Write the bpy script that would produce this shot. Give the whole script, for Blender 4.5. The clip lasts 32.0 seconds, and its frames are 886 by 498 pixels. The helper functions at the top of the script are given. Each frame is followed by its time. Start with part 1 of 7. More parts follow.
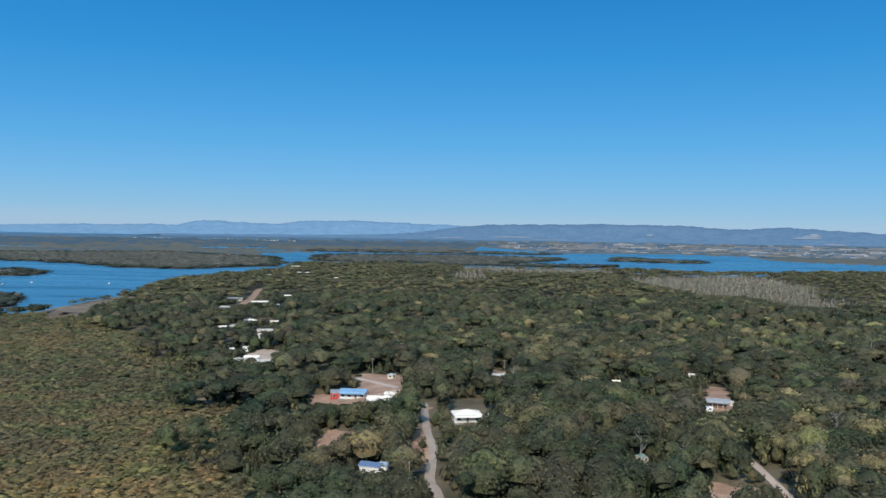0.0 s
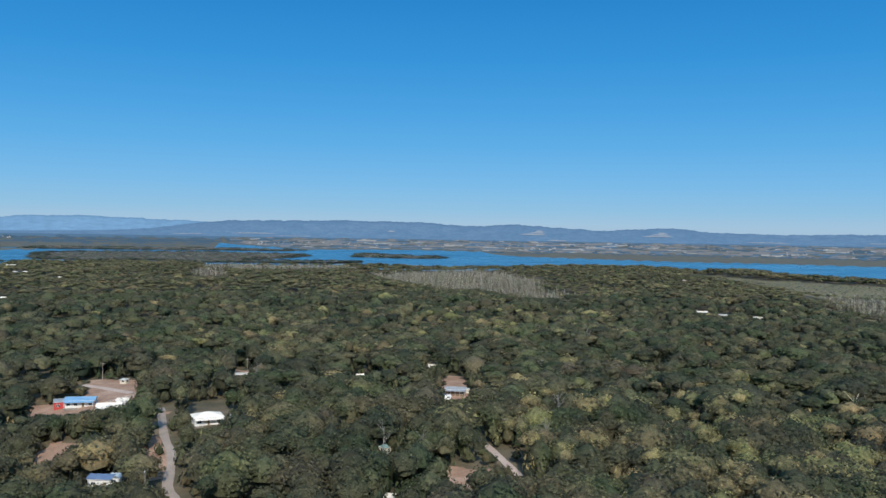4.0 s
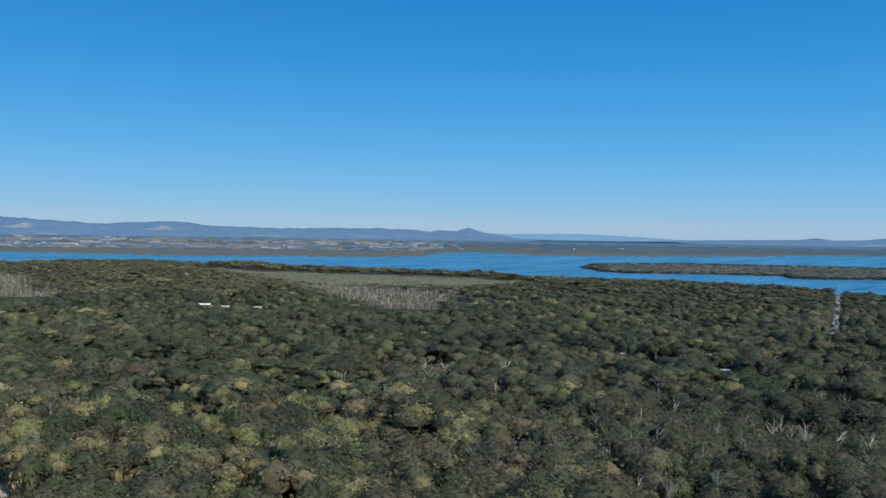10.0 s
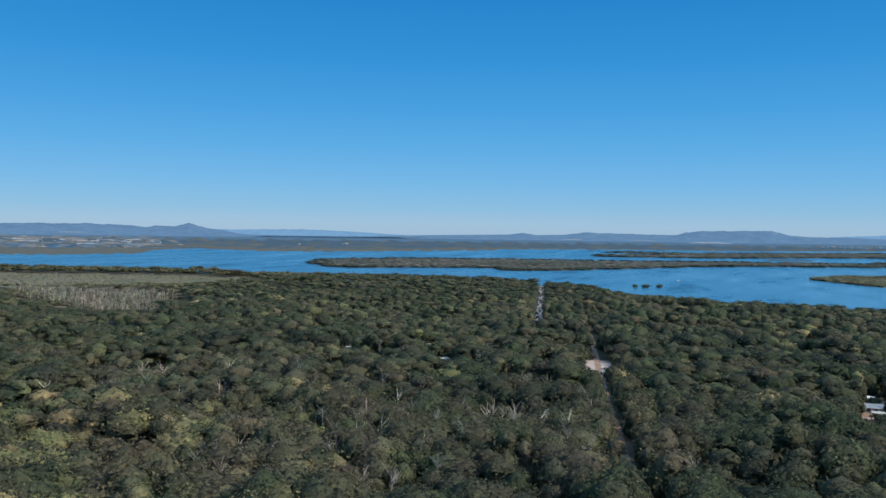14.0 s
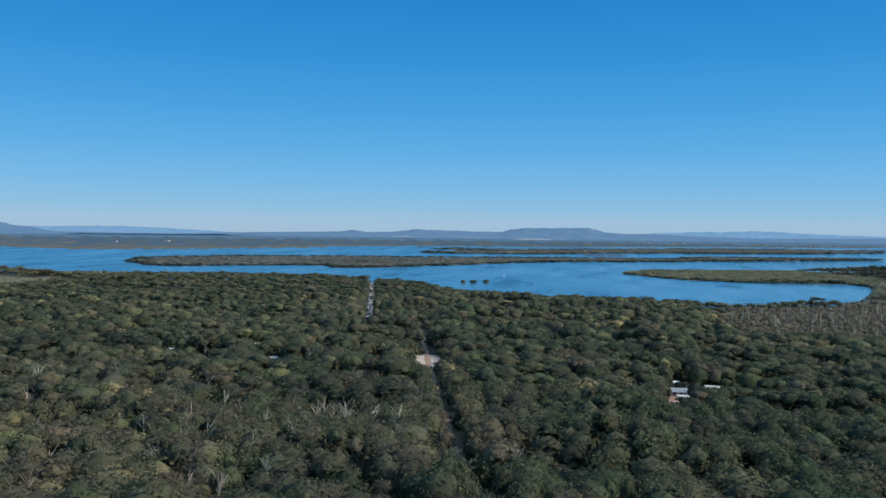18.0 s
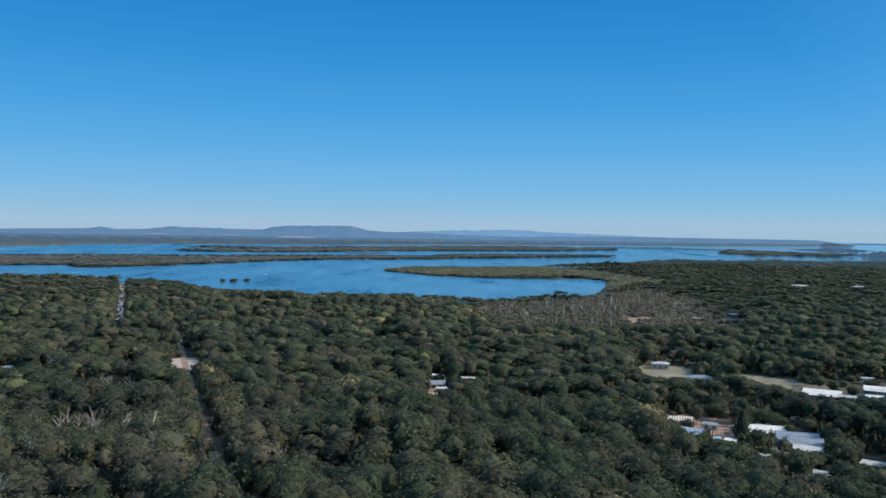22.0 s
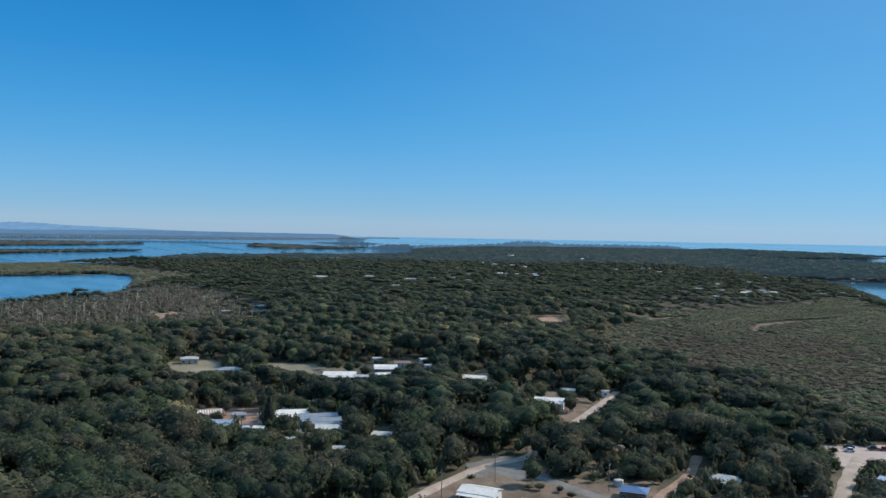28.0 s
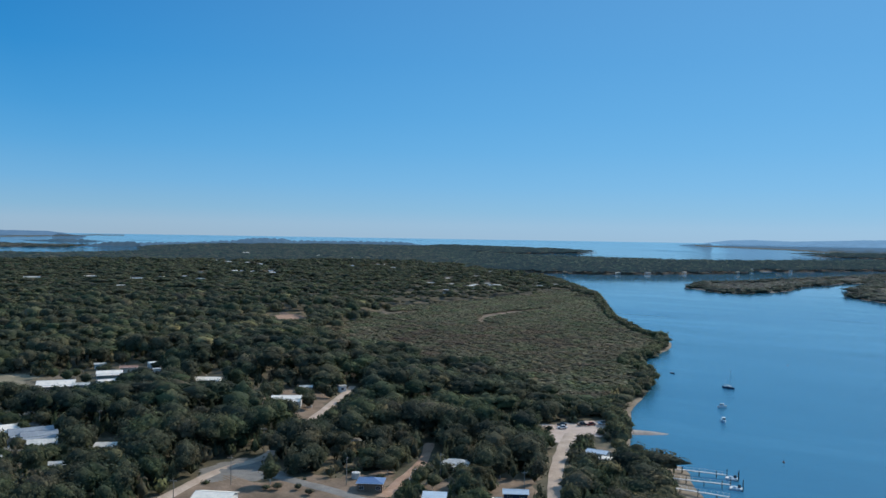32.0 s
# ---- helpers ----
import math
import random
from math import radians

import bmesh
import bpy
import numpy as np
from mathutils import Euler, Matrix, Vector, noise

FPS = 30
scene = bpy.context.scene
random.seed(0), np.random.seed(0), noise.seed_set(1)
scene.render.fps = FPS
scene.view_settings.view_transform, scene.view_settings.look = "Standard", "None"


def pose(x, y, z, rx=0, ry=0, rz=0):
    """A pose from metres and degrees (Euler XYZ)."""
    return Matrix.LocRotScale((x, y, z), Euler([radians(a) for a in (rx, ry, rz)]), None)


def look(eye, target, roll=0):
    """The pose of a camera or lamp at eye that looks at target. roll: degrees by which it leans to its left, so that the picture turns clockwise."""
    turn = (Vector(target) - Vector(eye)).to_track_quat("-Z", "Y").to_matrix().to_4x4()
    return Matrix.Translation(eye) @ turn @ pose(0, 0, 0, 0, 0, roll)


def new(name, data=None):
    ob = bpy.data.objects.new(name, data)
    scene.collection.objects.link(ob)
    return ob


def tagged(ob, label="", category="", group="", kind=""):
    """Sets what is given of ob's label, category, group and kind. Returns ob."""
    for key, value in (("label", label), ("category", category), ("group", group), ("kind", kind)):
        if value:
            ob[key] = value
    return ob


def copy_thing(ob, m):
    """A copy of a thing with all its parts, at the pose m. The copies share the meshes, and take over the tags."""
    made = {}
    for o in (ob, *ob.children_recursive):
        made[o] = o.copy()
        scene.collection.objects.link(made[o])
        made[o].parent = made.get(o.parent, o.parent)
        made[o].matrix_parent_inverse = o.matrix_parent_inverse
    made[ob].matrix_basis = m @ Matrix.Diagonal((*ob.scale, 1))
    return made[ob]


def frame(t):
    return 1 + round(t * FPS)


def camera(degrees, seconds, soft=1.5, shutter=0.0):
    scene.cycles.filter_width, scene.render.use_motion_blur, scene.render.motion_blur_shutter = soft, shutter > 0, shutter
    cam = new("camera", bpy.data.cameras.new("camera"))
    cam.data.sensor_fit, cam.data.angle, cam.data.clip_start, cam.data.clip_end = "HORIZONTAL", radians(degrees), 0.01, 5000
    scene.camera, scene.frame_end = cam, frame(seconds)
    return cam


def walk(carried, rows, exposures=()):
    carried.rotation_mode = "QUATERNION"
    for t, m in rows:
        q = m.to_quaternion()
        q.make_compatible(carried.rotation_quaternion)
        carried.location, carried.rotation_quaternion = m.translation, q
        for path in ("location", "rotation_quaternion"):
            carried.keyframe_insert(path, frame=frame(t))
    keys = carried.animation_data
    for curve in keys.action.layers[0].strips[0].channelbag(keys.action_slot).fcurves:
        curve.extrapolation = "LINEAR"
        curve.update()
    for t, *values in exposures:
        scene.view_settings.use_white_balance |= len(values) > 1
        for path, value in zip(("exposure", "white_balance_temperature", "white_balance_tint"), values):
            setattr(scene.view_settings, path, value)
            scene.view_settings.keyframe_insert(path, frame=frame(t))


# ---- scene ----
# The camera hangs still over the island and turns to its right: seconds, bearing, pitch, roll in degrees.
cam = camera(55.04, 32.0, soft=1.5)
EYE = 85.0
ROWS = [
    (0.0, 0.00, -0.91, 0.87),
    (0.5, 1.40, -0.90, 0.86),
    (1.0, 3.75, -0.90, 0.86),
    (1.5, 6.07, -0.90, 0.86),
    (2.0, 8.46, -0.90, 0.88),
    (2.5, 10.69, -0.90, 0.89),
    (3.0, 13.03, -0.90, 0.91),
    (3.5, 15.06, -0.91, 0.92),
    (5.5, 23.96, -0.88, 0.93),
    (6.0, 26.32, -0.89, 0.93),
    (6.5, 28.79, -0.89, 0.94),
    (7.0, 31.72, -0.89, 0.94),
    (7.5, 34.82, -0.89, 0.95),
    (8.0, 38.35, -0.88, 0.95),
    (8.5, 41.45, -0.87, 0.94),
    (9.0, 44.53, -0.87, 0.92),
    (9.5, 46.98, -0.86, 0.90),
    (10.0, 49.76, -0.86, 0.87),
    (10.5, 52.64, -0.86, 0.86),
    (11.0, 55.10, -0.87, 0.85),
    (11.5, 57.33, -0.87, 0.84),
    (12.0, 59.57, -0.88, 0.82),
    (12.5, 61.60, -0.90, 0.80),
    (13.0, 63.91, -0.91, 0.77),
    (13.5, 65.61, -0.92, 0.75),
    (14.0, 68.12, -0.92, 0.73),
    (14.5, 70.01, -0.92, 0.72),
    (16.5, 75.58, -0.96, 0.63),
    (17.0, 76.65, -0.98, 0.64),
    (17.5, 78.03, -0.99, 0.67),
    (18.0, 79.51, -0.99, 0.69),
    (18.5, 80.96, -1.00, 0.71),
    (19.0, 82.72, -0.99, 0.72),
    (19.5, 84.67, -0.99, 0.74),
    (20.0, 87.05, -0.98, 0.76),
    (20.5, 89.96, -0.97, 0.78),
    (21.0, 92.92, -0.95, 0.80),
    (21.5, 94.63, -0.94, 0.82),
    (22.0, 95.40, -0.93, 0.83),
    (22.5, 96.95, -0.92, 0.84),
    (23.0, 99.26, -0.92, 0.86),
    (23.5, 101.31, -0.91, 0.88),
    (24.0, 103.79, -0.91, 0.91),
    (24.5, 106.45, -0.91, 0.94),
    (25.0, 109.51, -0.91, 0.97),
    (25.5, 112.86, -0.90, 0.99),
    (26.0, 116.28, -0.88, 1.00),
    (26.5, 119.59, -0.87, 1.00),
    (28.5, 128.31, -0.84, 1.00),
    (29.0, 130.45, -0.83, 0.98),
    (29.5, 132.67, -0.82, 0.96),
    (30.0, 134.21, -0.81, 0.95),
    (30.5, 135.58, -0.80, 0.94),
    (31.0, 138.10, -0.79, 0.93),
    (31.5, 140.86, -0.78, 0.93),
    (32.0, 144.01, -0.78, 0.92),
]
walk(cam, [(t, pose(0, 0, EYE, 90 + pitch, -roll, -bearing)) for t, bearing, pitch, roll in ROWS],
     [(0.0, 0.0), (24.0, 0.0), (27.5, -0.04), (31.0, -0.12), (32.0, -0.13)])

# ---- daylight: a clear winter sky, the sun high and behind the first view ----
SUN_BEARING, SUN_HEIGHT = 190.0, 34.0
sb, sh = radians(SUN_BEARING), radians(SUN_HEIGHT)
SUN_WAY = Vector((math.sin(sb) * math.cos(sh), math.cos(sb) * math.cos(sh), math.sin(sh)))
world = bpy.data.worlds.new("world")
scene.world = world
world.use_nodes = True
wn, wl = world.node_tree.nodes, world.node_tree.links
wn.clear()
w_out, w_bg, w_sky = wn.new("ShaderNodeOutputWorld"), wn.new("ShaderNodeBackground"), wn.new("ShaderNodeTexSky")
w_sky.sky_type = "NISHITA"
w_sky.sun_disc = False
w_sky.sun_elevation, w_sky.sun_rotation = sh, sb
w_sky.air_density, w_sky.dust_density, w_sky.ozone_density, w_sky.altitude = 1.0, 0.2, 4.0, 85
# the camera's deep, saturated blue: the sky's own light, tinted by its height over the horizon
w_dim = wn.new("ShaderNodeMix")
w_dim.data_type, w_dim.blend_type = "RGBA", "MULTIPLY"
w_dim.inputs[0].default_value = 1.0
w_dim.inputs[7].default_value = (0.1, 0.1, 0.1, 1)
wl.new(w_sky.outputs[0], w_dim.inputs[6])
w_co, w_sep, w_ramp = wn.new("ShaderNodeTexCoord"), wn.new("ShaderNodeSeparateXYZ"), wn.new("ShaderNodeValToRGB")
wl.new(w_co.outputs["Generated"], w_sep.inputs[0])
wl.new(w_sep.outputs["Z"], w_ramp.inputs[0])
SKY = [(0.0, (0.345, 0.51, 0.68)), (0.014, (0.34, 0.53, 0.72)), (0.03, (0.255, 0.51, 0.75)), (0.06, (0.17, 0.47, 0.8)), (0.1, (0.1, 0.41, 0.79)), (0.14, (0.06, 0.355, 0.755)),
       (0.2, (0.026, 0.285, 0.69)), (0.27, (0.012, 0.225, 0.61)), (0.5, (0.17, 0.39, 0.76)), (1.0, (0.25, 0.46, 0.8))]
while len(w_ramp.color_ramp.elements) < len(SKY):
    w_ramp.color_ramp.elements.new(0.5)
for e, (p, c) in zip(w_ramp.color_ramp.elements, SKY):
    e.position, e.color = p, (*c, 1)
# paler towards the sun
w_dot, w_pale, w_mix, w_all = wn.new("ShaderNodeVectorMath"), wn.new("ShaderNodeMapRange"), wn.new("ShaderNodeMix"), wn.new("ShaderNodeMix")
w_dot.operation = "DOT_PRODUCT"
w_dot.inputs[1].default_value = SUN_WAY
wl.new(w_co.outputs["Generated"], w_dot.inputs[0])
wl.new(w_dot.outputs["Value"], w_pale.inputs["Value"])
for key, value in (("From Min", 0.35), ("From Max", 1.0), ("To Min", 0.0), ("To Max", 0.45)):
    w_pale.inputs[key].default_value = value
w_mix.data_type = w_all.data_type = "RGBA"
wl.new(w_pale.outputs[0], w_mix.inputs[0])
wl.new(w_ramp.outputs[0], w_mix.inputs[6])
w_mix.inputs[7].default_value = (0.28, 0.66, 1.06, 1)
w_all.inputs[0].default_value = 0.06
wl.new(w_mix.outputs[2], w_all.inputs[6])
wl.new(w_dim.outputs[2], w_all.inputs[7])
wl.new(w_all.outputs[2], w_bg.inputs["Color"])
wl.new(w_bg.outputs[0], w_out.inputs["Surface"])
sun = new("sun", bpy.data.lights.new("sun", "SUN"))
sun.data.energy, sun.data.angle, sun.data.color = 4.3, radians(0.53), (1.0, 0.94, 0.84)
sun.matrix_world = look((0, 0, 300), Vector((0, 0, 300)) - SUN_WAY)
scene.view_settings.exposure = 0.0

# ---- materials ----
def material(name, rough=0.8, metal=0.0, spec=0.3):
    m = bpy.data.materials.new(name)
    m.use_nodes = True
    b = m.node_tree.nodes["Principled BSDF"]
    b.inputs["Roughness"].default_value = rough
    b.inputs["Metallic"].default_value = metal
    b.inputs["Specular IOR Level"].default_value = spec
    return m, m.node_tree.nodes, m.node_tree.links, b


def noise_node(n, l, scale, detail=4.0, rough=0.6, coord=None):
    x = n.new("ShaderNodeTexNoise")
    x.inputs["Scale"].default_value, x.inputs["Detail"].default_value, x.inputs["Roughness"].default_value = scale, detail, rough
    if coord is not None:
        l.new(coord, x.inputs["Vector"])
    return x.outputs["Fac"]


def ramp_node(n, l, fac, stops):
    r = n.new("ShaderNodeValToRGB")
    while len(r.color_ramp.elements) < len(stops):
        r.color_ramp.elements.new(0.5)
    for e, (p, c) in zip(r.color_ramp.elements, stops):
        e.position, e.color = p, (*c, 1)
    l.new(fac, r.inputs[0])
    return r.outputs[0]


def mix_node(n, l, a, b, fac, mode="MIX"):
    x = n.new("ShaderNodeMix")
    x.data_type, x.blend_type = "RGBA", mode
    for value, key in ((fac, 0), (a, 6), (b, 7)):
        if isinstance(value, (int, float)):
            x.inputs[key].default_value = value
        elif isinstance(value, tuple):
            x.inputs[key].default_value = (*value, 1)
        else:
            l.new(value, x.inputs[key])
    return x.outputs[2]


def bump_node(n, l, b, height, strength, distance):
    x = n.new("ShaderNodeBump")
    x.inputs["Strength"].default_value, x.inputs["Distance"].default_value = strength, distance
    l.new(height, x.inputs["Height"])
    l.new(x.outputs[0], b.inputs["Normal"])


def place_coord(n):
    return n.new("ShaderNodeNewGeometry").outputs["Position"]


def mottled(name, stops, scale, fine, rough=0.85, metal=0.0, bump=0.3, depth=0.05, spec=0.3):
    """A surface of two scales of variation: a coarse one through the stops, a fine one that breaks it up."""
    m, n, l, b = material(name, rough, metal, spec)
    pos = place_coord(n)
    coarse = ramp_node(n, l, noise_node(n, l, scale, 5, 0.65, pos), stops)
    grain = noise_node(n, l, fine, 3, 0.6, pos)
    l.new(mix_node(n, l, coarse, ramp_node(n, l, grain, [(0.3, (0.55, 0.55, 0.55)), (0.7, (1.25, 1.25, 1.25))]), 0.5, "MULTIPLY"), b.inputs["Base Color"])
    bump_node(n, l, b, grain, bump, depth)
    return m


def foliage(name, stops, patch=0.012, spec=0.08, dry=(0.15, 0.132, 0.098)):
    """Leaves: each tree's own tone (the tint of its points), drifts of tone over the forest, speckle leaf by leaf; dry ones go grey-brown."""
    m, n, l, b = material(name, 0.8, 0, spec)
    pos = place_coord(n)
    tint, brown = n.new("ShaderNodeAttribute"), n.new("ShaderNodeAttribute")
    tint.attribute_name, brown.attribute_name = "tint", "dry"
    drift = noise_node(n, l, patch, 3, 0.55, pos)
    add = n.new("ShaderNodeMath")
    add.operation = "MULTIPLY_ADD"
    l.new(drift, add.inputs[0])
    add.inputs[1].default_value = 0.7
    l.new(tint.outputs["Fac"], add.inputs[2])
    sub = n.new("ShaderNodeMath")
    sub.operation = "SUBTRACT"
    l.new(add.outputs[0], sub.inputs[0])
    sub.inputs[1].default_value = 0.35
    tone = mix_node(n, l, ramp_node(n, l, sub.outputs[0], stops), dry, brown.outputs["Fac"])
    hue = noise_node(n, l, 0.045, 2, 0.6, pos)
    tone = mix_node(n, l, tone, ramp_node(n, l, hue, [(0.36, (0.9, 1.05, 0.84)), (0.5, (1.0, 1.0, 0.92)), (0.64, (1.08, 0.97, 0.93))]), 1.0, "MULTIPLY")
    leaf = n.new("ShaderNodeNewGeometry").outputs["Random Per Island"]
    tone = mix_node(n, l, tone, ramp_node(n, l, leaf, [(0.0, (0.7, 0.72, 0.72)), (0.6, (0.98, 0.98, 0.98)), (1.0, (1.5, 1.46, 1.38))]), 1.0, "MULTIPLY")
    tuft = noise_node(n, l, 0.7, 4, 0.75, pos)
    tone = mix_node(n, l, tone, ramp_node(n, l, tuft, [(0.3, (0.62, 0.64, 0.64)), (0.5, (1.0, 1.0, 1.0)), (0.7, (1.46, 1.42, 1.36))]), 1.0, "MULTIPLY")
    spray = noise_node(n, l, 2.6, 4, 0.75, pos)
    tone = mix_node(n, l, tone, ramp_node(n, l, spray, [(0.32, (0.68, 0.7, 0.68)), (0.5, (1.0, 1.0, 1.0)), (0.68, (1.42, 1.38, 1.32))]), 1.0, "MULTIPLY")
    l.new(tone, b.inputs["Base Color"])
    bump_node(n, l, b, tuft, 0.9, 0.9)
    # light that comes through the leaves
    through_leaf, both = n.new("ShaderNodeBsdfTranslucent"), n.new("ShaderNodeMixShader")
    l.new(tone, through_leaf.inputs["Color"])
    both.inputs[0].default_value = 0.43
    l.new(b.outputs[0], both.inputs[1])
    l.new(through_leaf.outputs[0], both.inputs[2])
    l.new(both.outputs[0], n["Material Output"].inputs["Surface"])
    return m


M_LEAF = foliage("gum_leaves", [(0, (0.0587, 0.073, 0.0572)), (0.35, (0.106, 0.114, 0.0753)), (0.6, (0.148, 0.143, 0.091)), (0.82, (0.215, 0.192, 0.115)), (1, (0.32, 0.275, 0.15))])
M_HAZYLEAF = foliage("hazy_far_gum_leaves", [(0, (0.0495, 0.066, 0.0495)), (0.35, (0.0825, 0.0935, 0.0638)), (0.6, (0.116, 0.116, 0.077)), (1, (0.176, 0.165, 0.11))])
M_MANGROVE = foliage("mangrove_leaves", [(0, (0.092, 0.1, 0.062)), (0.4, (0.205, 0.186, 0.112)), (0.75, (0.33, 0.25, 0.128)), (1, (0.43, 0.285, 0.125))], 0.01)
M_ISLAND = foliage("island_mangrove_leaves", [(0, (0.0737, 0.0869, 0.0739)), (0.3, (0.168, 0.172, 0.155)), (0.6, (0.243, 0.228, 0.215)), (1, (0.316, 0.282, 0.269))], 0.004)
M_TIDAL = foliage("tidal_mangrove_leaves", [(0, (0.075, 0.088, 0.055)), (0.4, (0.166, 0.17, 0.112)), (0.75, (0.228, 0.215, 0.15)), (1, (0.274, 0.258, 0.172))], 0.007, dry=(0.17, 0.125, 0.1))
M_DEAD = foliage("bare_grey_branches", [(0.0, (0.24, 0.22, 0.2)), (0.6, (0.42, 0.385, 0.36)), (1.0, (0.62, 0.58, 0.54))], 0.02)
M_SCRUB = foliage("reddish_swamp_scrub", [(0.0, (0.1, 0.092, 0.072)), (0.6, (0.17, 0.148, 0.118)), (1.0, (0.26, 0.22, 0.175))], 0.02)
M_BARK = mottled("pale_bark", [(0.3, (0.3, 0.26, 0.21)), (0.6, (0.5, 0.46, 0.4))], 0.8, 9, bump=0.3)
M_SNAG = mottled("bleached_dead_wood", [(0.3, (0.2, 0.19, 0.17)), (0.6, (0.33, 0.31, 0.28))], 0.8, 9, bump=0.3)
M_SOIL = mottled("forest_floor", [(0.35, (0.05, 0.048, 0.026)), (0.5, (0.1, 0.085, 0.05)), (0.68, (0.2, 0.15, 0.09))], 0.03, 0.9, bump=0.5, depth=0.2)
M_GRASS = mottled("dry_grass", [(0.32, (0.075, 0.066, 0.036)), (0.5, (0.125, 0.1, 0.06)), (0.7, (0.22, 0.165, 0.11))], 0.06, 1.2, bump=0.4, depth=0.1)
M_YARD = mottled("trodden_brown_yard", [(0.3, (0.11, 0.076, 0.046)), (0.5, (0.19, 0.13, 0.085)), (0.7, (0.3, 0.21, 0.145))], 0.09, 1.3, bump=0.4, depth=0.1)
M_FIELD = mottled("straw_coloured_grass", [(0.3, (0.17, 0.15, 0.085)), (0.5, (0.27, 0.22, 0.14)), (0.7, (0.38, 0.31, 0.21))], 0.05, 1.1, bump=0.4, depth=0.1)
M_MARSH = mottled("salt_marsh_grass", [(0.3, (0.12, 0.11, 0.05)), (0.5, (0.175, 0.155, 0.068)), (0.68, (0.22, 0.165, 0.095))], 0.014, 0.2, bump=0.5, depth=0.3)
M_EARTH = mottled("red_earth", [(0.3, (0.26, 0.15, 0.095)), (0.55, (0.39, 0.24, 0.16)), (0.75, (0.52, 0.365, 0.265))], 0.12, 1.5, bump=0.4, depth=0.08)
M_GRAVEL = mottled("pale_gravel", [(0.3, (0.36, 0.27, 0.2)), (0.6, (0.5, 0.385, 0.3)), (0.8, (0.6, 0.48, 0.39))], 0.15, 2.5, bump=0.4, depth=0.05)
M_SAND = mottled("beach_sand", [(0.3, (0.44, 0.33, 0.26)), (0.7, (0.58, 0.45, 0.37))], 0.1, 2.0, bump=0.3, depth=0.05)
M_SHINGLE = mottled("grey_shingle_sand", [(0.3, (0.2, 0.17, 0.14)), (0.55, (0.32, 0.27, 0.23)), (0.75, (0.5, 0.42, 0.36))], 0.25, 2.0, bump=0.5, depth=0.06)
M_MUD = mottled("tidal_mud", [(0.3, (0.155, 0.118, 0.078)), (0.7, (0.27, 0.208, 0.142))], 0.03, 0.4, rough=0.85, bump=0.3, depth=0.05)
M_BANK = mottled("dark_wet_mud", [(0.3, (0.068, 0.056, 0.044)), (0.7, (0.122, 0.101, 0.081))], 0.03, 0.4, rough=0.85, bump=0.3, depth=0.05)
M_SEAL = mottled("pale_worn_seal", [(0.3, (0.291, 0.235, 0.194)), (0.7, (0.426, 0.345, 0.284))], 0.12, 2.5, bump=0.2, depth=0.02)
M_ASPHALT = mottled("worn_asphalt", [(0.3, (0.16, 0.145, 0.128)), (0.7, (0.25, 0.23, 0.2))], 0.2, 4.0, bump=0.2, depth=0.02)

# water: dark blue body under a ruffled, mirror-like skin; slicks and wind lanes change its roughness
M_WATER, n_, l_, b_ = material("bay_water", 0.2, 0, 0.5)
b_.inputs["IOR"].default_value = 1.33
p_ = place_coord(n_)
lane = n_.new("ShaderNodeMapping")
lane.inputs["Rotation"].default_value, lane.inputs["Scale"].default_value = (0, 0, 0.5), (0.0025, 0.012, 0.01)
l_.new(p_, lane.inputs["Vector"])
lanes = noise_node(n_, l_, 1.0, 5, 0.6, lane.outputs[0])
l_.new(ramp_node(n_, l_, lanes, [(0.3, (0.022, 0.125, 0.215)), (0.55, (0.034, 0.155, 0.25)), (0.75, (0.06, 0.2, 0.3))]), b_.inputs["Base Color"])
far_off = n_.new("ShaderNodeVectorMath")
far_off.operation = "LENGTH"
l_.new(p_, far_off.inputs[0])
calm = n_.new("ShaderNodeMapRange")
for key, value in (("From Min", 300.0), ("From Max", 2000.0), ("To Min", 0.22), ("To Max", 0.0)):
    calm.inputs[key].default_value = value
l_.new(far_off.outputs["Value"], calm.inputs["Value"])
# the water south of the island lies in its lee and is smooth
northing, ruffled = n_.new("ShaderNodeSeparateXYZ"), n_.new("ShaderNodeMapRange")
l_.new(p_, northing.inputs[0])
for key, value in (("From Min", 500.0), ("From Max", -3500.0)):
    ruffled.inputs[key].default_value = value
l_.new(northing.outputs["Y"], ruffled.inputs["Value"])
chop = ramp_node(n_, l_, ruffled.outputs[0], [(0.0, (0.3, 0.3, 0.3)), (0.24, (0.17, 0.17, 0.17)), (0.42, (0.14, 0.14, 0.14)), (0.58, (0.06, 0.06, 0.06))])
slick = n_.new("ShaderNodeMath")
slick.operation = "MULTIPLY"
l_.new(chop, slick.inputs[0])
l_.new(ramp_node(n_, l_, lanes, [(0.3, (3.0, 3.0, 3.0)), (0.4, (1.1, 1.1, 1.1)), (0.7, (0.7, 0.7, 0.7))]), slick.inputs[1])
l_.new(slick.outputs[0], b_.inputs["Roughness"])
bump_node(n_, l_, b_, noise_node(n_, l_, 0.35, 5, 0.7, p_), 0.3, 0.8)
ripple = b_.inputs["Normal"].links[0].from_node
level = n_.new("ShaderNodeCombineXYZ")
level.inputs["Z"].default_value = 1.0
l_.new(level.outputs[0], ripple.inputs["Normal"])
l_.new(calm.outputs[0], ripple.inputs["Strength"])


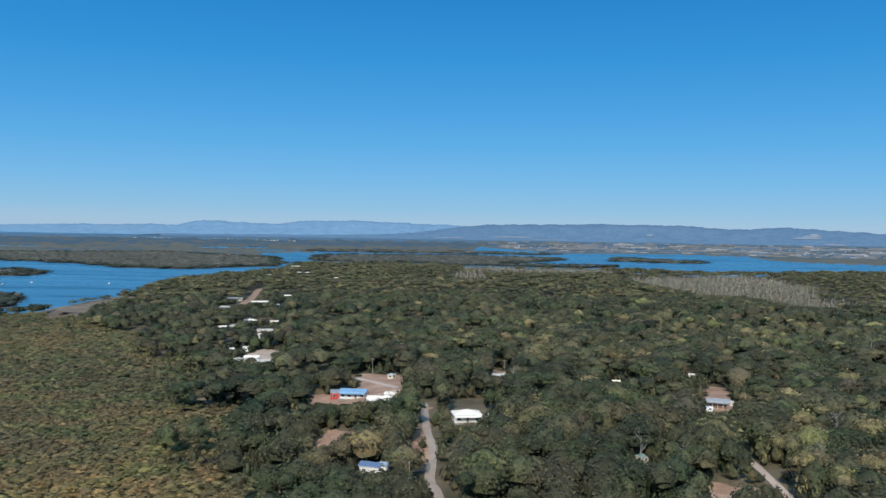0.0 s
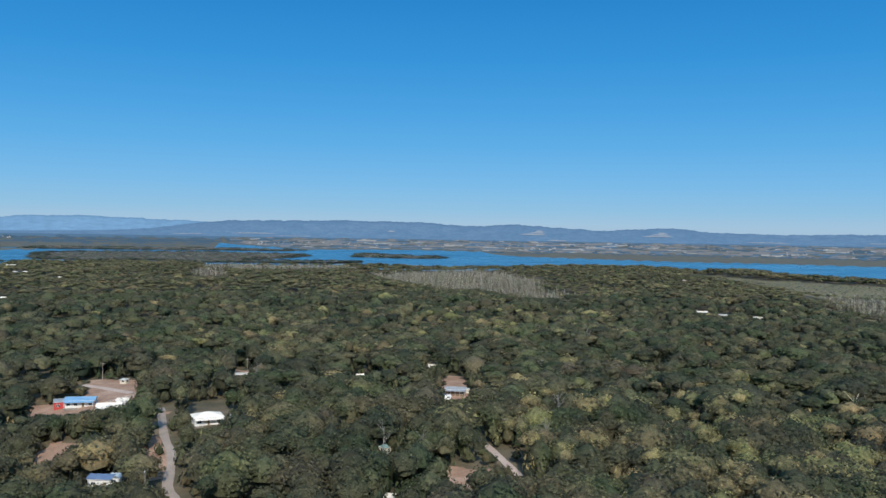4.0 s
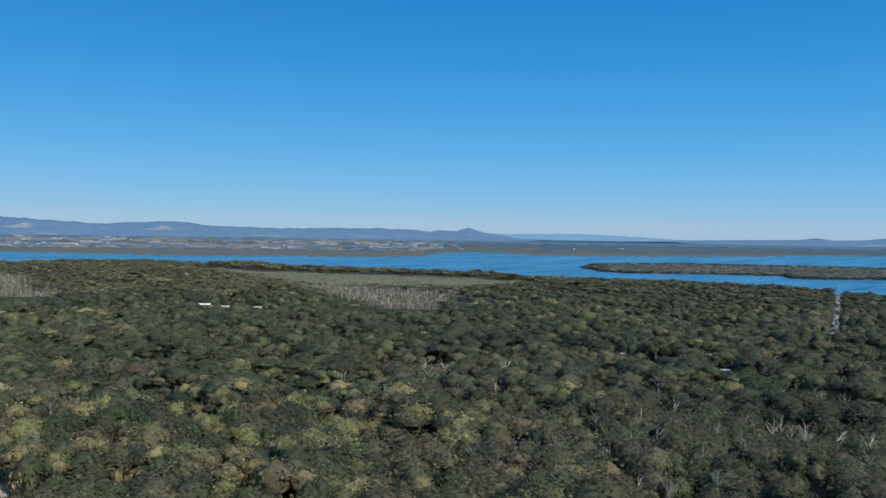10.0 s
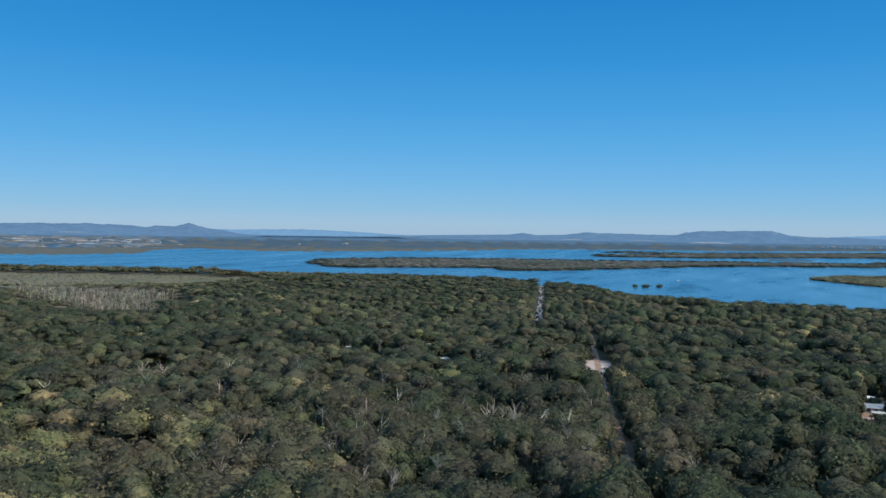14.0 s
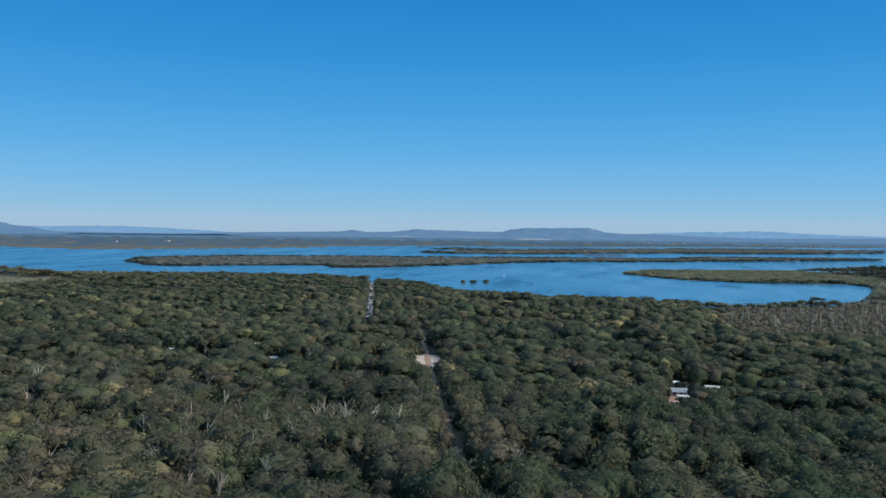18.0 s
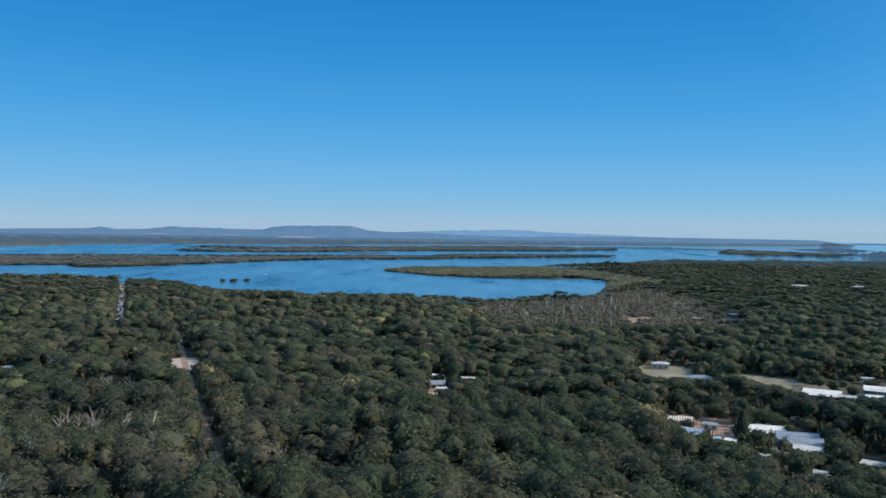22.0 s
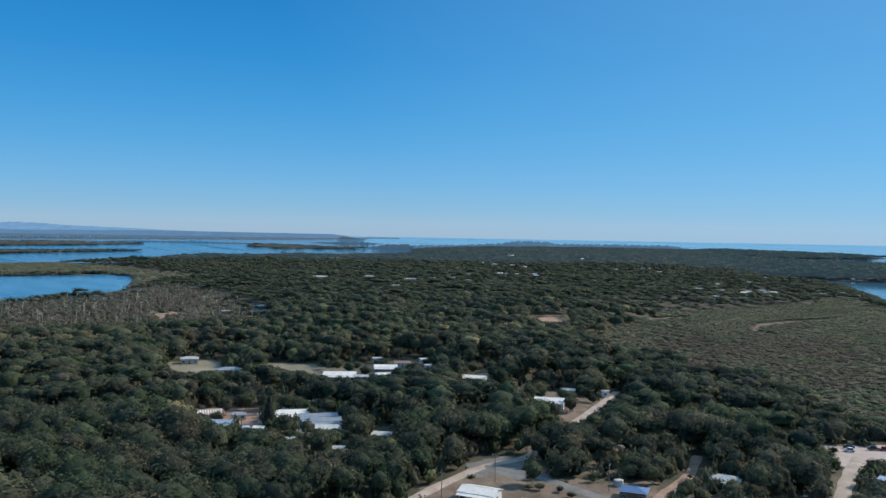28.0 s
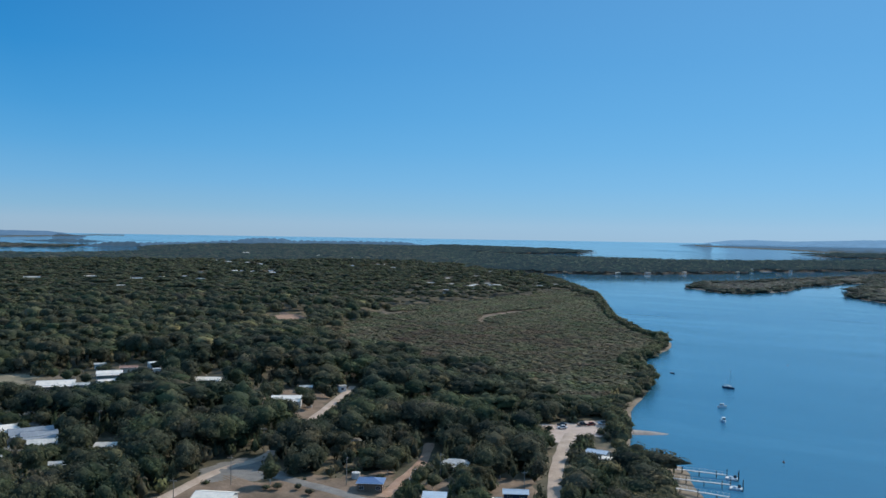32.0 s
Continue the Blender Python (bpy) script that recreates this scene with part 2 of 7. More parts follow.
def painted(name, color, rough=0.5, metal=0.0, spec=0.4, wear=0.12, scale=0.6):
    """Paint or sheet metal: one colour, weathered in patches and streaked."""
    m, n, l, b = material(name, rough, metal, spec)
    pos = place_coord(n)
    low, high = tuple(v * (1 - wear * 1.6) for v in color), tuple(min(1, v * (1 + wear * 0.5)) for v in color)
    base = ramp_node(n, l, noise_node(n, l, scale, 5, 0.7, pos), [(0.3, low), (0.6, color), (0.8, high)])
    l.new(base, b.inputs["Base Color"])
    bump_node(n, l, b, noise_node(n, l, 6.0, 2, 0.5, pos), 0.1, 0.01)
    return m


ROOF_WHITE = painted("white_roof_sheet", (0.9, 0.81, 0.69), 0.7, spec=0.05)
ROOF_PALE = painted("weathered_pale_roof", (0.6, 0.57, 0.51), 0.65, spec=0.1, wear=0.25)
ROOF_GREY = painted("grey_roof_sheet", (0.33, 0.34, 0.35), 0.5, wear=0.2)
ROOF_STEEL = painted("galvanised_roof", (0.5, 0.52, 0.54), 0.4, 0.4, wear=0.15)
ROOF_DARK = painted("charcoal_roof", (0.12, 0.125, 0.13), 0.5)
ROOF_BLUE = painted("blue_roof_sheet", (0.2, 0.38, 0.56), 0.45)
ROOF_NAVY = painted("dark_blue_roof", (0.13, 0.21, 0.36), 0.45)
ROOF_SKY = painted("pale_blue_roof", (0.5, 0.57, 0.62), 0.45)
ROOF_TEAL = painted("teal_sheet", (0.32, 0.5, 0.5), 0.5)
ROOF_RUST = painted("rusted_roof", (0.36, 0.2, 0.14), 0.7, wear=0.35)
ROOF_PINK = painted("faded_pink_roof", (0.6, 0.36, 0.28), 0.6, wear=0.25)
WALL_WHITE = painted("white_weatherboard", (0.76, 0.75, 0.72), 0.6)
WALL_CREAM = painted("cream_cladding", (0.6, 0.53, 0.42), 0.6)
WALL_BROWN = painted("brown_timber_wall", (0.22, 0.15, 0.1), 0.7, wear=0.2)
WALL_GREY = painted("grey_cladding", (0.3, 0.31, 0.32), 0.6)
WALL_NAVY = painted("dark_blue_cladding", (0.035, 0.055, 0.1), 0.5)
WALL_TEAL = painted("green_grey_cladding", (0.24, 0.32, 0.3), 0.6)
WALL_RED = painted("bright_red_wall", (0.45, 0.05, 0.045), 0.5)
M_FRAME = painted("window_frame_paint", (0.7, 0.7, 0.68), 0.5)
M_TIMBER = mottled("weathered_timber", [(0.3, (0.2, 0.17, 0.14)), (0.7, (0.36, 0.32, 0.27))], 0.8, 8, bump=0.3, depth=0.01)
M_DECK = mottled("bleached_decking", [(0.3, (0.42, 0.42, 0.41)), (0.7, (0.6, 0.6, 0.58))], 0.8, 8, bump=0.2, depth=0.01)
M_PILE = mottled("dark_wet_pile", [(0.3, (0.05, 0.045, 0.04)), (0.7, (0.1, 0.09, 0.08))], 1.5, 8, bump=0.3, depth=0.01)
M_RUBBER = painted("tyre_rubber", (0.03, 0.03, 0.03), 0.8)
M_STEEL = painted("bright_metal", (0.6, 0.6, 0.6), 0.35, 0.8)
M_HULL_WHITE = painted("white_gelcoat", (0.8, 0.8, 0.8), 0.25)
M_HULL_BLUE = painted("dark_blue_hull", (0.04, 0.06, 0.11), 0.3)
M_CAR_WHITE = painted("white_car_paint", (0.75, 0.75, 0.75), 0.25)
M_CAR_DARK = painted("dark_car_paint", (0.05, 0.055, 0.06), 0.25)
M_CAR_RED = painted("dull_red_car_paint", (0.3, 0.06, 0.05), 0.3)
M_CANVAS = painted("cream_canvas", (0.66, 0.6, 0.48), 0.8)
M_GLASS, n_, l_, b_ = material("dark_window_glass", 0.06, 0, 0.6)
b_.inputs["Base Color"].default_value = (0.03, 0.04, 0.05, 1)

# ---- plan of the islands: metres east and north of the point under the camera ----
HOME = [(-435, 835), (-415, 865), (-420, 1000), (-420, 1170), (-455, 1295), (-465, 1450), (-440, 1535), (-415, 1635), (-390, 1750), (-365, 1875),
        (-390, 2110), (-410, 2425), (-310, 2280), (-205, 2150), (-100, 2155), (90, 2050), (295, 2060), (430, 2040), (545, 1960), (800, 2010),
        (985, 2035), (1220, 1865), (1520, 1930), (1355, 1680), (1360, 1470), (1410, 1335), (1435, 1195), (1475, 1080), (1410, 905), (1395, 785),
        (1390, 695), (1415, 550), (1455, 455), (1405, 380), (1440, 350), (1330, 270), (1245, 215), (1145, 160), (1100, 80), (1075, 10),
        (1080, -60), (1075, -130), (1070, -190), (1135, -235), (1170, -315), (1225, -355)]
HOME += [(1520, -455), (1640, -480), (1705, -455), (1700, -355), (1695, -255), (1760, -155), (1970, -50), (2040, -65), (2170, -120), (2205, -260),
         (2280, -475), (2315, -515), (2345, -705), (2560, -800), (2800, -960), (2979, -1119), (2892, -1175), (2721, -1192), (2722, -1381), (2819, -1715), (2926, -1830), (2932, -1963), (3100, -2140),
         (4280, -2915), (5000, -4000), (4900, -5200), (4200, -5700), (3200, -4600), (2575, -3625), (1830, -2770), (1155, -1825), (1025, -1720), (845, -1580)]
HOME += [(665, -1325), (560, -1175), (440, -950), (385, -850), (310, -740), (265, -690), (250, -650), (235, -580), (235, -550), (225, -530),
         (210, -525), (185, -460), (180, -415), (175, -395), (165, -375), (150, -350), (135, -310), (115, -305), (110, -290), (100, -275),
         (80, -225), (0, -180), (-140, -90), (-300, 60), (-420, 250), (-520, 500), (-560, 720)]
MANGROVE_WEST = [(-555, 775), (-415, 795), (-395, 875), (-360, 880), (-265, 680), (-220, 645), (-160, 515), (-95, 385), (-60, 260), (-40, 180), (-200, 60), (-300, 60), (-420, 250), (-560, 600)]
MANGROVE_EAST = [(505, -515), (625, -760), (630, -1030), (660, -1255), (465, -995), (255, -665), (180, -445), (170, -380), (205, -370), (285, -430), (350, -435)]
MANGROVE_SPIT = [(1235, -335), (1520, -435), (1640, -465), (1720, -455), (1712, -255), (1770, -140), (1970, -40), (2050, -50), (2185, -110), (2225, -260), (2300, -480), (1950, -570), (1500, -570)]
MARSH = [(1185, 1835), (1185, 1505), (1245, 1345), (1345, 1120), (1340, 915), (1140, 835), (995, 945), (905, 1045), (965, 1160)]
DEAD = [[(325, 1595), (420, 1695), (630, 1855), (670, 1725), (625, 1405), (515, 1150), (530, 1040), (425, 955), (390, 1140), (335, 1295)],
        [(885, 1020), (885, 960), (895, 845), (905, 745), (770, 645), (660, 575), (640, 635), (745, 800)],
        [(1030, -125), (1065, -240), (1160, -335), (1330, -450), (1150, -445), (930, -395), (760, -330), (730, -325), (735, -250), (735, -165), (820, -115)],
        [(20, 1980), (200, 2000), (380, 1940), (360, 1720), (200, 1640), (60, 1660)], [(10, 1620), (78, 1610), (72, 1430), (18, 1420)]]
ISLETS = {
    "mangrove_islet": [[(-805, 1545), (-760, 1540), (-760, 1605), (-795, 1695), (-855, 1755), (-1015, 1760), (-950, 1560)],
                       [(-475, 915), (-475, 950), (-505, 1030), (-535, 1095), (-640, 1105), (-600, 920)],
                       [(615, 3105), (695, 3010), (815, 2945), (915, 2990), (980, 3215), (895, 3390), (770, 3660), (700, 3530)],
                       [(-660, 4065), (-225, 3995), (205, 4050), (465, 3985), (625, 4340), (200, 4610), (-255, 4565), (-675, 4545)],
                       [(5090, -2215), (4445, -2150), (4465, -2530), (4760, -2890), (5200, -3160), (5670, -2975), (6080, -2940), (6540, -2900)],
                       [(545, -1525), (485, -1425), (415, -1420), (390, -1495), (385, -1665), (395, -1795), (365, -1965), (310, -2075), (380, -2555), (440, -2365), (500, -2050), (555, -1820), (605, -1690)],
                       [(285, -1535), (240, -1415), (200, -1360), (120, -1700), (200, -2135), (320, -1955), (305, -1665)]],
    "mangrove_island": [[(-1600, 2500), (-1085, 2255), (-890, 2120), (-745, 1955), (-580, 1920), (-520, 2045), (-420, 2160), (-455, 2460), (-585, 2955), (-805, 3150), (-1140, 3545), (-1925, 2930)],
                        [(-420, 2705), (-240, 2510), (-110, 2625), (25, 2435), (185, 2415), (345, 2390), (490, 2410), (520, 2555), (445, 2615), (200, 2610), (455, 3160), (465, 3400), (40, 3705), (-340, 3560), (-500, 3350)],
                        [(2165, 1295), (1930, 1115), (1900, 1025), (2000, 925), (2105, 815), (2115, 710), (1995, 640), (2055, 530), (2280, 420), (2565, 275), (2775, 110), (2945, -165), (3200, -475), (3570, -955), (3750, -1150), (3845, -1030), (3725, -440), (3355, -290), (3235, 130), (3040, 530), (2930, 920), (2755, 1275), (2420, 1400)],
                        [(3725, 775), (3780, 400), (3970, 160), (4315, -105), (4555, -395), (4910, -1025), (5605, -1690), (6385, -1925), (6915, -1440), (6285, -545), (5265, 215), (5030, 670), (5255, 915), (4765, 930), (4595, 490), (4090, 855)]],
    "wooded_island": [[(3000, -4000), (2000, -2700), (1200, -1750), (990, -1880), (870, -1945), (790, -2120), (685, -2335), (730, -2605), (625, -2560), (530, -2850), (375, -2985), (400, -4485), (720, -3880), (830, -3400), (1030, -3030), (1095, -2900), (1155, -3030), (1325, -2960), (1665, -3050)],
                      [(3905, -5060), (2955, -4160), (2445, -3980), (2425, -4595), (2450, -5120), (2735, -5350), (3640, -5920), (4905, -6715)],
                      [(1590, -6595), (1375, -6240), (1060, -5540), (565, -5135), (575, -6545), (1285, -6520)]],
}


def smooth(a, lo, hi):
    u = np.clip((a - lo) / (hi - lo), 0, 1)
    return u * u * (3 - 2 * u)


def inside(poly, x, y):
    """Metres inside the outline (minus: outside), for arrays of places."""
    x, y = np.asarray(x, float), np.asarray(y, float)
    best, within = np.full(x.shape, 1e12), np.zeros(x.shape, bool)
    for (ax, ay), (bx, by) in zip(poly, poly[1:] + poly[:1]):
        ex, ey = bx - ax, by - ay
        u = np.clip(((x - ax) * ex + (y - ay) * ey) / (ex * ex + ey * ey), 0, 1)
        best = np.minimum(best, (x - ax - u * ex) ** 2 + (y - ay - u * ey) ** 2)
        if ey:
            within ^= ((ay > y) != (by > y)) & (x < ax + (y - ay) * ex / ey)
    return np.where(within, 1, -1) * np.sqrt(best)


def waves(x, y, size, seed):
    """Soft bumps from about -1 to 1, of that size in metres."""
    r = np.random.RandomState(seed)
    out = 0
    for _ in range(6):
        a, k, ph = r.uniform(0, 6.28), r.uniform(0.6, 1.7) * 6.28 / size, r.uniform(0, 6.28)
        out = out + np.sin((x * np.cos(a) + y * np.sin(a)) * k + ph)
    return out / 3.4


def ground_z(x, y):
    """The home island's ground over the water."""
    x, y = np.asarray(x, float), np.asarray(y, float)
    s = inside(HOME, x, y) + 7 * waves(x, y, 60, 3)
    low = np.zeros(x.shape)
    for zone in (MANGROVE_WEST, MANGROVE_EAST, MANGROVE_SPIT, MARSH, DEAD[0], DEAD[1], DEAD[2]):
        low = np.maximum(low, smooth(inside(zone, x, y), -90, 10))
    hill = smooth(s, 15, 260) * (9.5 + 3.0 * waves(x, y, 420, 5))
    return np.clip(s * 0.06, -3, 0.8) + hill * (1 - low)


def reach(d):
    """How far out a place at d metres is built: the country past two kilometres is drawn in towards the rim of the scene."""
    d = np.asarray(d, float)
    over = np.maximum(d - 1900, 0)
    return np.where(d < 1900, d, 1900 + over * 2900 / (over + 2900))


def drawn(co):
    """Places (n, 3) in true metres to places in the scene; near ones stay as they are."""
    co = np.asarray(co, float).copy()
    d = np.maximum(np.hypot(co[:, 0], co[:, 1]), 1.0)
    k = reach(d) / d
    co[:, :2] *= k[:, None]
    co[:, 2] = EYE - (EYE - co[:, 2]) * k
    return co


def sheet(name, co, faces, mats, index=None, flat=False):
    """One mesh object from arrays of places and of three- or four-cornered faces."""
    me = bpy.data.meshes.new(name)
    faces = np.asarray(faces)
    n, k = faces.shape
    me.vertices.add(len(co))
    me.vertices.foreach_set("co", np.asarray(co, np.float32).ravel())
    me.loops.add(n * k)
    me.loops.foreach_set("vertex_index", faces.astype(np.int32).ravel())
    me.polygons.add(n)
    me.polygons.foreach_set("loop_start", np.arange(0, n * k, k, dtype=np.int32))
    for m in mats:
        me.materials.append(m)
    if index is not None:
        me.polygons.foreach_set("material_index", np.asarray(index, np.int32))
    me.polygons.foreach_set("use_smooth", np.full(n, not flat))
    me.update(calc_edges=True)
    return new(name, me)


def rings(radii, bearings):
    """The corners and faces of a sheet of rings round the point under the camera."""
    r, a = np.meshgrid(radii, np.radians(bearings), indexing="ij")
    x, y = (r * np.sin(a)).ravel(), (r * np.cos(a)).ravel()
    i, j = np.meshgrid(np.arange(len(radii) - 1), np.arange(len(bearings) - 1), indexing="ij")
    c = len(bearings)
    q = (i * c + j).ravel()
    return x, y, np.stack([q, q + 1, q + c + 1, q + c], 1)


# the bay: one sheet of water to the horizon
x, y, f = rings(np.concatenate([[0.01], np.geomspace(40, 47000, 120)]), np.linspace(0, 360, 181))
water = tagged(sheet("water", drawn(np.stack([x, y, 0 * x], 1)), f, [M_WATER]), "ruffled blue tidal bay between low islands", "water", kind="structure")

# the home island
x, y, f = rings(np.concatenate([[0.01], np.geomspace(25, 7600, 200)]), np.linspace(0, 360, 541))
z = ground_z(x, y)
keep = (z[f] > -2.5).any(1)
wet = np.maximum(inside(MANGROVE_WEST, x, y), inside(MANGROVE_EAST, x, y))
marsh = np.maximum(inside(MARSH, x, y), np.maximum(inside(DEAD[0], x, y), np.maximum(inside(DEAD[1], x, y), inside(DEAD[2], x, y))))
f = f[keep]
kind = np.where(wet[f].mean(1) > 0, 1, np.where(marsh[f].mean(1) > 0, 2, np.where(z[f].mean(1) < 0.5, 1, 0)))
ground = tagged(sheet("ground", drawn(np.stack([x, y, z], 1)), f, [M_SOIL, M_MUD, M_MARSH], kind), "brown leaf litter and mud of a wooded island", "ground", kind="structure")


def islet_ground(x, y, poly, top):
    s = inside(poly, x, y) + 12 * waves(x, y, 140, 9)
    return np.clip(s * 0.05, -2, 0.7) + top * smooth(s, 30, 220)


# mainland plain and hills, far off: bearings, and degrees under or over the eye's level
SHORE = [(-60, -1.5), (-27.5, -1.6), (-21.0, -1.95), (-17.8, -2.15), (-14.3, -2.0), (-12.6, -1.7), (-11.9, -1.3), (-9.2, -1.23), (1.8, -1.2), (2.4, -0.7),
         (4.4, -0.84), (8.2, -1.08), (11.9, -1.02), (15.5, -0.98), (19.6, -1.03), (21.0, -1.25), (22.9, -1.34), (27.5, -1.39), (33.3, -1.46), (44.4, -1.44),
         (48.6, -1.36), (49.3, -1.15), (52.0, -1.04), (56.4, -1.17), (63.5, -1.12), (71.1, -0.95), (72.2, -0.86), (79.7, -0.79), (87.7, -0.75), (98.4, -0.59),
         (105.0, -0.53), (113.9, -0.42), (119, -0.3), (122, -0.2), (128.4, -0.16), (140, -0.12), (158, -0.1), (161, -0.3), (166.3, -0.45), (171.5, -0.74), (200, -0.7)]
CHANNELS = [(-28.5, -25.4, -1.0, -0.95), (-15.9, -11.5, -1.0, -0.93), (-12.4, -8.4, -1.16, -1.09), (-8.5, 2.6, -1.24, -1.17), (48.5, 52.5, -1.0, -0.965), (20.5, 21.2, -1.12, -1.09), (43.0, 47.5, -0.98, -0.95)]
FAR_RIDGE = [(-62, -0.5), (-60, 0.3), (-27.5, 0.26), (-22.9, 0.42), (-21.7, 0.36), (-19.6, 0.47), (-17.4, 0.44), (-16.5, 0.66), (-15.0, 0.77), (-13.2, 0.66),
             (-10.9, 0.6), (-9.4, 0.84), (-6.2, 0.9), (-3.2, 0.83), (-1.0, 0.74), (1.7, 0.66), (3.6, 0.5), (6.0, 0.1), (9.0, -0.5), (49.0, -0.5),
             (50.5, 0.28), (54.0, 0.2), (56.7, 0.26), (59.6, 0.27), (63.0, 0.12), (67.0, -0.1), (70.0, -0.5), (90.5, -0.5), (92.1, 0.15), (95.0, 0.29),
             (98.4, 0.39), (100.4, 0.42), (102.4, 0.3), (107.0, 0.15), (111.0, 0.02), (114.0, -0.5), (154.0, -0.5), (157.0, -0.22), (159.5, -0.16), (161.0, -0.1), (162.6, 0.1), (164.0, 0.15), (166.3, 0.09), (171.5, 0.26), (190, 0.3), (215, 0.2), (220, -0.5), (300, -0.5)]
RIDGE = [(-62, -0.5), (-22.0, -0.45), (-18.0, 0.02), (-10.0, 0.12), (-4.0, 0.3), (0.5, 0.5), (1.7, 0.66), (2.9, 0.77), (10.4, 0.9), (15.4, 0.87), (16.8, 0.78), (19.3, 0.65), (21.9, 0.82), (23.9, 0.7),
         (27.4, 0.47), (29.9, 0.6), (31.3, 0.68), (33.1, 0.65), (34.6, 0.45), (38.9, 0.37), (40.5, 0.4), (44.8, 0.47), (47.4, 0.42), (48.9, 0.28),
         (49.5, 0.42), (50.6, 0.36), (51.5, 0.58), (52.7, 0.25), (54.9, 0.0), (58.0, -0.08), (61.7, -0.1), (66.6, -0.01), (72.5, 0.11), (73.5, 0.23), (74.4, 0.09)]
RIDGE += [(76.3, 0.15), (77.6, 0.31), (79.5, 0.26), (83.5, 0.2), (84.1, 0.4), (85.4, 0.49), (89.2, 0.54), (90.3, 0.25), (91.4, 0.18), (98.4, 0.12),
          (109.5, 0.06), (119.0, 0.02), (123.5, -0.45), (144.0, -0.45), (190, -0.45), (200, 0.2), (240, 0.2), (299, 0.3)]


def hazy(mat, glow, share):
    """Paint the air's blue haze into the far backdrop: weaker colours, bluish emission."""
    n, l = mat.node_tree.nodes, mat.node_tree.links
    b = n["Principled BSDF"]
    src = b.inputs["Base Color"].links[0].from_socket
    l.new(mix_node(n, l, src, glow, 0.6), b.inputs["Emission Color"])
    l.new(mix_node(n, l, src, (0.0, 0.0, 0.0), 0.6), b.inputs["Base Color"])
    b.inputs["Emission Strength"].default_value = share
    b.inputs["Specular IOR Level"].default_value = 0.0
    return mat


# these base colours are already blued for haze, before the emission is added
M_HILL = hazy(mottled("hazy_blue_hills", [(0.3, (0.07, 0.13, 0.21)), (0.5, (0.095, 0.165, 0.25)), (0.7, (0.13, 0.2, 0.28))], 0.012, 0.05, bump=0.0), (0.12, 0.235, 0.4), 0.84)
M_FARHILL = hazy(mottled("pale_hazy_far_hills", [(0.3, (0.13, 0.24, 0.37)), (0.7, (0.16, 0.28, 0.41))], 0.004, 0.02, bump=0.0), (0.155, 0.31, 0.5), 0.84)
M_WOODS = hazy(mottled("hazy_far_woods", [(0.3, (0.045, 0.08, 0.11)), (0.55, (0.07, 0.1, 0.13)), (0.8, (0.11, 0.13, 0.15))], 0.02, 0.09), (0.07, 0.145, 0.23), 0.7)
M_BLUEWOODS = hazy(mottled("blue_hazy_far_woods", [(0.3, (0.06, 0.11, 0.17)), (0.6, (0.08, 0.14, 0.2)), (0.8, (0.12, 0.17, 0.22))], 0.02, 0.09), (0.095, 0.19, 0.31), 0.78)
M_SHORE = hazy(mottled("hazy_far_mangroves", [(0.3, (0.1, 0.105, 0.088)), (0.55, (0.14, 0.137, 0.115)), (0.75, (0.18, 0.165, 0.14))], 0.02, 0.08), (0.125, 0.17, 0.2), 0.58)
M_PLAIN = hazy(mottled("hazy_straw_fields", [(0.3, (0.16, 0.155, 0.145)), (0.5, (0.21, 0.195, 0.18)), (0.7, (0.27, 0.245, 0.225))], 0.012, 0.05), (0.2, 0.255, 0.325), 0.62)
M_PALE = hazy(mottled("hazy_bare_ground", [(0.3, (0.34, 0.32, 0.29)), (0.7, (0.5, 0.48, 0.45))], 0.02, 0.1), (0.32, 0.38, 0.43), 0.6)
# the farthest leaves get haze painted in too: dimmed base, blue emission
hazy(M_HAZYLEAF, (0.05, 0.12, 0.21), 0.72)
az = np.linspace(-60, 200, 1601)
shore = np.interp(az, [p[0] for p in SHORE], [p[1] for p in SHORE])
shore = shore + np.clip(-0.03 * shore, 0, 0.05) * waves(az * 100, 0 * az, 130, 8)
rim = np.where(shore < -0.3, -0.235, shore / 1.25)
rows, co, faces = 48, [], []
for i in range(rows):
    e = shore + (rim - shore) * i / (rows - 1)
    d = (EYE - 1.5) / np.tan(np.radians(-e))
    co.append(np.stack([d * np.sin(np.radians(az)), d * np.cos(np.radians(az)), np.full(len(az), 1.5 if i else -1.0)], 1))
c = len(az)
for i in range(rows - 1):
    q = i * c + np.arange(c - 1)
    faces.append(np.stack([q, q + 1, q + c + 1, q + c], 1))
row, b_mid = np.repeat(np.arange(rows - 1), c - 1) + 0.5, np.tile(0.5 * (az[:-1] + az[1:]), rows - 1)
s_mid, r_mid = np.interp(b_mid, az, shore), np.interp(b_mid, az, rim)
e_mid = s_mid + (r_mid - s_mid) * row / (rows - 1)
broad, fine = waves(b_mid * 40, e_mid * 900, 60, 14), waves(b_mid * 40, e_mid * 1400, 24, 15)
deal = np.random.RandomState(31)
lot_row = np.floor(e_mid / 0.045 + 0.5 * broad).astype(int) % 60
wide, shift, lots = deal.uniform(0.35, 1.5, 60), deal.uniform(0, 9, 60), deal.uniform(size=(60, 900))
lot = lots[lot_row, np.floor((b_mid + 70) / wide[lot_row] + shift[lot_row]).astype(int) % 900]
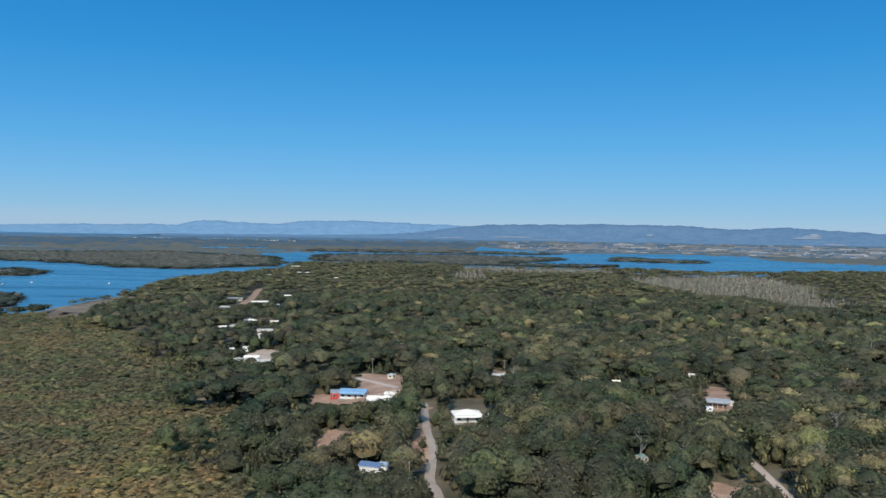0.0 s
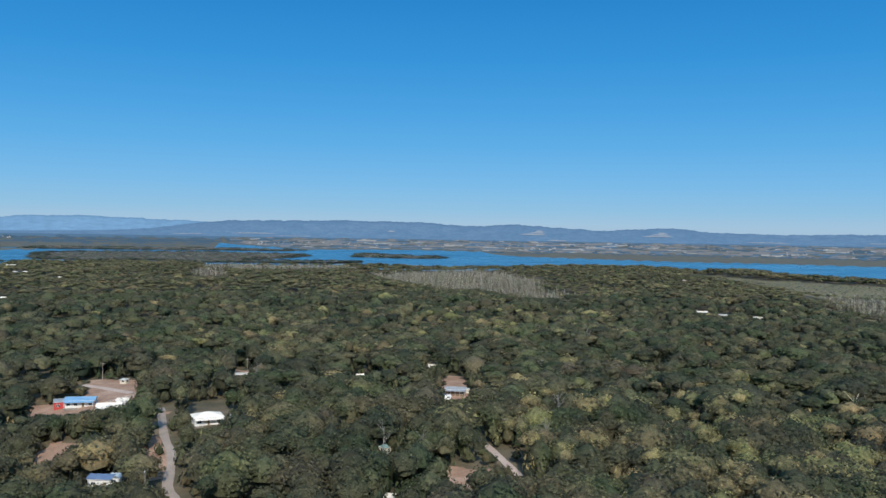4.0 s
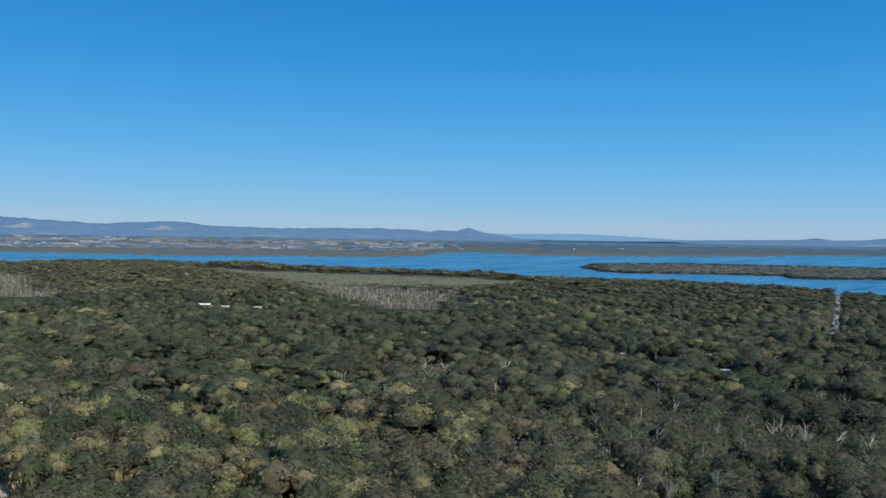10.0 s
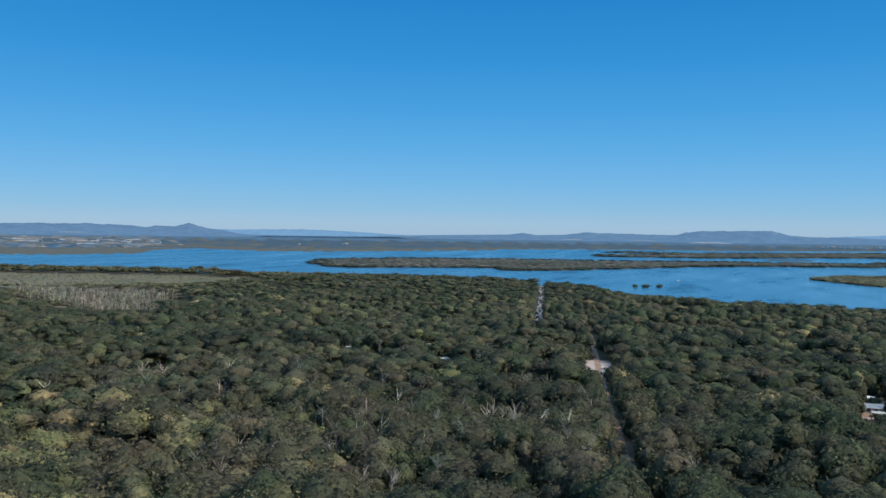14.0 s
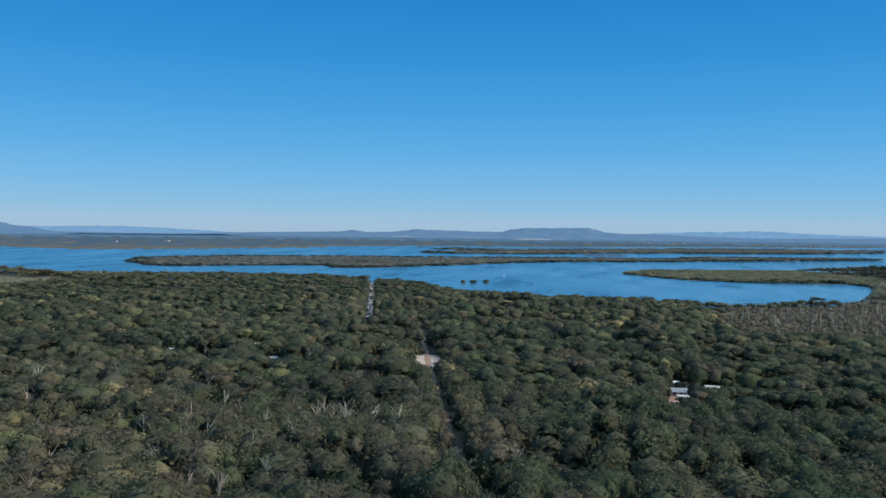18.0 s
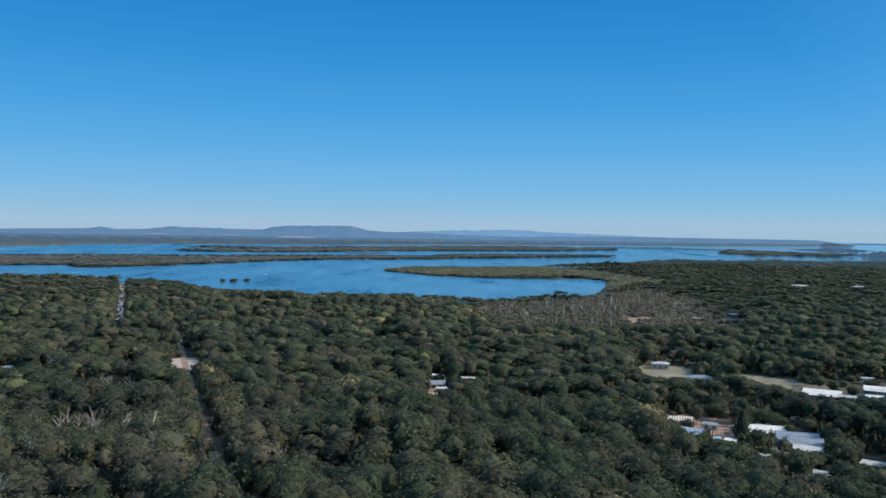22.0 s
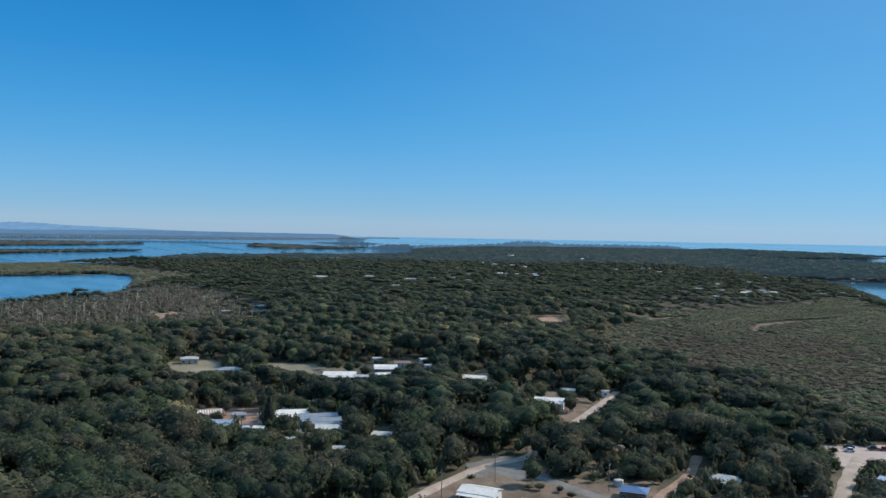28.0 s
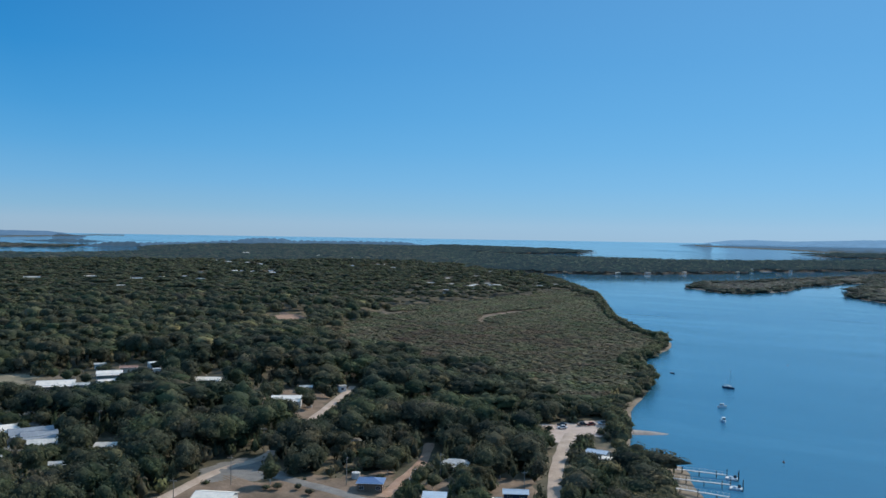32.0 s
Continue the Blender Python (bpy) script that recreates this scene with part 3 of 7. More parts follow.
# 0 mangroves, 1 woods, 2 straw fields, 3 bare pale ground, 4 woods painted bluer with haze
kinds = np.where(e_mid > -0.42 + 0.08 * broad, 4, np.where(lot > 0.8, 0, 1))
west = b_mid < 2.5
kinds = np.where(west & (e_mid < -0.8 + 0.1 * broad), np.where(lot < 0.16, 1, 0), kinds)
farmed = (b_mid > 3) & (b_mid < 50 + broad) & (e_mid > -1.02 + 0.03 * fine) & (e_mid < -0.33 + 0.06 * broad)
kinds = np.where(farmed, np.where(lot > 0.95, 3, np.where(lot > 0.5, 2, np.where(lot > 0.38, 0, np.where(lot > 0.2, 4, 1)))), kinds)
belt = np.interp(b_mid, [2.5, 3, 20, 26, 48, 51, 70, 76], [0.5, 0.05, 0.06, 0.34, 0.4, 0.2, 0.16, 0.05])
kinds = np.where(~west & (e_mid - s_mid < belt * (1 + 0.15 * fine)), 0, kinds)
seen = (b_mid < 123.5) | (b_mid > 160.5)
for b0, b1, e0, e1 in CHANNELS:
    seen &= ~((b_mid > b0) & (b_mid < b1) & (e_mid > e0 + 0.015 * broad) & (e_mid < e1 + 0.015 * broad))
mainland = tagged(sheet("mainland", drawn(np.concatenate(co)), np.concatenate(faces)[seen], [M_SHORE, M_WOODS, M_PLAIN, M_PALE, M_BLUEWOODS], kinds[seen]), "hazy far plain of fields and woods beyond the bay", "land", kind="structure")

# the hills stand at the rim: a foot, a slope and a crest; a range painted paler with more haze looks over the nearer
# one
HILL_ROWS = ((4330, 0.0, -0.31), (4450, 0.22, -0.18), (4560, 0.5, -0.09), (4660, 0.8, -0.03), (4740, 1.0, 0), (4790, 0.2, -0.3))


def hill_place(bearing, top, r, part_of, lift):
    low = np.maximum(top * part_of + lift, top - 0.07 - 5.0 * np.maximum(top + 0.05, 0))
    e = np.where(low > top, top - 0.02, low)
    return np.stack([r * np.sin(np.radians(bearing)), r * np.cos(np.radians(bearing)), EYE + r * np.tan(np.radians(e))], 1)


az = np.linspace(-60, 299, 2873)
rough = 0.03 * waves(az * 100, 0 * az, 160, 4) + 0.018 * waves(az * 100, 0 * az, 50, 6) + 0.01 * waves(az * 100, 0 * az, 19, 9)
crests = [np.interp(az, [p[0] for p in line], [p[1] for p in line]) for line in (RIDGE, FAR_RIDGE)]
crests = [top + rough * np.clip(top * 2, 0.1, 1) for top in crests]
c = len(az)
for top, out, mat, name, say in ((crests[0], 0, M_HILL, "backdrop", "haze-blue wooded hills along the horizon"), (crests[1], 85, M_FARHILL, "far_backdrop", "pale haze-blue ranges beyond the hills")):
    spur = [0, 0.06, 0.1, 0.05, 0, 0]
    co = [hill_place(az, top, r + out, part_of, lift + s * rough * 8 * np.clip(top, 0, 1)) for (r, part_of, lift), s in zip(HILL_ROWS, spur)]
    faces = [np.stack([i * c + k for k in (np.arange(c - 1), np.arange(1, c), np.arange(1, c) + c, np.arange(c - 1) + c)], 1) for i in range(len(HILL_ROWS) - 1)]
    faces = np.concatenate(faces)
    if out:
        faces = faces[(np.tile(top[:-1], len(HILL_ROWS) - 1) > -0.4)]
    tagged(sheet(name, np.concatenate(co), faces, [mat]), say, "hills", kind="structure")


def far_rise(name, line, mat, label):
    """Low wooded land far out: bearings with the elevations of its foot and its crest."""
    bb = np.linspace(line[0][0], line[-1][0], int((line[-1][0] - line[0][0]) * 14) + 6)
    foot, top = (np.interp(bb, [p[0] for p in line], [p[k] for p in line]) for k in (1, 2))
    top = top + np.clip((top - foot) * 0.3, 0, 0.04) * (waves(bb * 100, 0 * bb, 45, 17) + 0.6 * waves(bb * 100, 0 * bb, 16, 18))
    d = (EYE - 0.5) / np.tan(np.radians(-foot))
    out = []
    for far, e in ((1.0, foot - 0.01), (1.01, foot * 0.45 + top * 0.55), (1.05, top), (1.12, foot)):
        x, y = d * far * np.sin(np.radians(bb)), d * far * np.cos(np.radians(bb))
        out.append(np.stack([x, y, EYE + d * far * np.tan(np.radians(e))], 1))
    c, i = len(bb), np.arange(len(bb) - 1)
    faces = np.concatenate([np.stack([i, i + 1, i + 1 + c, i + c], 1) + k * c for k in range(3)])
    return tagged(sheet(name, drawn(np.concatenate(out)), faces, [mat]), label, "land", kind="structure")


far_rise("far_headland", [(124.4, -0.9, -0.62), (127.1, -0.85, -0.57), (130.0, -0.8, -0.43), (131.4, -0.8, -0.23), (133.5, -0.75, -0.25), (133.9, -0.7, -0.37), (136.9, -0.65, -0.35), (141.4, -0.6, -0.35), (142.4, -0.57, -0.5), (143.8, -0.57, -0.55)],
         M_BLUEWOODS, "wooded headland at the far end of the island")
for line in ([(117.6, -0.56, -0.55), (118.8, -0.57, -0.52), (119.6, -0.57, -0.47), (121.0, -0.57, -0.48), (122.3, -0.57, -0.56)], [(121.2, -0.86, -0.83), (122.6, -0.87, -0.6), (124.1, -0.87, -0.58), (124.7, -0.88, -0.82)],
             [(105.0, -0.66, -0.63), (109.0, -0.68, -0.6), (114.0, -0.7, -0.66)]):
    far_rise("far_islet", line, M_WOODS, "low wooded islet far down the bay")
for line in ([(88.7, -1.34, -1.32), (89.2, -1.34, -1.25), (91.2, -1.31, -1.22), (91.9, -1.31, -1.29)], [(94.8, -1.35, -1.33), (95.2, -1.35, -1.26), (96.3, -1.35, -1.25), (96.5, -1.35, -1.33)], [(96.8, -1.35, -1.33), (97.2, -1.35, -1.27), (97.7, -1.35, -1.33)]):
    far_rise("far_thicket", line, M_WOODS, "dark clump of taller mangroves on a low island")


def hill_strip(name, b0, b1, e0, e1, mat, label):
    """A pale strip of bare ground on the nearer hills, with a ragged upper edge."""
    bb = np.linspace(b0, b1, 18)
    top = np.interp(bb, az, crests[0])
    hump = np.clip(np.sin((bb - b0) / (b1 - b0) * math.pi) * 1.5, 0.15, 1) * (1 + 0.25 * waves(bb * 100, 0 * bb, 30, 3))
    out = []
    for e in (np.full(18, e0), e0 + (e1 - e0) * hump):
        places = []
        for bearing, t, v in zip(bb, top, e):
            els = [max(t * p + lift, -0.31) for _, p, lift in HILL_ROWS[:5]]
            places.append(np.interp(v, els, [r for r, _, _ in HILL_ROWS[:5]]) - 30)
        r = np.array(places)
        out.append(np.stack([r * np.sin(np.radians(bb)), r * np.cos(np.radians(bb)), EYE + r * np.tan(np.radians(e))], 1))
    i = np.arange(17)
    return tagged(sheet(name, np.concatenate(out), np.stack([i, i + 1, i + 19, i + 18], 1), [mat]), label, "clearing" if name != "quarry" else "quarry", kind="structure")


# quarry rock and bare strips carry the same painted haze
M_QUARRY = hazy(mottled("hazy_quarry_rock", [(0.3, (0.24, 0.29, 0.35)), (0.7, (0.38, 0.42, 0.47))], 0.02, 0.1), (0.3, 0.36, 0.43), 0.6)
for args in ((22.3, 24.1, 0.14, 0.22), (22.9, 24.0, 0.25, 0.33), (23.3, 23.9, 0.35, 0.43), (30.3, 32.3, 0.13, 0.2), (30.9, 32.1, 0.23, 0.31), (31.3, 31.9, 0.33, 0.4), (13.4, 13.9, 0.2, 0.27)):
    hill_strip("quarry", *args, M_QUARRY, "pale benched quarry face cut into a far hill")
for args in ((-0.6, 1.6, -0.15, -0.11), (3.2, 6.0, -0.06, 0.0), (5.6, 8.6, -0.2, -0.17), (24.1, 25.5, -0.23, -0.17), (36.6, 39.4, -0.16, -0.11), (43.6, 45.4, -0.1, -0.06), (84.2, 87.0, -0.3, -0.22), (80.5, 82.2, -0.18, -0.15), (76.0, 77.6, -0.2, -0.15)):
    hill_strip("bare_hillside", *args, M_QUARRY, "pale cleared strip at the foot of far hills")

for name, outlines in ISLETS.items():
    for poly in outlines:
        px, py = np.array(poly, float).T
        step = max(12.0, math.hypot(np.ptp(px), np.ptp(py)) / 90)
        gx, gy = np.arange(px.min() - 60, px.max() + 60, step), np.arange(py.min() - 60, py.max() + 60, step)
        X, Y = np.meshgrid(gx, gy, indexing="ij")
        x, y = X.ravel(), Y.ravel()
        z = islet_ground(x, y, poly, 8.0 if name == "wooded_island" else 0.3)
        i, j = np.meshgrid(np.arange(len(gx) - 1), np.arange(len(gy) - 1), indexing="ij")
        q = (i * len(gy) + j).ravel()
        f = np.stack([q, q + len(gy), q + len(gy) + 1, q + 1], 1)
        f = f[(z[f] > -1.9).any(1)]
        tagged(sheet(name, drawn(np.stack([x, y, z], 1)), f, [M_BANK]), "low muddy island under dense mangroves" if name != "wooded_island" else "wooded island with houses along its shore", "island", kind="structure")


# ---- clearings, yards and roads: plan outlines and lines in metres ----
CLEARINGS = {
    "yard_by_blue_house": [(-42, 453), (-18, 437), (-17, 389), (-32, 373), (-42, 375), (-63, 394), (-65, 412), (-48, 402), (-38, 408)],
    "yard_by_white_house": [(2, 365), (20, 374), (19, 337), (15, 321), (7, 310), (2, 323)],
    "yard_of_cluster": [(-118, 567), (-98, 545), (-94, 520), (-100, 502), (-119, 510), (-126, 548)],
    "bare_bank": [(-50, 319), (-43, 337), (-35, 329), (-38, 308)],
    "road_verge": [(-11, 316), (-6.5, 317), (-4, 272), (-9, 270)],
    "yard_of_grey_house": [(135, 425), (140, 420), (134, 392), (122, 353), (110, 350), (119, 385)],
    "yard_of_brown_house": [(27, 467), (38, 456), (33, 398), (24, 397)],
    "dirt_strip": [(53, 294), (56, 294), (52, 276), (50, 276)],
    "yard_by_track": [(108, 274), (117, 275), (109, 262), (103, 260)],
    "dirt_clearing": [(83, 257), (96, 254), (84, 221), (70, 225)],
    "farm_yard": [(490, 733), (512, 712), (528, 690), (514, 670), (482, 702)],
    "pink_clearing": [(497, 108), (506, 96), (456, 87), (453, 97)],
    "pink_house_yard": [(449, -35), (443, -47), (388, -41), (382, -31)],
    "grass_oval": [(502, -169), (497, -196), (454, -184), (462, -157)],
    "pasture": [(474, -210), (444, -234), (405, -236), (396, -224), (440, -214)],
    "hall_lot": [(365, -171), (358, -179), (319, -180), (292, -165), (293, -152), (322, -151)],
    "shed_lot": [(359, -130), (357, -162), (308, -142), (307, -121)],
    "village_yards": [(430, -225), (427, -287), (411, -301), (373, -270), (381, -209)],
    "dark_shed_yard": [(294, -181), (289, -190), (272, -178), (272, -170)],
    "corner_yard": [(218, -154), (221, -184), (207, -190), (195, -212), (188, -228), (167, -204), (192, -136)],
    "long_house_yard": [(317, -266), (306, -303), (288, -302), (258, -269), (262, -256), (276, -259), (291, -248)],
    "gum_yard": [(375, -286), (360, -307), (323, -279), (336, -264)],
    "car_park": [(186, -339), (170, -366), (159, -340), (159, -315), (169, -310)],
    "shore_yard": [(159, -319), (148, -329), (130, -296), (139, -290)],
    "two_storey_yard": [(172, -226), (165, -232), (149, -212), (157, -205)],
    "navy_house_yard": [(156, -247), (146, -257), (131, -230), (141, -221)],
    "road_junction": [(221, -176), (232, -183), (233, -201), (226, -205), (211, -199), (213, -189)],
    "pale_patch": [(850, -262), (893, -303), (868, -309), (812, -266)],
    "red_patch": [(613, -580), (590, -586), (567, -571), (573, -546), (597, -554)],
    "salt_pan_pink": [(482, -722), (508, -776), (512, -827), (502, -919), (486, -892), (487, -786), (480, -744), (463, -713), (431, -700), (423, -688), (459, -692)],
    "salt_pan_grey": [(603, -709), (591, -778), (573, -755), (574, -684)],
    "mud_flat_west": [(-372, 790), (-339, 807), (-345, 880), (-361, 948), (-410, 1022), (-408, 880)],
    "salt_pan_west": [(-416, 903), (-406, 996), (-417, 1204), (-371, 1088), (-364, 923), (-370, 827)],
}
COVER = {"road_junction": M_ASPHALT, "grass_oval": M_FIELD, "pasture": M_FIELD, "yard_by_blue_house": M_EARTH, "mud_flat_west": M_YARD, "corner_yard": M_YARD, "two_storey_yard": M_YARD, "navy_house_yard": M_YARD, "long_house_yard": M_YARD, "bare_bank": M_EARTH, "road_verge": M_EARTH, "dirt_strip": M_EARTH, "yard_of_grey_house": M_EARTH, "pink_clearing": M_SAND, "pink_house_yard": M_EARTH, "hall_lot": M_ASPHALT,
         "shed_lot": M_EARTH, "car_park": M_SAND, "pale_patch": M_EARTH, "red_patch": M_EARTH, "salt_pan_pink": M_YARD, "salt_pan_grey": M_MUD, "salt_pan_west": M_MUD,
         "dirt_clearing": M_EARTH, "yard_by_track": M_GRASS, "yard_of_cluster": M_GRAVEL, "yard_of_brown_house": M_EARTH, "farm_yard": M_GRASS}
TRACKS = {
    "main_road": (3.0, M_SEAL, [(-7, 360), (-5, 317), (-2, 289), (-3, 263), (0, 247), (2, 216), (10, 150)]),
    "cross_road": (4.0, M_EARTH, [(-24, 357), (-16, 354), (-3, 349)]),
    "gravel_drive": (4.0, M_SAND, [(-44, 440), (-31, 420), (-20, 402)]),
    "red_road": (9, M_EARTH, [(-217, 919), (-225, 999), (-242, 1127)]),
    "forest_track": (3.0, M_SAND, [(104, 300), (104, 283), (103, 258), (102.5, 246)]),
    "fire_trail": (6.5, M_SAND, [(1420, 386), (1000, 273), (611, 169)]),
    "sand_track": (3.4, M_EARTH, [(640, 136), (581, 121), (476, 96), (372, 71), (303, 53), (267, 44), (241, 36), (200, 24)]),
    "village_road": (5.0, M_ASPHALT, [(374, -169), (356, -178), (355, -191), (363, -211), (382, -247), (412, -277)]),
    "hill_road": (3.8, M_GRAVEL, [(180, -75), (197, -111), (208, -139), (219, -163), (227, -187), (229, -209), (244, -233), (257, -258), (269, -282), (296, -330)]),
    "side_road": (5.0, M_ASPHALT, [(227, -187), (219, -192), (209, -196), (197, -197), (182, -199), (162, -198), (120, -190)]),
    "bush_track": (4.0, M_EARTH, [(171, -205), (178, -224), (187, -247), (201, -270)]),
    "beach_road": (5.0, M_GRAVEL, [(100, -185), (120, -224), (141, -263), (158, -300), (170, -330)]),
}


def off_line(line, x, y):
    best = np.full(np.shape(x), 1e9)
    for (ax, ay), (bx, by) in zip(line, line[1:]):
        ex, ey = bx - ax, by - ay
        u = np.clip(((x - ax) * ex + (y - ay) * ey) / (ex * ex + ey * ey), 0, 1)
        best = np.minimum(best, np.hypot(x - ax - u * ex, y - ay - u * ey))
    return best


def open_ground(x, y):
    """How far inside a clearing or a road a place is (metres; minus: outside)."""
    best = np.full(np.shape(x), -1e3)
    for poly in CLEARINGS.values():
        best = np.maximum(best, inside(poly, x, y) - 1.5)
    for width, _, line in TRACKS.values():
        best = np.maximum(best, width / 2 - off_line(line, x, y))
    return best


def patch(name, poly, mat, lift, label):
    """A yard or clearing laid on the ground, with a ragged edge."""
    px, py = np.array(poly, float).T
    step = max(1.4, math.hypot(np.ptp(px), np.ptp(py)) / 70)
    gx, gy = np.arange(px.min() - 6, px.max() + 6, step), np.arange(py.min() - 6, py.max() + 6, step)
    X, Y = np.meshgrid(gx, gy, indexing="ij")
    x, y = X.ravel(), Y.ravel()
    s = inside(poly, x, y) + 1.5 * step * waves(x, y, 9 * step, 31)
    i, j = np.meshgrid(np.arange(len(gx) - 1), np.arange(len(gy) - 1), indexing="ij")
    q = (i * len(gy) + j).ravel()
    f = np.stack([q, q + len(gy), q + len(gy) + 1, q + 1], 1)
    f = f[(s[f] > 0).any(1)]
    z = np.maximum(ground_z(x, y), 0.3) + lift * np.clip(s / 2 + 1, -0.5, 1)
    return tagged(sheet(name, np.stack([x, y, z], 1), f, [mat]), label, "ground", kind="structure")


def ribbon(name, width, line, mat, lift, label):
    """A road laid along a line of the plan, with uneven edges."""
    pts = [Vector((*p, 0)) for p in line]
    run = []
    for k in range(len(pts) - 1):
        a, b, c, d = pts[max(k - 1, 0)], pts[k], pts[k + 1], pts[min(k + 2, len(pts) - 1)]
        n = max(2, int((c - b).length / 5))
        for u in np.arange(n) / n:
            run.append(0.5 * (2 * b + (c - a) * u + (2 * a - 5 * b + 4 * c - d) * u * u + (3 * b - a - 3 * c + d) * u ** 3))
    run.append(pts[-1])
    P = np.array([p[:2] for p in run])
    T = np.gradient(P, axis=0)
    T /= np.linalg.norm(T, axis=1)[:, None]
    N = np.stack([-T[:, 1], T[:, 0]], 1)
    cols = np.array([-0.5, -0.25, 0, 0.25, 0.5])
    edge = 1 + 0.16 * waves(P[:, 0], P[:, 1], 14, 41)
    Q = P[:, None] + N[:, None] * (cols[None, :, None] * width * edge[:, None, None])
    x, y = Q[..., 0].ravel(), Q[..., 1].ravel()
    z = ground_z(x, y) + lift - 0.5 * lift * (np.abs(np.tile(cols, len(P))) > 0.4)
    i, j = np.meshgrid(np.arange(len(P) - 1), np.arange(4), indexing="ij")
    q = (i * 5 + j).ravel()
    return tagged(sheet(name, np.stack([x, y, z], 1), np.stack([q, q + 5, q + 6, q + 1], 1), [mat]), label, "road", kind="structure")


SAY = {M_YARD.name: "bare brown yard strewn with leaf litter", M_MARSH.name: "olive-brown open tidal flat", M_FIELD.name: "open paddock of dry straw-coloured grass", M_EARTH.name: "bare reddish earth clearing among trees", M_GRAVEL.name: "pale gravel clearing among trees", M_ASPHALT.name: "worn grey sealed yard", M_SAND.name: "pale pinkish sand clearing", M_MUD.name: "brown bare tidal flat", M_GRASS.name: "dry mown grass round houses"}
for name, poly in CLEARINGS.items():
    mat = COVER.get(name, M_GRASS)
    patch(name, poly, mat, 0.2, SAY[mat.name])
for k, (name, (width, mat, line)) in enumerate(TRACKS.items()):
    ribbon(name, width, line, mat, 0.3 + 0.01 * k, {"pale_worn_seal": "narrow pale sealed road between trees", "worn_asphalt": "narrow worn sealed road", "red_earth": "red dirt road", "pale_gravel": "pale gravel road through the trees", "beach_sand": "pale pinkish sand track"}[mat.name])


# ---- building blocks ----
def box(bm, lo, hi):
    v = [bm.verts.new((x, y, z)) for z in (lo[2], hi[2]) for x, y in ((lo[0], lo[1]), (hi[0], lo[1]), (hi[0], hi[1]), (lo[0], hi[1]))]
    for q in ((0, 3, 2, 1), (4, 5, 6, 7), (0, 1, 5, 4), (1, 2, 6, 5), (2, 3, 7, 6), (3, 0, 4, 7)):
        bm.faces.new([v[k] for k in q])


def tube(bm, p, q, r0, r1, sides=8):
    p, q = Vector(p), Vector(q)
    turn = (q - p).to_track_quat("Z", "Y").to_matrix()
    ring = [turn @ Vector((math.cos(6.2832 * k / sides), math.sin(6.2832 * k / sides), 0)) for k in range(sides)]
    a, b = [bm.verts.new(p + v * r0) for v in ring], [bm.verts.new(q + v * r1) for v in ring]
    for k in range(sides):
        n = (k + 1) % sides
        bm.faces.new((a[k], a[n], b[n], b[k]))
    bm.faces.new(a[::-1]), bm.faces.new(b)


def slab(bm, corners, thick):
    """A flat sheet through the corners, with thickness below it."""
    top = [bm.verts.new(c) for c in corners]
    low = [bm.verts.new(Vector(c) - Vector((0, 0, thick))) for c in corners]
    bm.faces.new(top), bm.faces.new(low[::-1])
    for k in range(len(top)):
        n = (k + 1) % len(top)
        bm.faces.new((top[n], top[k], low[k], low[n]))


def part(name, bm, mat, parent, label=""):
    bmesh.ops.recalc_face_normals(bm, faces=bm.faces)
    me = bpy.data.meshes.new(name)
    bm.to_mesh(me)
    bm.free()
    me.materials.append(mat)
    ob = new(name, me)
    ob.parent = parent
    return tagged(ob, label)


def boxed(name, lo, hi, mat, parent, label=""):
    bm = bmesh.new()
    box(bm, lo, hi)
    return part(name, bm, mat, parent, label)


def land(x, y):
    return float(ground_z(np.array([float(x)]), np.array([float(y)]))[0])


def stand(name, x, y, turn, label, category, z=None, group=""):
    """An Empty at a thing's base, turned by degrees; far places are drawn in with the country they stand on."""
    z = max(land(x, y), 0.2) if z is None else z
    e = new(name)
    p = drawn(np.array([[x, y, z]]))[0]
    k = float(reach(math.hypot(x, y)) / max(math.hypot(x, y), 1))
    e.matrix_basis = Matrix.LocRotScale(Vector(p), Euler((0, 0, radians(turn))), Vector((k, k, k)))
    return tagged(e, label, category, group)


WORDS = {ROOF_WHITE: "bright white", ROOF_PALE: "weathered pale grey", ROOF_GREY: "grey", ROOF_STEEL: "galvanised", ROOF_DARK: "charcoal", ROOF_BLUE: "blue", ROOF_NAVY: "dark blue",
         ROOF_SKY: "pale blue", ROOF_TEAL: "teal", ROOF_RUST: "rusty brown", ROOF_PINK: "faded pink",
         WALL_WHITE: "white", WALL_CREAM: "cream", WALL_BROWN: "brown timber", WALL_GREY: "grey", WALL_NAVY: "navy", WALL_TEAL: "green-grey", WALL_RED: "red"}
SIGHT = []


def window_unit(parent, x, y, z, w, h, out, side):
    """A framed window standing 4 cm proud of its wall. out: +1 or -1; side: the wall's axis."""
    def place(a0, a1, z0, z1, d0, d1):
        lo, hi = sorted((y + out * d0, y + out * d1)) if side == "y" else sorted((x + out * d0, x + out * d1))
        return ((a0, lo, z0), (a1, hi, z1)) if side == "y" else ((lo, a0, z0), (hi, a1, z1))
    c = x if side == "y" else y
    win = boxed("window", *place(c - w / 2, c + w / 2, z, z + h, 0.0, 0.04), M_FRAME, parent)
    boxed("pane", *place(c - w / 2 + 0.07, c - 0.03, z + 0.07, z + h - 0.07, 0.03, 0.05), M_GLASS, win, "dark glass")
    boxed("pane", *place(c + 0.03, c + w / 2 - 0.07, z + 0.07, z + h - 0.07, 0.03, 0.05), M_GLASS, win, "dark glass")


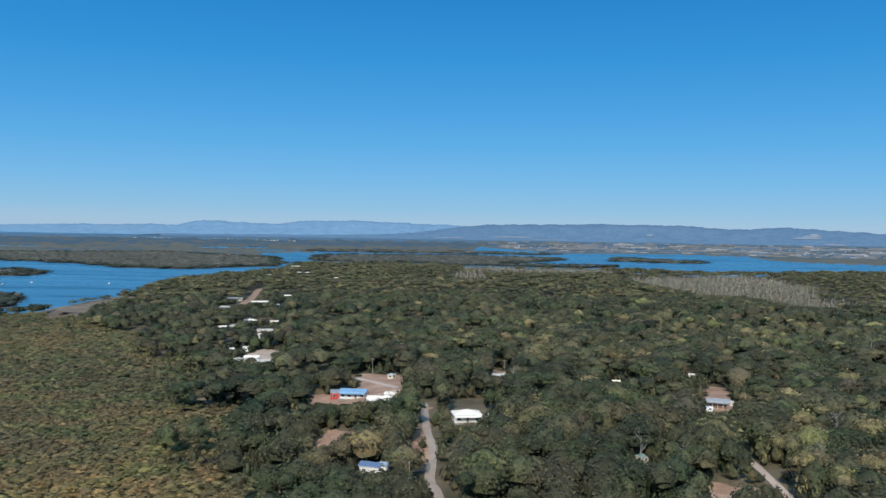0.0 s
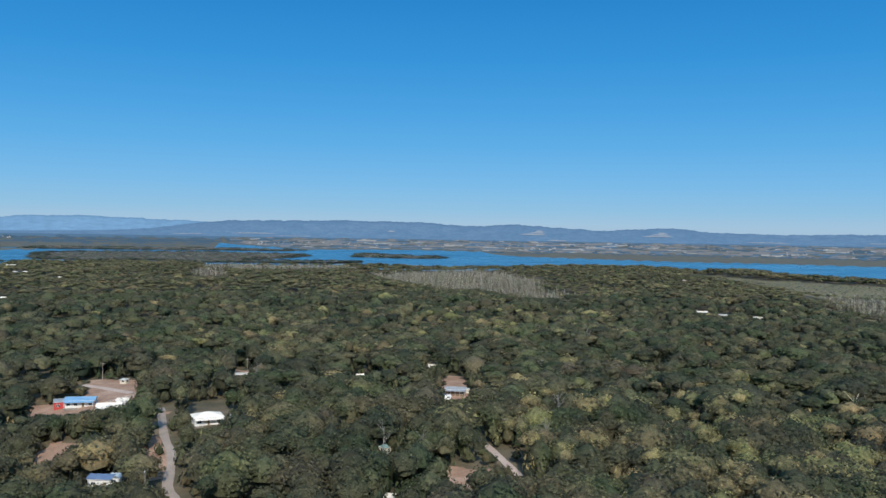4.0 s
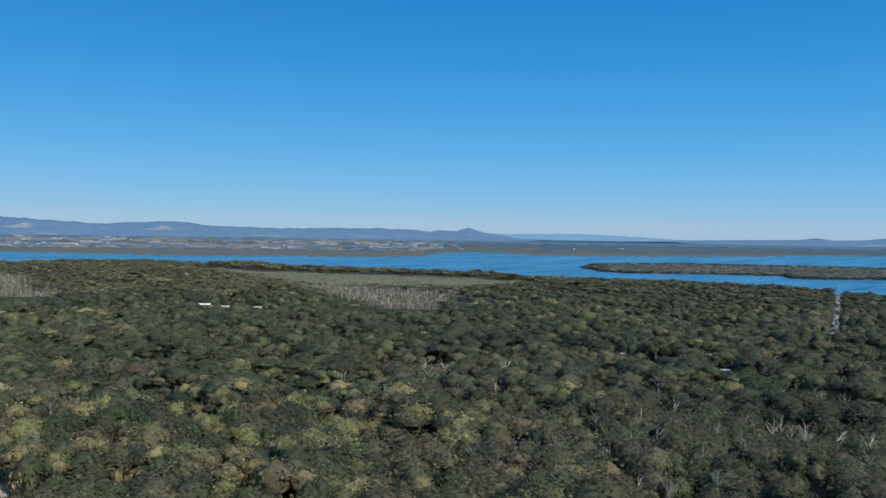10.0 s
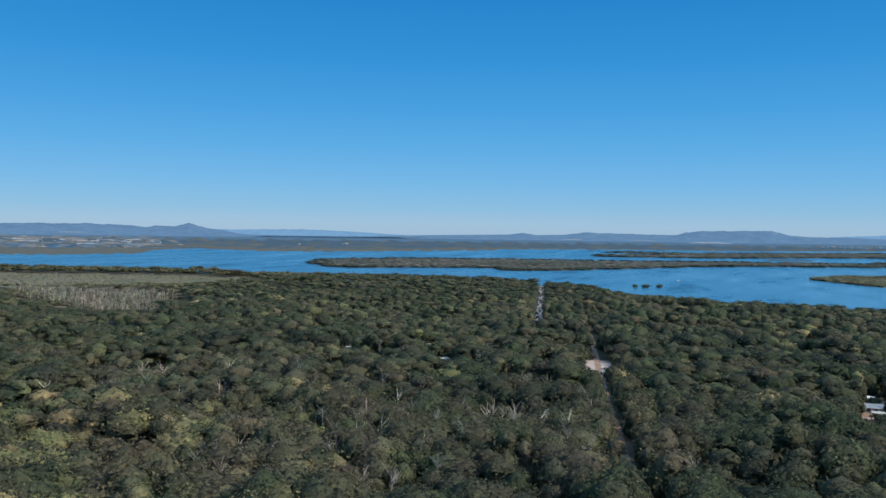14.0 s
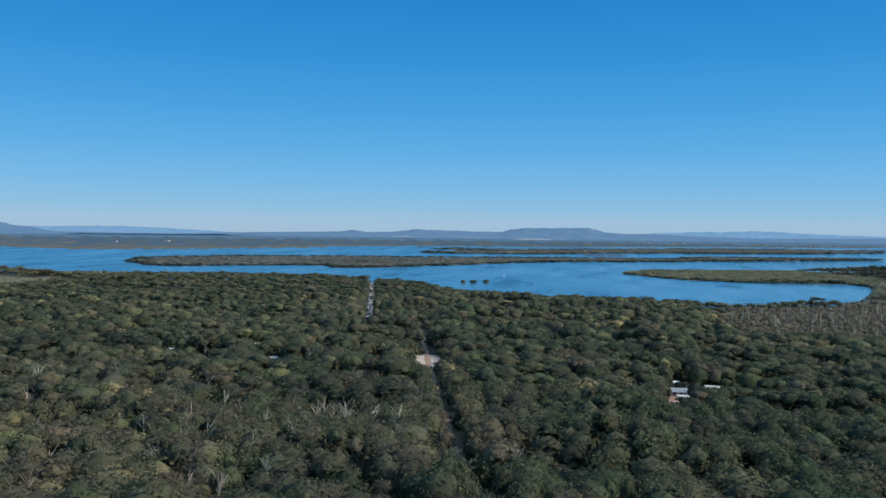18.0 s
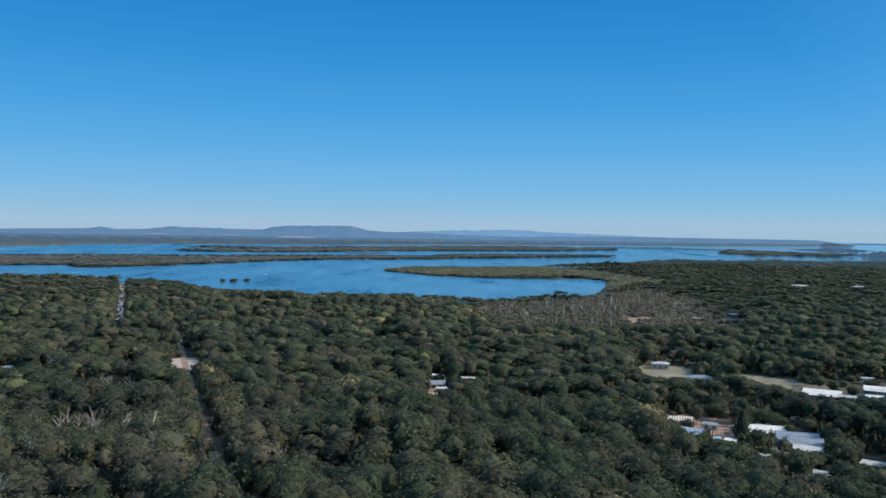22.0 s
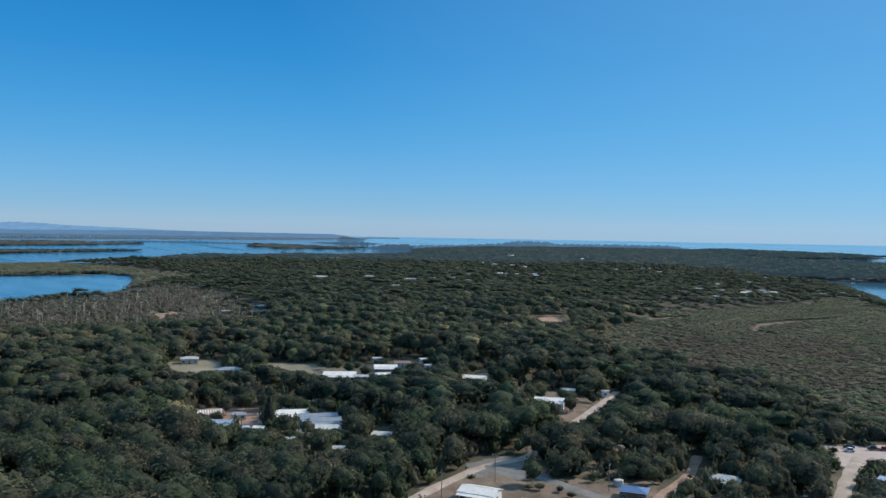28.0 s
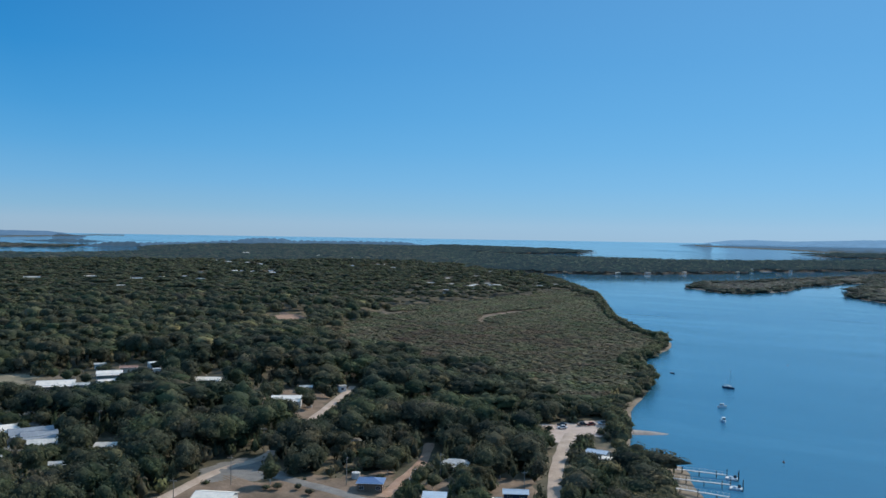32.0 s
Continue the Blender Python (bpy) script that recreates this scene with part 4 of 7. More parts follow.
def house(x, y, turn, w, l, h, roof, roof_mat, wall_mat):
    """A cottage or shed with its long side w across, l deep, walls h high. Its front looks along its own -y."""
    shed = w < 5.2 or roof == "skillion"
    w, l = max(w, 3.0), max(l, 2.6, (0.62 if 250 < math.hypot(x, y) < 600 and y < -100 else 0.45) * w)
    d = math.hypot(x, y)
    kind = "shed" if shed else "house"
    label = "%s %s with %s walls among gum trees" % ({"gable": "gabled", "hip": "hip-roofed", "skillion": "low"}[roof], kind, WORDS[wall_mat])
    label = ("%s-roofed " % WORDS[roof_mat]) + label
    e = stand(kind, x, y, turn, label, kind, group="island houses")
    SIGHT.append((x, y, land(x, y) + h * (0.4 if d < 300 else 1.0), w * 0.42))
    body = bmesh.new()
    box(body, (-w / 2, -l / 2, -1.2), (w / 2, l / 2, h))
    eave = 0.5 if not shed else 0.25
    rise = (l / 2 + eave) * (0.25 if roof == "gable" else 0.28)
    part("wall", body, wall_mat, e)
    W, L, t = w / 2 + eave, l / 2 + eave, 0.1
    lap = h - 0.06 + t
    if roof == "gable":
        for s in (-1, 1):
            bm = bmesh.new()
            slab(bm, [(-W, s * L, lap), (W, s * L, lap), (W, 0, lap + rise), (-W, 0, lap + rise)], t)
            pitch = part("roof", bm, roof_mat, e, WORDS[roof_mat] + " roof sheets")
            if d < 480:
                n = int(w / 0.9)
                for k in range(1, n):
                    rx = -W + 2 * W * k / n
                    bm = bmesh.new()
                    half = 0.3 if roof_mat is ROOF_RUST else 0.05
                    slab(bm, [(rx - half, s * L, lap + 0.05), (rx + half, s * L, lap + 0.05), (rx + half, 0, lap + rise + 0.05), (rx - half, 0, lap + rise + 0.05)], 0.08)
                    part("roof_rib", bm, ROOF_WHITE if roof_mat is ROOF_RUST else roof_mat, pitch)
        for s in (-1, 1):
            bm = bmesh.new()
            v = [bm.verts.new(p) for p in ((s * w / 2 - s * 0.02, -l / 2, h), (s * w / 2 - s * 0.02, l / 2, h), (s * w / 2 - s * 0.02, 0, h + rise * l / (2 * L)))]
            u = [bm.verts.new(p.co - Vector((s * 0.12, 0, 0))) for p in v]
            bm.faces.new(v), bm.faces.new(u[::-1])
            for k in range(3):
                bm.faces.new((v[(k + 1) % 3], v[k], u[k], u[(k + 1) % 3]))
            part("gable_end", bm, wall_mat, e)
        bm = bmesh.new()
        tube(bm, (-W - 0.02, 0, lap + rise), (W + 0.02, 0, lap + rise), 0.1, 0.1, 6)
        part("ridge_cap", bm, roof_mat, e)
    elif roof == "hip":
        r = max(w / 2 - l / 2, 0.3)
        top = lap + rise * 1.05
        planes = [[(-W, -L, lap), (W, -L, lap), (r, 0, top), (-r, 0, top)], [(W, L, lap), (-W, L, lap), (-r, 0, top), (r, 0, top)],
                  [(W, -L, lap), (W, L, lap), (r, 0, top)], [(-W, L, lap), (-W, -L, lap), (-r, 0, top)]]
        for q in planes:
            bm = bmesh.new()
            slab(bm, q, t)
            part("roof", bm, roof_mat, e, WORDS[roof_mat] + " roof sheets")
        bm = bmesh.new()
        tube(bm, (-r, 0, top), (r, 0, top), 0.1, 0.1, 6)
        part("ridge_cap", bm, roof_mat, e)
    else:
        bm = bmesh.new()
        slab(bm, [(-W, -L, lap), (W, -L, lap), (W, L, lap + rise * 0.7), (-W, L, lap + rise * 0.7)], t)
        part("roof", bm, roof_mat, e, WORDS[roof_mat] + " roof sheet")
        boxed("upper_wall", (-w / 2, l / 2 - 0.12, h), (w / 2, l / 2, h + rise * 0.55), wall_mat, e)
    if d < 1200:
        for s in (-1, 1):
            bm = bmesh.new()
            tube(bm, (-W, s * (L + 0.04), lap - 0.08), (W, s * (L + 0.04), lap - 0.08), 0.07, 0.07, 6)
            if roof != "skillion" or s < 0:
                part("gutter", bm, M_FRAME, e)
            else:
                bm.free()
        n = max(1, int(w / 2.6))
        storeys = 2 if h > 4 else 1
        for st in range(storeys):
            sill = 0.95 + st * 2.5
            for k in range(n):
                cx = -w / 2 + w * (k + 0.5) / n
                if st == 0 and k == n // 2 and not shed:
                    door = boxed("door", (cx - 0.45, -l / 2 - 0.04, 0.05), (cx + 0.45, -l / 2, 2.05), WALL_BROWN, e, "brown door")
                    boxed("door_handle", (cx + 0.3, -l / 2 - 0.09, 0.98), (cx + 0.38, -l / 2 - 0.04, 1.06), M_STEEL, door)
                else:
                    window_unit(e, cx, -l / 2, sill, min(1.5, w / n * 0.6), 1.1, -1, "y")
            for s in (-1, 1):
                window_unit(e, s * w / 2, 0, sill, min(1.4, l * 0.4), 1.1, s, "x")
    if w > 8.5 and d < 520 and roof != "skillion":
        # a verandah along the front
        bm = bmesh.new()
        slab(bm, [(-w / 2, -L - 1.9, h - 0.5), (w / 2, -L - 1.9, h - 0.5), (w / 2, -L + 0.1, h - 0.1), (-w / 2, -L + 0.1, h - 0.1)], 0.07)
        ver = part("verandah_roof", bm, roof_mat, e)
        for k in range(5):
            px = -w / 2 + 0.15 + (w - 0.3) * k / 4
            boxed("post", (px - 0.05, -L - 1.8, -0.6), (px + 0.05, -L - 1.7, h - 0.55), M_FRAME, ver)
        boxed("verandah_deck", (-w / 2, -L - 1.9, -0.5), (w / 2, -l / 2 - 0.01, 0.0), M_TIMBER, e, "timber deck")
    return e


house(10, 326, 8, 10.2, 7.7, 3.0, "hip", ROOF_WHITE, WALL_WHITE)
house(-40, 391, -6, 11.7, 6.4, 3.2, "gable", ROOF_BLUE, WALL_WHITE)
house(-48, 396, 7, 6.5, 5.2, 3.0, "skillion", ROOF_GREY, WALL_RED)
house(-27, 370, -6, 9.1, 5.4, 2.6, "gable", ROOF_WHITE, WALL_WHITE)
house(-22, 373, -12, 4.6, 4.6, 3.2, "gable", ROOF_WHITE, WALL_WHITE)
house(-22, 276, -20, 6.9, 5.1, 3.0, "gable", ROOF_NAVY, WALL_WHITE)
house(-18, 275, -21, 4.2, 3.8, 2.6, "skillion", ROOF_SKY, WALL_WHITE)
house(-114, 511, 5, 8.4, 5.9, 5.4, "gable", ROOF_WHITE, WALL_WHITE)
house(-106, 507, 4, 9.7, 5.8, 3.0, "gable", ROOF_PALE, WALL_WHITE)
house(-157, 697, 13, 9.5, 7.6, 3.0, "hip", ROOF_WHITE, WALL_WHITE)
house(-173, 671, 34, 6.0, 4.8, 3.0, "gable", ROOF_WHITE, WALL_WHITE)
house(-165, 672, 14, 5.5, 4.4, 3.0, "hip", ROOF_PALE, WALL_CREAM)
house(-136, 691, 1, 6.1, 4.3, 3.0, "gable", ROOF_WHITE, WALL_WHITE)
house(-132, 636, 4, 11.3, 4.5, 3.0, "gable", ROOF_PALE, WALL_CREAM)
house(-131, 614, 12, 2.9, 3.5, 3.0, "gable", ROOF_WHITE, WALL_WHITE)
house(-196, 913, 17, 17.4, 7.0, 3.0, "gable", ROOF_WHITE, WALL_WHITE)
house(-238, 974, 14, 17.4, 6.1, 3.0, "gable", ROOF_GREY, WALL_CREAM)
house(-216, 841, 19, 13.9, 6.9, 3.0, "hip", ROOF_PALE, WALL_WHITE)
house(-165, 855, 11, 5.8, 4.6, 3.0, "hip", ROOF_WHITE, WALL_WHITE)
house(-184, 1005, 10, 10.9, 6.5, 3.0, "gable", ROOF_WHITE, WALL_WHITE)
house(-323, 1577, 12, 10.7, 8.6, 4.0, "gable", ROOF_PALE, WALL_WHITE)
house(-356, 2063, 10, 19.5, 9.7, 4.0, "gable", ROOF_WHITE, WALL_WHITE)
house(-278, 1646, 10, 10.0, 8.0, 4.0, "hip", ROOF_WHITE, WALL_WHITE)
house(-257, 1618, 9, 9.8, 7.8, 4.0, "hip", ROOF_WHITE, WALL_WHITE)
house(-171, 1368, 7, 7.3, 5.9, 4.0, "hip", ROOF_WHITE, WALL_WHITE)
house(-125, 523, 13, 5.1, 4.0, 3.0, "hip", ROOF_PALE, WALL_CREAM)
house(-130, 564, 13, 3.5, 2.8, 3.0, "gable", ROOF_WHITE, WALL_WHITE)
house(-139, 564, 14, 3.1, 2.5, 3.0, "gable", ROOF_WHITE, WALL_WHITE)
house(-25, 431, -30, 3.2, 2.4, 2.2, "skillion", ROOF_PALE, WALL_CREAM)
house(29, 427, 6, 5.8, 3.5, 3.0, "gable", ROOF_PALE, WALL_BROWN)
house(86, 416, -2, 3.7, 2.6, 2.6, "gable", ROOF_WHITE, WALL_WHITE)
house(121, 369, -22, 8.9, 4.9, 3.2, "gable", ROOF_GREY, WALL_BROWN)
house(132, 444, -17, 4.4, 2.6, 2.6, "skillion", ROOF_WHITE, WALL_WHITE)
house(66, 276, -53, 3.1, 1.9, 2.4, "skillion", ROOF_TEAL, WALL_CREAM)
house(56, 229, -34, 2.3, 1.8, 2.6, "skillion", ROOF_WHITE, WALL_WHITE)
house(491, 724, -34, 10.5, 6.5, 3.0, "gable", ROOF_WHITE, WALL_WHITE)
house(499, 699, -39, 9.5, 5.5, 3.0, "gable", ROOF_PALE, WALL_CREAM)
house(521, 677, -32, 9.0, 5.8, 3.0, "hip", ROOF_PALE, WALL_WHITE)
house(790, 1216, -33, 5.8, 5.8, 5.0, "hip", ROOF_WHITE, WALL_WHITE)
house(446, 178, -63, 5.2, 3.1, 3.0, "gable", ROOF_PALE, WALL_WHITE)
house(511, 214, -62, 3.0, 1.8, 3.0, "gable", ROOF_WHITE, WALL_WHITE)
house(477, 255, -57, 2.9, 2.3, 3.0, "gable", ROOF_PALE, WALL_CREAM)
house(409, -38, -87, 9.4, 3.3, 3.0, "gable", ROOF_GREY, WALL_WHITE)
house(392, -38, -89, 5.9, 2.3, 2.8, "gable", ROOF_PALE, WALL_CREAM)
house(374, -32, -95, 3.6, 2.5, 3.0, "gable", ROOF_PINK, WALL_CREAM)
house(434, -38, -95, 2.9, 1.8, 2.6, "skillion", ROOF_WHITE, WALL_WHITE)
house(425, -54, -102, 6.4, 3.2, 3.0, "gable", ROOF_PALE, WALL_WHITE)
house(431, -72, -104, 4.1, 2.5, 3.0, "gable", ROOF_PALE, WALL_CREAM)
house(492, -178, -110, 9.8, 4.9, 3.2, "hip", ROOF_PALE, WALL_CREAM)
house(445, -184, -117, 13.6, 6.1, 2.8, "hip", ROOF_GREY, WALL_BROWN)
house(337, -130, -108, 11.3, 4.5, 3.2, "gable", ROOF_RUST, WALL_BROWN)
house(316, -128, -122, 9.3, 6.1, 3.0, "gable", ROOF_STEEL, WALL_GREY)
house(322, -160, -112, 13.7, 4.8, 3.2, "gable", ROOF_WHITE, WALL_WHITE)
house(309, -166, -113, 14.5, 7.5, 3.4, "gable", ROOF_GREY, WALL_GREY)
house(303, -166, -115, 11.7, 4.7, 3.2, "gable", ROOF_GREY, WALL_GREY)
house(289, -160, -118, 10.6, 4.0, 3.0, "skillion", ROOF_PALE, WALL_CREAM)
house(270, -172, -136, 7.4, 3.7, 3.2, "skillion", ROOF_PALE, WALL_NAVY)
house(392, -223, -124, 16.4, 4.9, 3.4, "gable", ROOF_WHITE, WALL_GREY)
house(382, -230, -125, 7.2, 3.6, 2.8, "gable", ROOF_PALE, WALL_GREY)
house(388, -249, -125, 11.8, 5.3, 4.6, "gable", ROOF_WHITE, WALL_TEAL)
house(378, -241, -111, 7.8, 4.7, 3.0, "gable", ROOF_WHITE, WALL_GREY)
house(422, -265, -122, 5.4, 3.2, 3.0, "gable", ROOF_PALE, WALL_WHITE)
house(400, -268, -127, 8.4, 3.8, 3.0, "gable", ROOF_RUST, WALL_CREAM)
house(401, -283, -105, 4.0, 2.8, 3.0, "gable", ROOF_WHITE, WALL_WHITE)
house(384, -274, -126, 3.8, 2.3, 3.0, "hip", ROOF_PALE, WALL_WHITE)
house(331, -141, -113, 5.4, 3.2, 2.6, "skillion", ROOF_GREY, WALL_CREAM)
house(303, -137, -124, 4.1, 2.4, 2.6, "skillion", ROOF_WHITE, WALL_WHITE)
house(261, -149, -130, 6.2, 3.1, 2.8, "gable", ROOF_PALE, WALL_WHITE)
house(282, -140, -116, 2.6, 1.8, 2.6, "gable", ROOF_PALE, WALL_WHITE)
house(341, -273, -141, 11.8, 5.3, 3.4, "gable", ROOF_WHITE, WALL_WHITE)
house(282, -270, -138, 12.7, 5.7, 4.2, "gable", ROOF_WHITE, WALL_WHITE)
house(299, -299, -135, 5.7, 2.9, 3.0, "gable", ROOF_PALE, WALL_CREAM)
house(291, -316, -117, 4.1, 2.4, 3.0, "gable", ROOF_PALE, WALL_WHITE)
house(201, -164, -151, 11.1, 7.8, 3.2, "gable", ROOF_WHITE, WALL_WHITE)
house(179, -209, -147, 8.0, 6.4, 3.0, "hip", ROOF_NAVY, WALL_BROWN)
house(172, -247, -155, 9.1, 4.5, 3.0, "hip", ROOF_PALE, WALL_WHITE)
house(218, -245, -118, 4.0, 2.4, 2.6, "skillion", ROOF_PALE, WALL_CREAM)
house(142, -299, -175, 7.7, 3.8, 3.0, "gable", ROOF_SKY, WALL_WHITE)
house(136, -293, -175, 4.0, 2.8, 2.6, "skillion", ROOF_WHITE, WALL_WHITE)
house(152, -207, -148, 7.1, 5.7, 4.2, "skillion", ROOF_SKY, WALL_NAVY)
house(136, -228, -147, 7.3, 4.4, 4.6, "gable", ROOF_SKY, WALL_NAVY)
house(139, -222, -146, 2.5, 2.0, 2.8, "skillion", ROOF_WHITE, WALL_WHITE)
house(1233, -662, -118, 22.0, 9.0, 4.0, "gable", ROOF_WHITE, WALL_WHITE)
house(1225, -751, -122, 17.2, 6.9, 4.0, "gable", ROOF_WHITE, WALL_WHITE)
house(1121, -763, -124, 18.0, 9.0, 4.0, "gable", ROOF_WHITE, WALL_WHITE)
house(1002, -658, -123, 11.2, 5.6, 4.0, "gable", ROOF_PALE, WALL_WHITE)
house(853, -387, -114, 10.0, 5.0, 4.0, "hip", ROOF_PALE, WALL_WHITE)
house(811, -365, -114, 15.4, 6.2, 3.0, "gable", ROOF_RUST, WALL_CREAM)
house(843, -343, -112, 8.5, 4.2, 3.0, "gable", ROOF_PALE, WALL_CREAM)
house(808, -1080, -143, 12.6, 6.3, 4.0, "gable", ROOF_PALE, WALL_WHITE)
house(1760, -1471, -130, 18.3, 12.8, 5.0, "hip", ROOF_PALE, WALL_WHITE)
house(1847, -1504, -129, 12.7, 8.9, 5.0, "hip", ROOF_PALE, WALL_WHITE)
house(1575, -1373, -131, 11.1, 7.8, 5.0, "hip", ROOF_WHITE, WALL_WHITE)
house(1498, -1346, -132, 10.7, 7.5, 5.0, "hip", ROOF_WHITE, WALL_WHITE)
house(2587, -2251, -131, 27.3, 10.9, 5.0, "gable", ROOF_WHITE, WALL_WHITE)
house(2165, -2221, -136, 16.5, 11.5, 5.0, "hip", ROOF_WHITE, WALL_WHITE)
house(1876, -2080, -138, 11.2, 7.8, 5.0, "hip", ROOF_WHITE, WALL_WHITE)
house(1516, -2040, -143, 13.5, 9.5, 5.0, "hip", ROOF_PALE, WALL_WHITE)
house(687, -955, -144, 7.8, 5.5, 5.0, "hip", ROOF_PALE, WALL_WHITE)
house(850, -1186, -144, 7.8, 5.4, 5.0, "hip", ROOF_WHITE, WALL_WHITE)
house(889, -1332, -146, 8.5, 6.0, 5.0, "hip", ROOF_PALE, WALL_WHITE)
house(1086, -1687, -147, 10.7, 7.5, 5.0, "hip", ROOF_PALE, WALL_WHITE)
house(1362, -2250, -149, 17.5, 12.2, 5.0, "hip", ROOF_WHITE, WALL_CREAM)
house(714, -1264, -151, 11.6, 5.8, 4.0, "hip", ROOF_WHITE, WALL_WHITE)
# hamlets far down the island
for bearing, dist, count in ((131, 1700, 7), (145.5, 1290, 6), (126, 1480, 4), (139, 2100, 5)):
    pick = random.Random(int(dist))
    for k in range(count):
        b, d = radians(bearing + pick.uniform(-2.2, 2.2)), dist * pick.uniform(0.93, 1.08)
        house(d * math.sin(b), d * math.cos(b), -bearing + pick.uniform(-40, 40), pick.uniform(7, 14), pick.uniform(6, 8), 4.0, pick.choice(("gable", "hip")), pick.choice((ROOF_WHITE, ROOF_PALE, ROOF_STEEL)), pick.choice((WALL_WHITE, WALL_CREAM)))
house(718, -1331, -152, 8.0, 4.8, 4.0, "gable", ROOF_PALE, WALL_WHITE)


# ---- foliage ----
def ico(sub):
    bm = bmesh.new()
    bmesh.ops.create_icosphere(bm, subdivisions=sub, radius=1)
    v = np.array([p.co[:] for p in bm.verts])
    f = np.array([[q.index for q in p.verts] for p in bm.faces])
    bm.free()
    return v, f


ICO1, ICO2 = ico(1), ico(2)
OCT1 = (np.array([(1, 0, 0), (0, 1, 0), (-1, 0, 0), (0, -1, 0), (0, 0, 1), (0, 0, -1)], float),
        np.array([(0, 1, 4), (1, 2, 4), (2, 3, 4), (3, 0, 4), (1, 0, 5), (2, 1, 5), (3, 2, 5), (0, 3, 5)]))


def leaf_clumps(rng, count, leaf, size, off=(0, 0, 0), rough=0.45):
    """Loose three-cornered leaf clumps over the upper skin of an ellipsoid."""
    d = rng.normal(size=(count, 3))
    d[:, 2] = np.where(rng.uniform(size=count) < 0.8, np.abs(d[:, 2]), d[:, 2])
    d /= np.linalg.norm(d, axis=1)[:, None]
    p = d * size * rng.uniform(0.94, 1.09, (count, 1)) + np.array(off)
    nrm = d * np.array([1, 1, 1.2]) + rng.normal(size=(count, 3)) * rough
    nrm /= np.linalg.norm(nrm, axis=1)[:, None]
    u = np.cross(nrm, rng.normal(size=(count, 3)))
    u /= np.linalg.norm(u, axis=1)[:, None]
    w = np.cross(nrm, u)
    s = leaf * rng.uniform(0.55, 1.45, (count, 1))
    return np.stack([p - u * s - w * s * 0.6, p + u * s - w * s * 0.6, p + w * s * 1.1], 1).reshape(-1, 3)


def domed(core):
    """The upper part of a ball: what a crown shows from above."""
    v, f = core
    f = f[v[f].mean(1)[:, 2] > -0.45]
    used = np.unique(f)
    index = np.zeros(len(v), int)
    index[used] = np.arange(len(used))
    return v[used], index[f]


DOME = domed(ICO1)
# a knob with a flat underside
KNOB = (np.maximum(OCT1[0], np.array([-1, -1, -0.35])), OCT1[1])


def crown_template(rng, lobes, leaves, leaf, core=None, ragged=0.14, rough=0.3, puffs=0, puff=(0.16, 0.28)):
    """A crown of unit radius and half-height: a broad dome of leaning lesser domes, all covered with loose leaf clumps and knobbly tufts."""
    V, F, base = [], [], 0
    core_v, core_f = core or DOME
    lobe_v, lobe_f = KNOB
    for k in range(lobes):
        if k == 0:
            off, size, share = np.array([0, 0, -0.05]), np.array([0.84, 0.84, 0.9]) if lobes > 1 else np.array([0.97, 0.97, 0.95]), 0.4 if lobes > 1 else 1.0
        else:
            a = 2.4 * k + rng.uniform(-0.5, 0.5)
            r = rng.uniform(0.36, 0.52)
            ring = rng.uniform(0.36, 0.6)
            off, size, share = np.array([math.cos(a) * ring, math.sin(a) * ring, rng.uniform(-0.1, 0.42) - 0.3 * ring]), np.array([r, r, r * rng.uniform(0.75, 1.0)]), 0.6 / (lobes - 1)
        body_v, body_f = (core_v, core_f) if k == 0 else (lobe_v, lobe_f)
        v = body_v * (1 + ragged * rng.uniform(-1, 1, (len(body_v), 1))) * size * (0.9 if k == 0 else 0.98) + off
        V.append(v), F.append(body_f + base)
        base += len(v)
        n = int(leaves * share)
        if n:
            q = leaf_clumps(rng, n, leaf, size, off, rough)
            F.append(np.arange(n * 3).reshape(-1, 3) + base)
            V.append(q)
            base += len(q)
    ball_v, ball_f = KNOB
    for _ in range(puffs):
        d = rng.normal(size=3)
        d[2] = abs(d[2]) * 0.9 - 0.12
        d /= np.linalg.norm(d)
        a = rng.uniform(0, 6.28)
        turn = np.array([[math.cos(a), -math.sin(a), 0], [math.sin(a), math.cos(a), 0], [0, 0, 1]])
        v = ball_v @ turn * rng.uniform(*puff) * np.array([1.1, 1.1, 0.7]) * (1 + 0.15 * rng.uniform(-1, 1, (len(ball_v), 1))) + d * np.array([0.84, 0.84, 0.86]) * rng.uniform(0.88, 1.02)
        V.append(v), F.append(ball_f + base)
        base += len(v)
    return np.concatenate(V), np.concatenate(F)


def bare_template(rng, twigs):
    """A leafless tree of unit height: a thin stem and slanting twigs, three-sided."""
    V, F, base = [], [], 0

    def stick(p, q, r0, r1):
        nonlocal base
        ang = np.arange(3) * 2.094
        ring = np.stack([np.cos(ang), np.sin(ang), 0 * ang], 1)
        V.append(np.concatenate([p + ring * r0, q + ring * r1]))
        for k in range(3):
            n = (k + 1) % 3
            F.append([[base + k, base + n, base + 3 + n], [base + k, base + 3 + n, base + 3 + k]])
        base += 6
    stick(np.zeros(3), np.array([0.02, 0.0, 1.0]), 0.017, 0.005)
    for _ in range(twigs):
        h, a, n = rng.uniform(0.35, 0.9), rng.uniform(0, 6.28), rng.uniform(0.15, 0.3)
        stick(np.array([0, 0, h]), np.array([math.cos(a) * n, math.sin(a) * n, h + n * 1.1]), 0.012, 0.005)
    return np.concatenate(V), np.array(F).reshape(-1, 3)


def toned(ob, tint, dry):
    for key, value in (("tint", tint), ("dry", dry)):
        at = ob.data.attributes.new(key, "FLOAT", "POINT")
        at.data.foreach_set("value", np.asarray(value, np.float32))


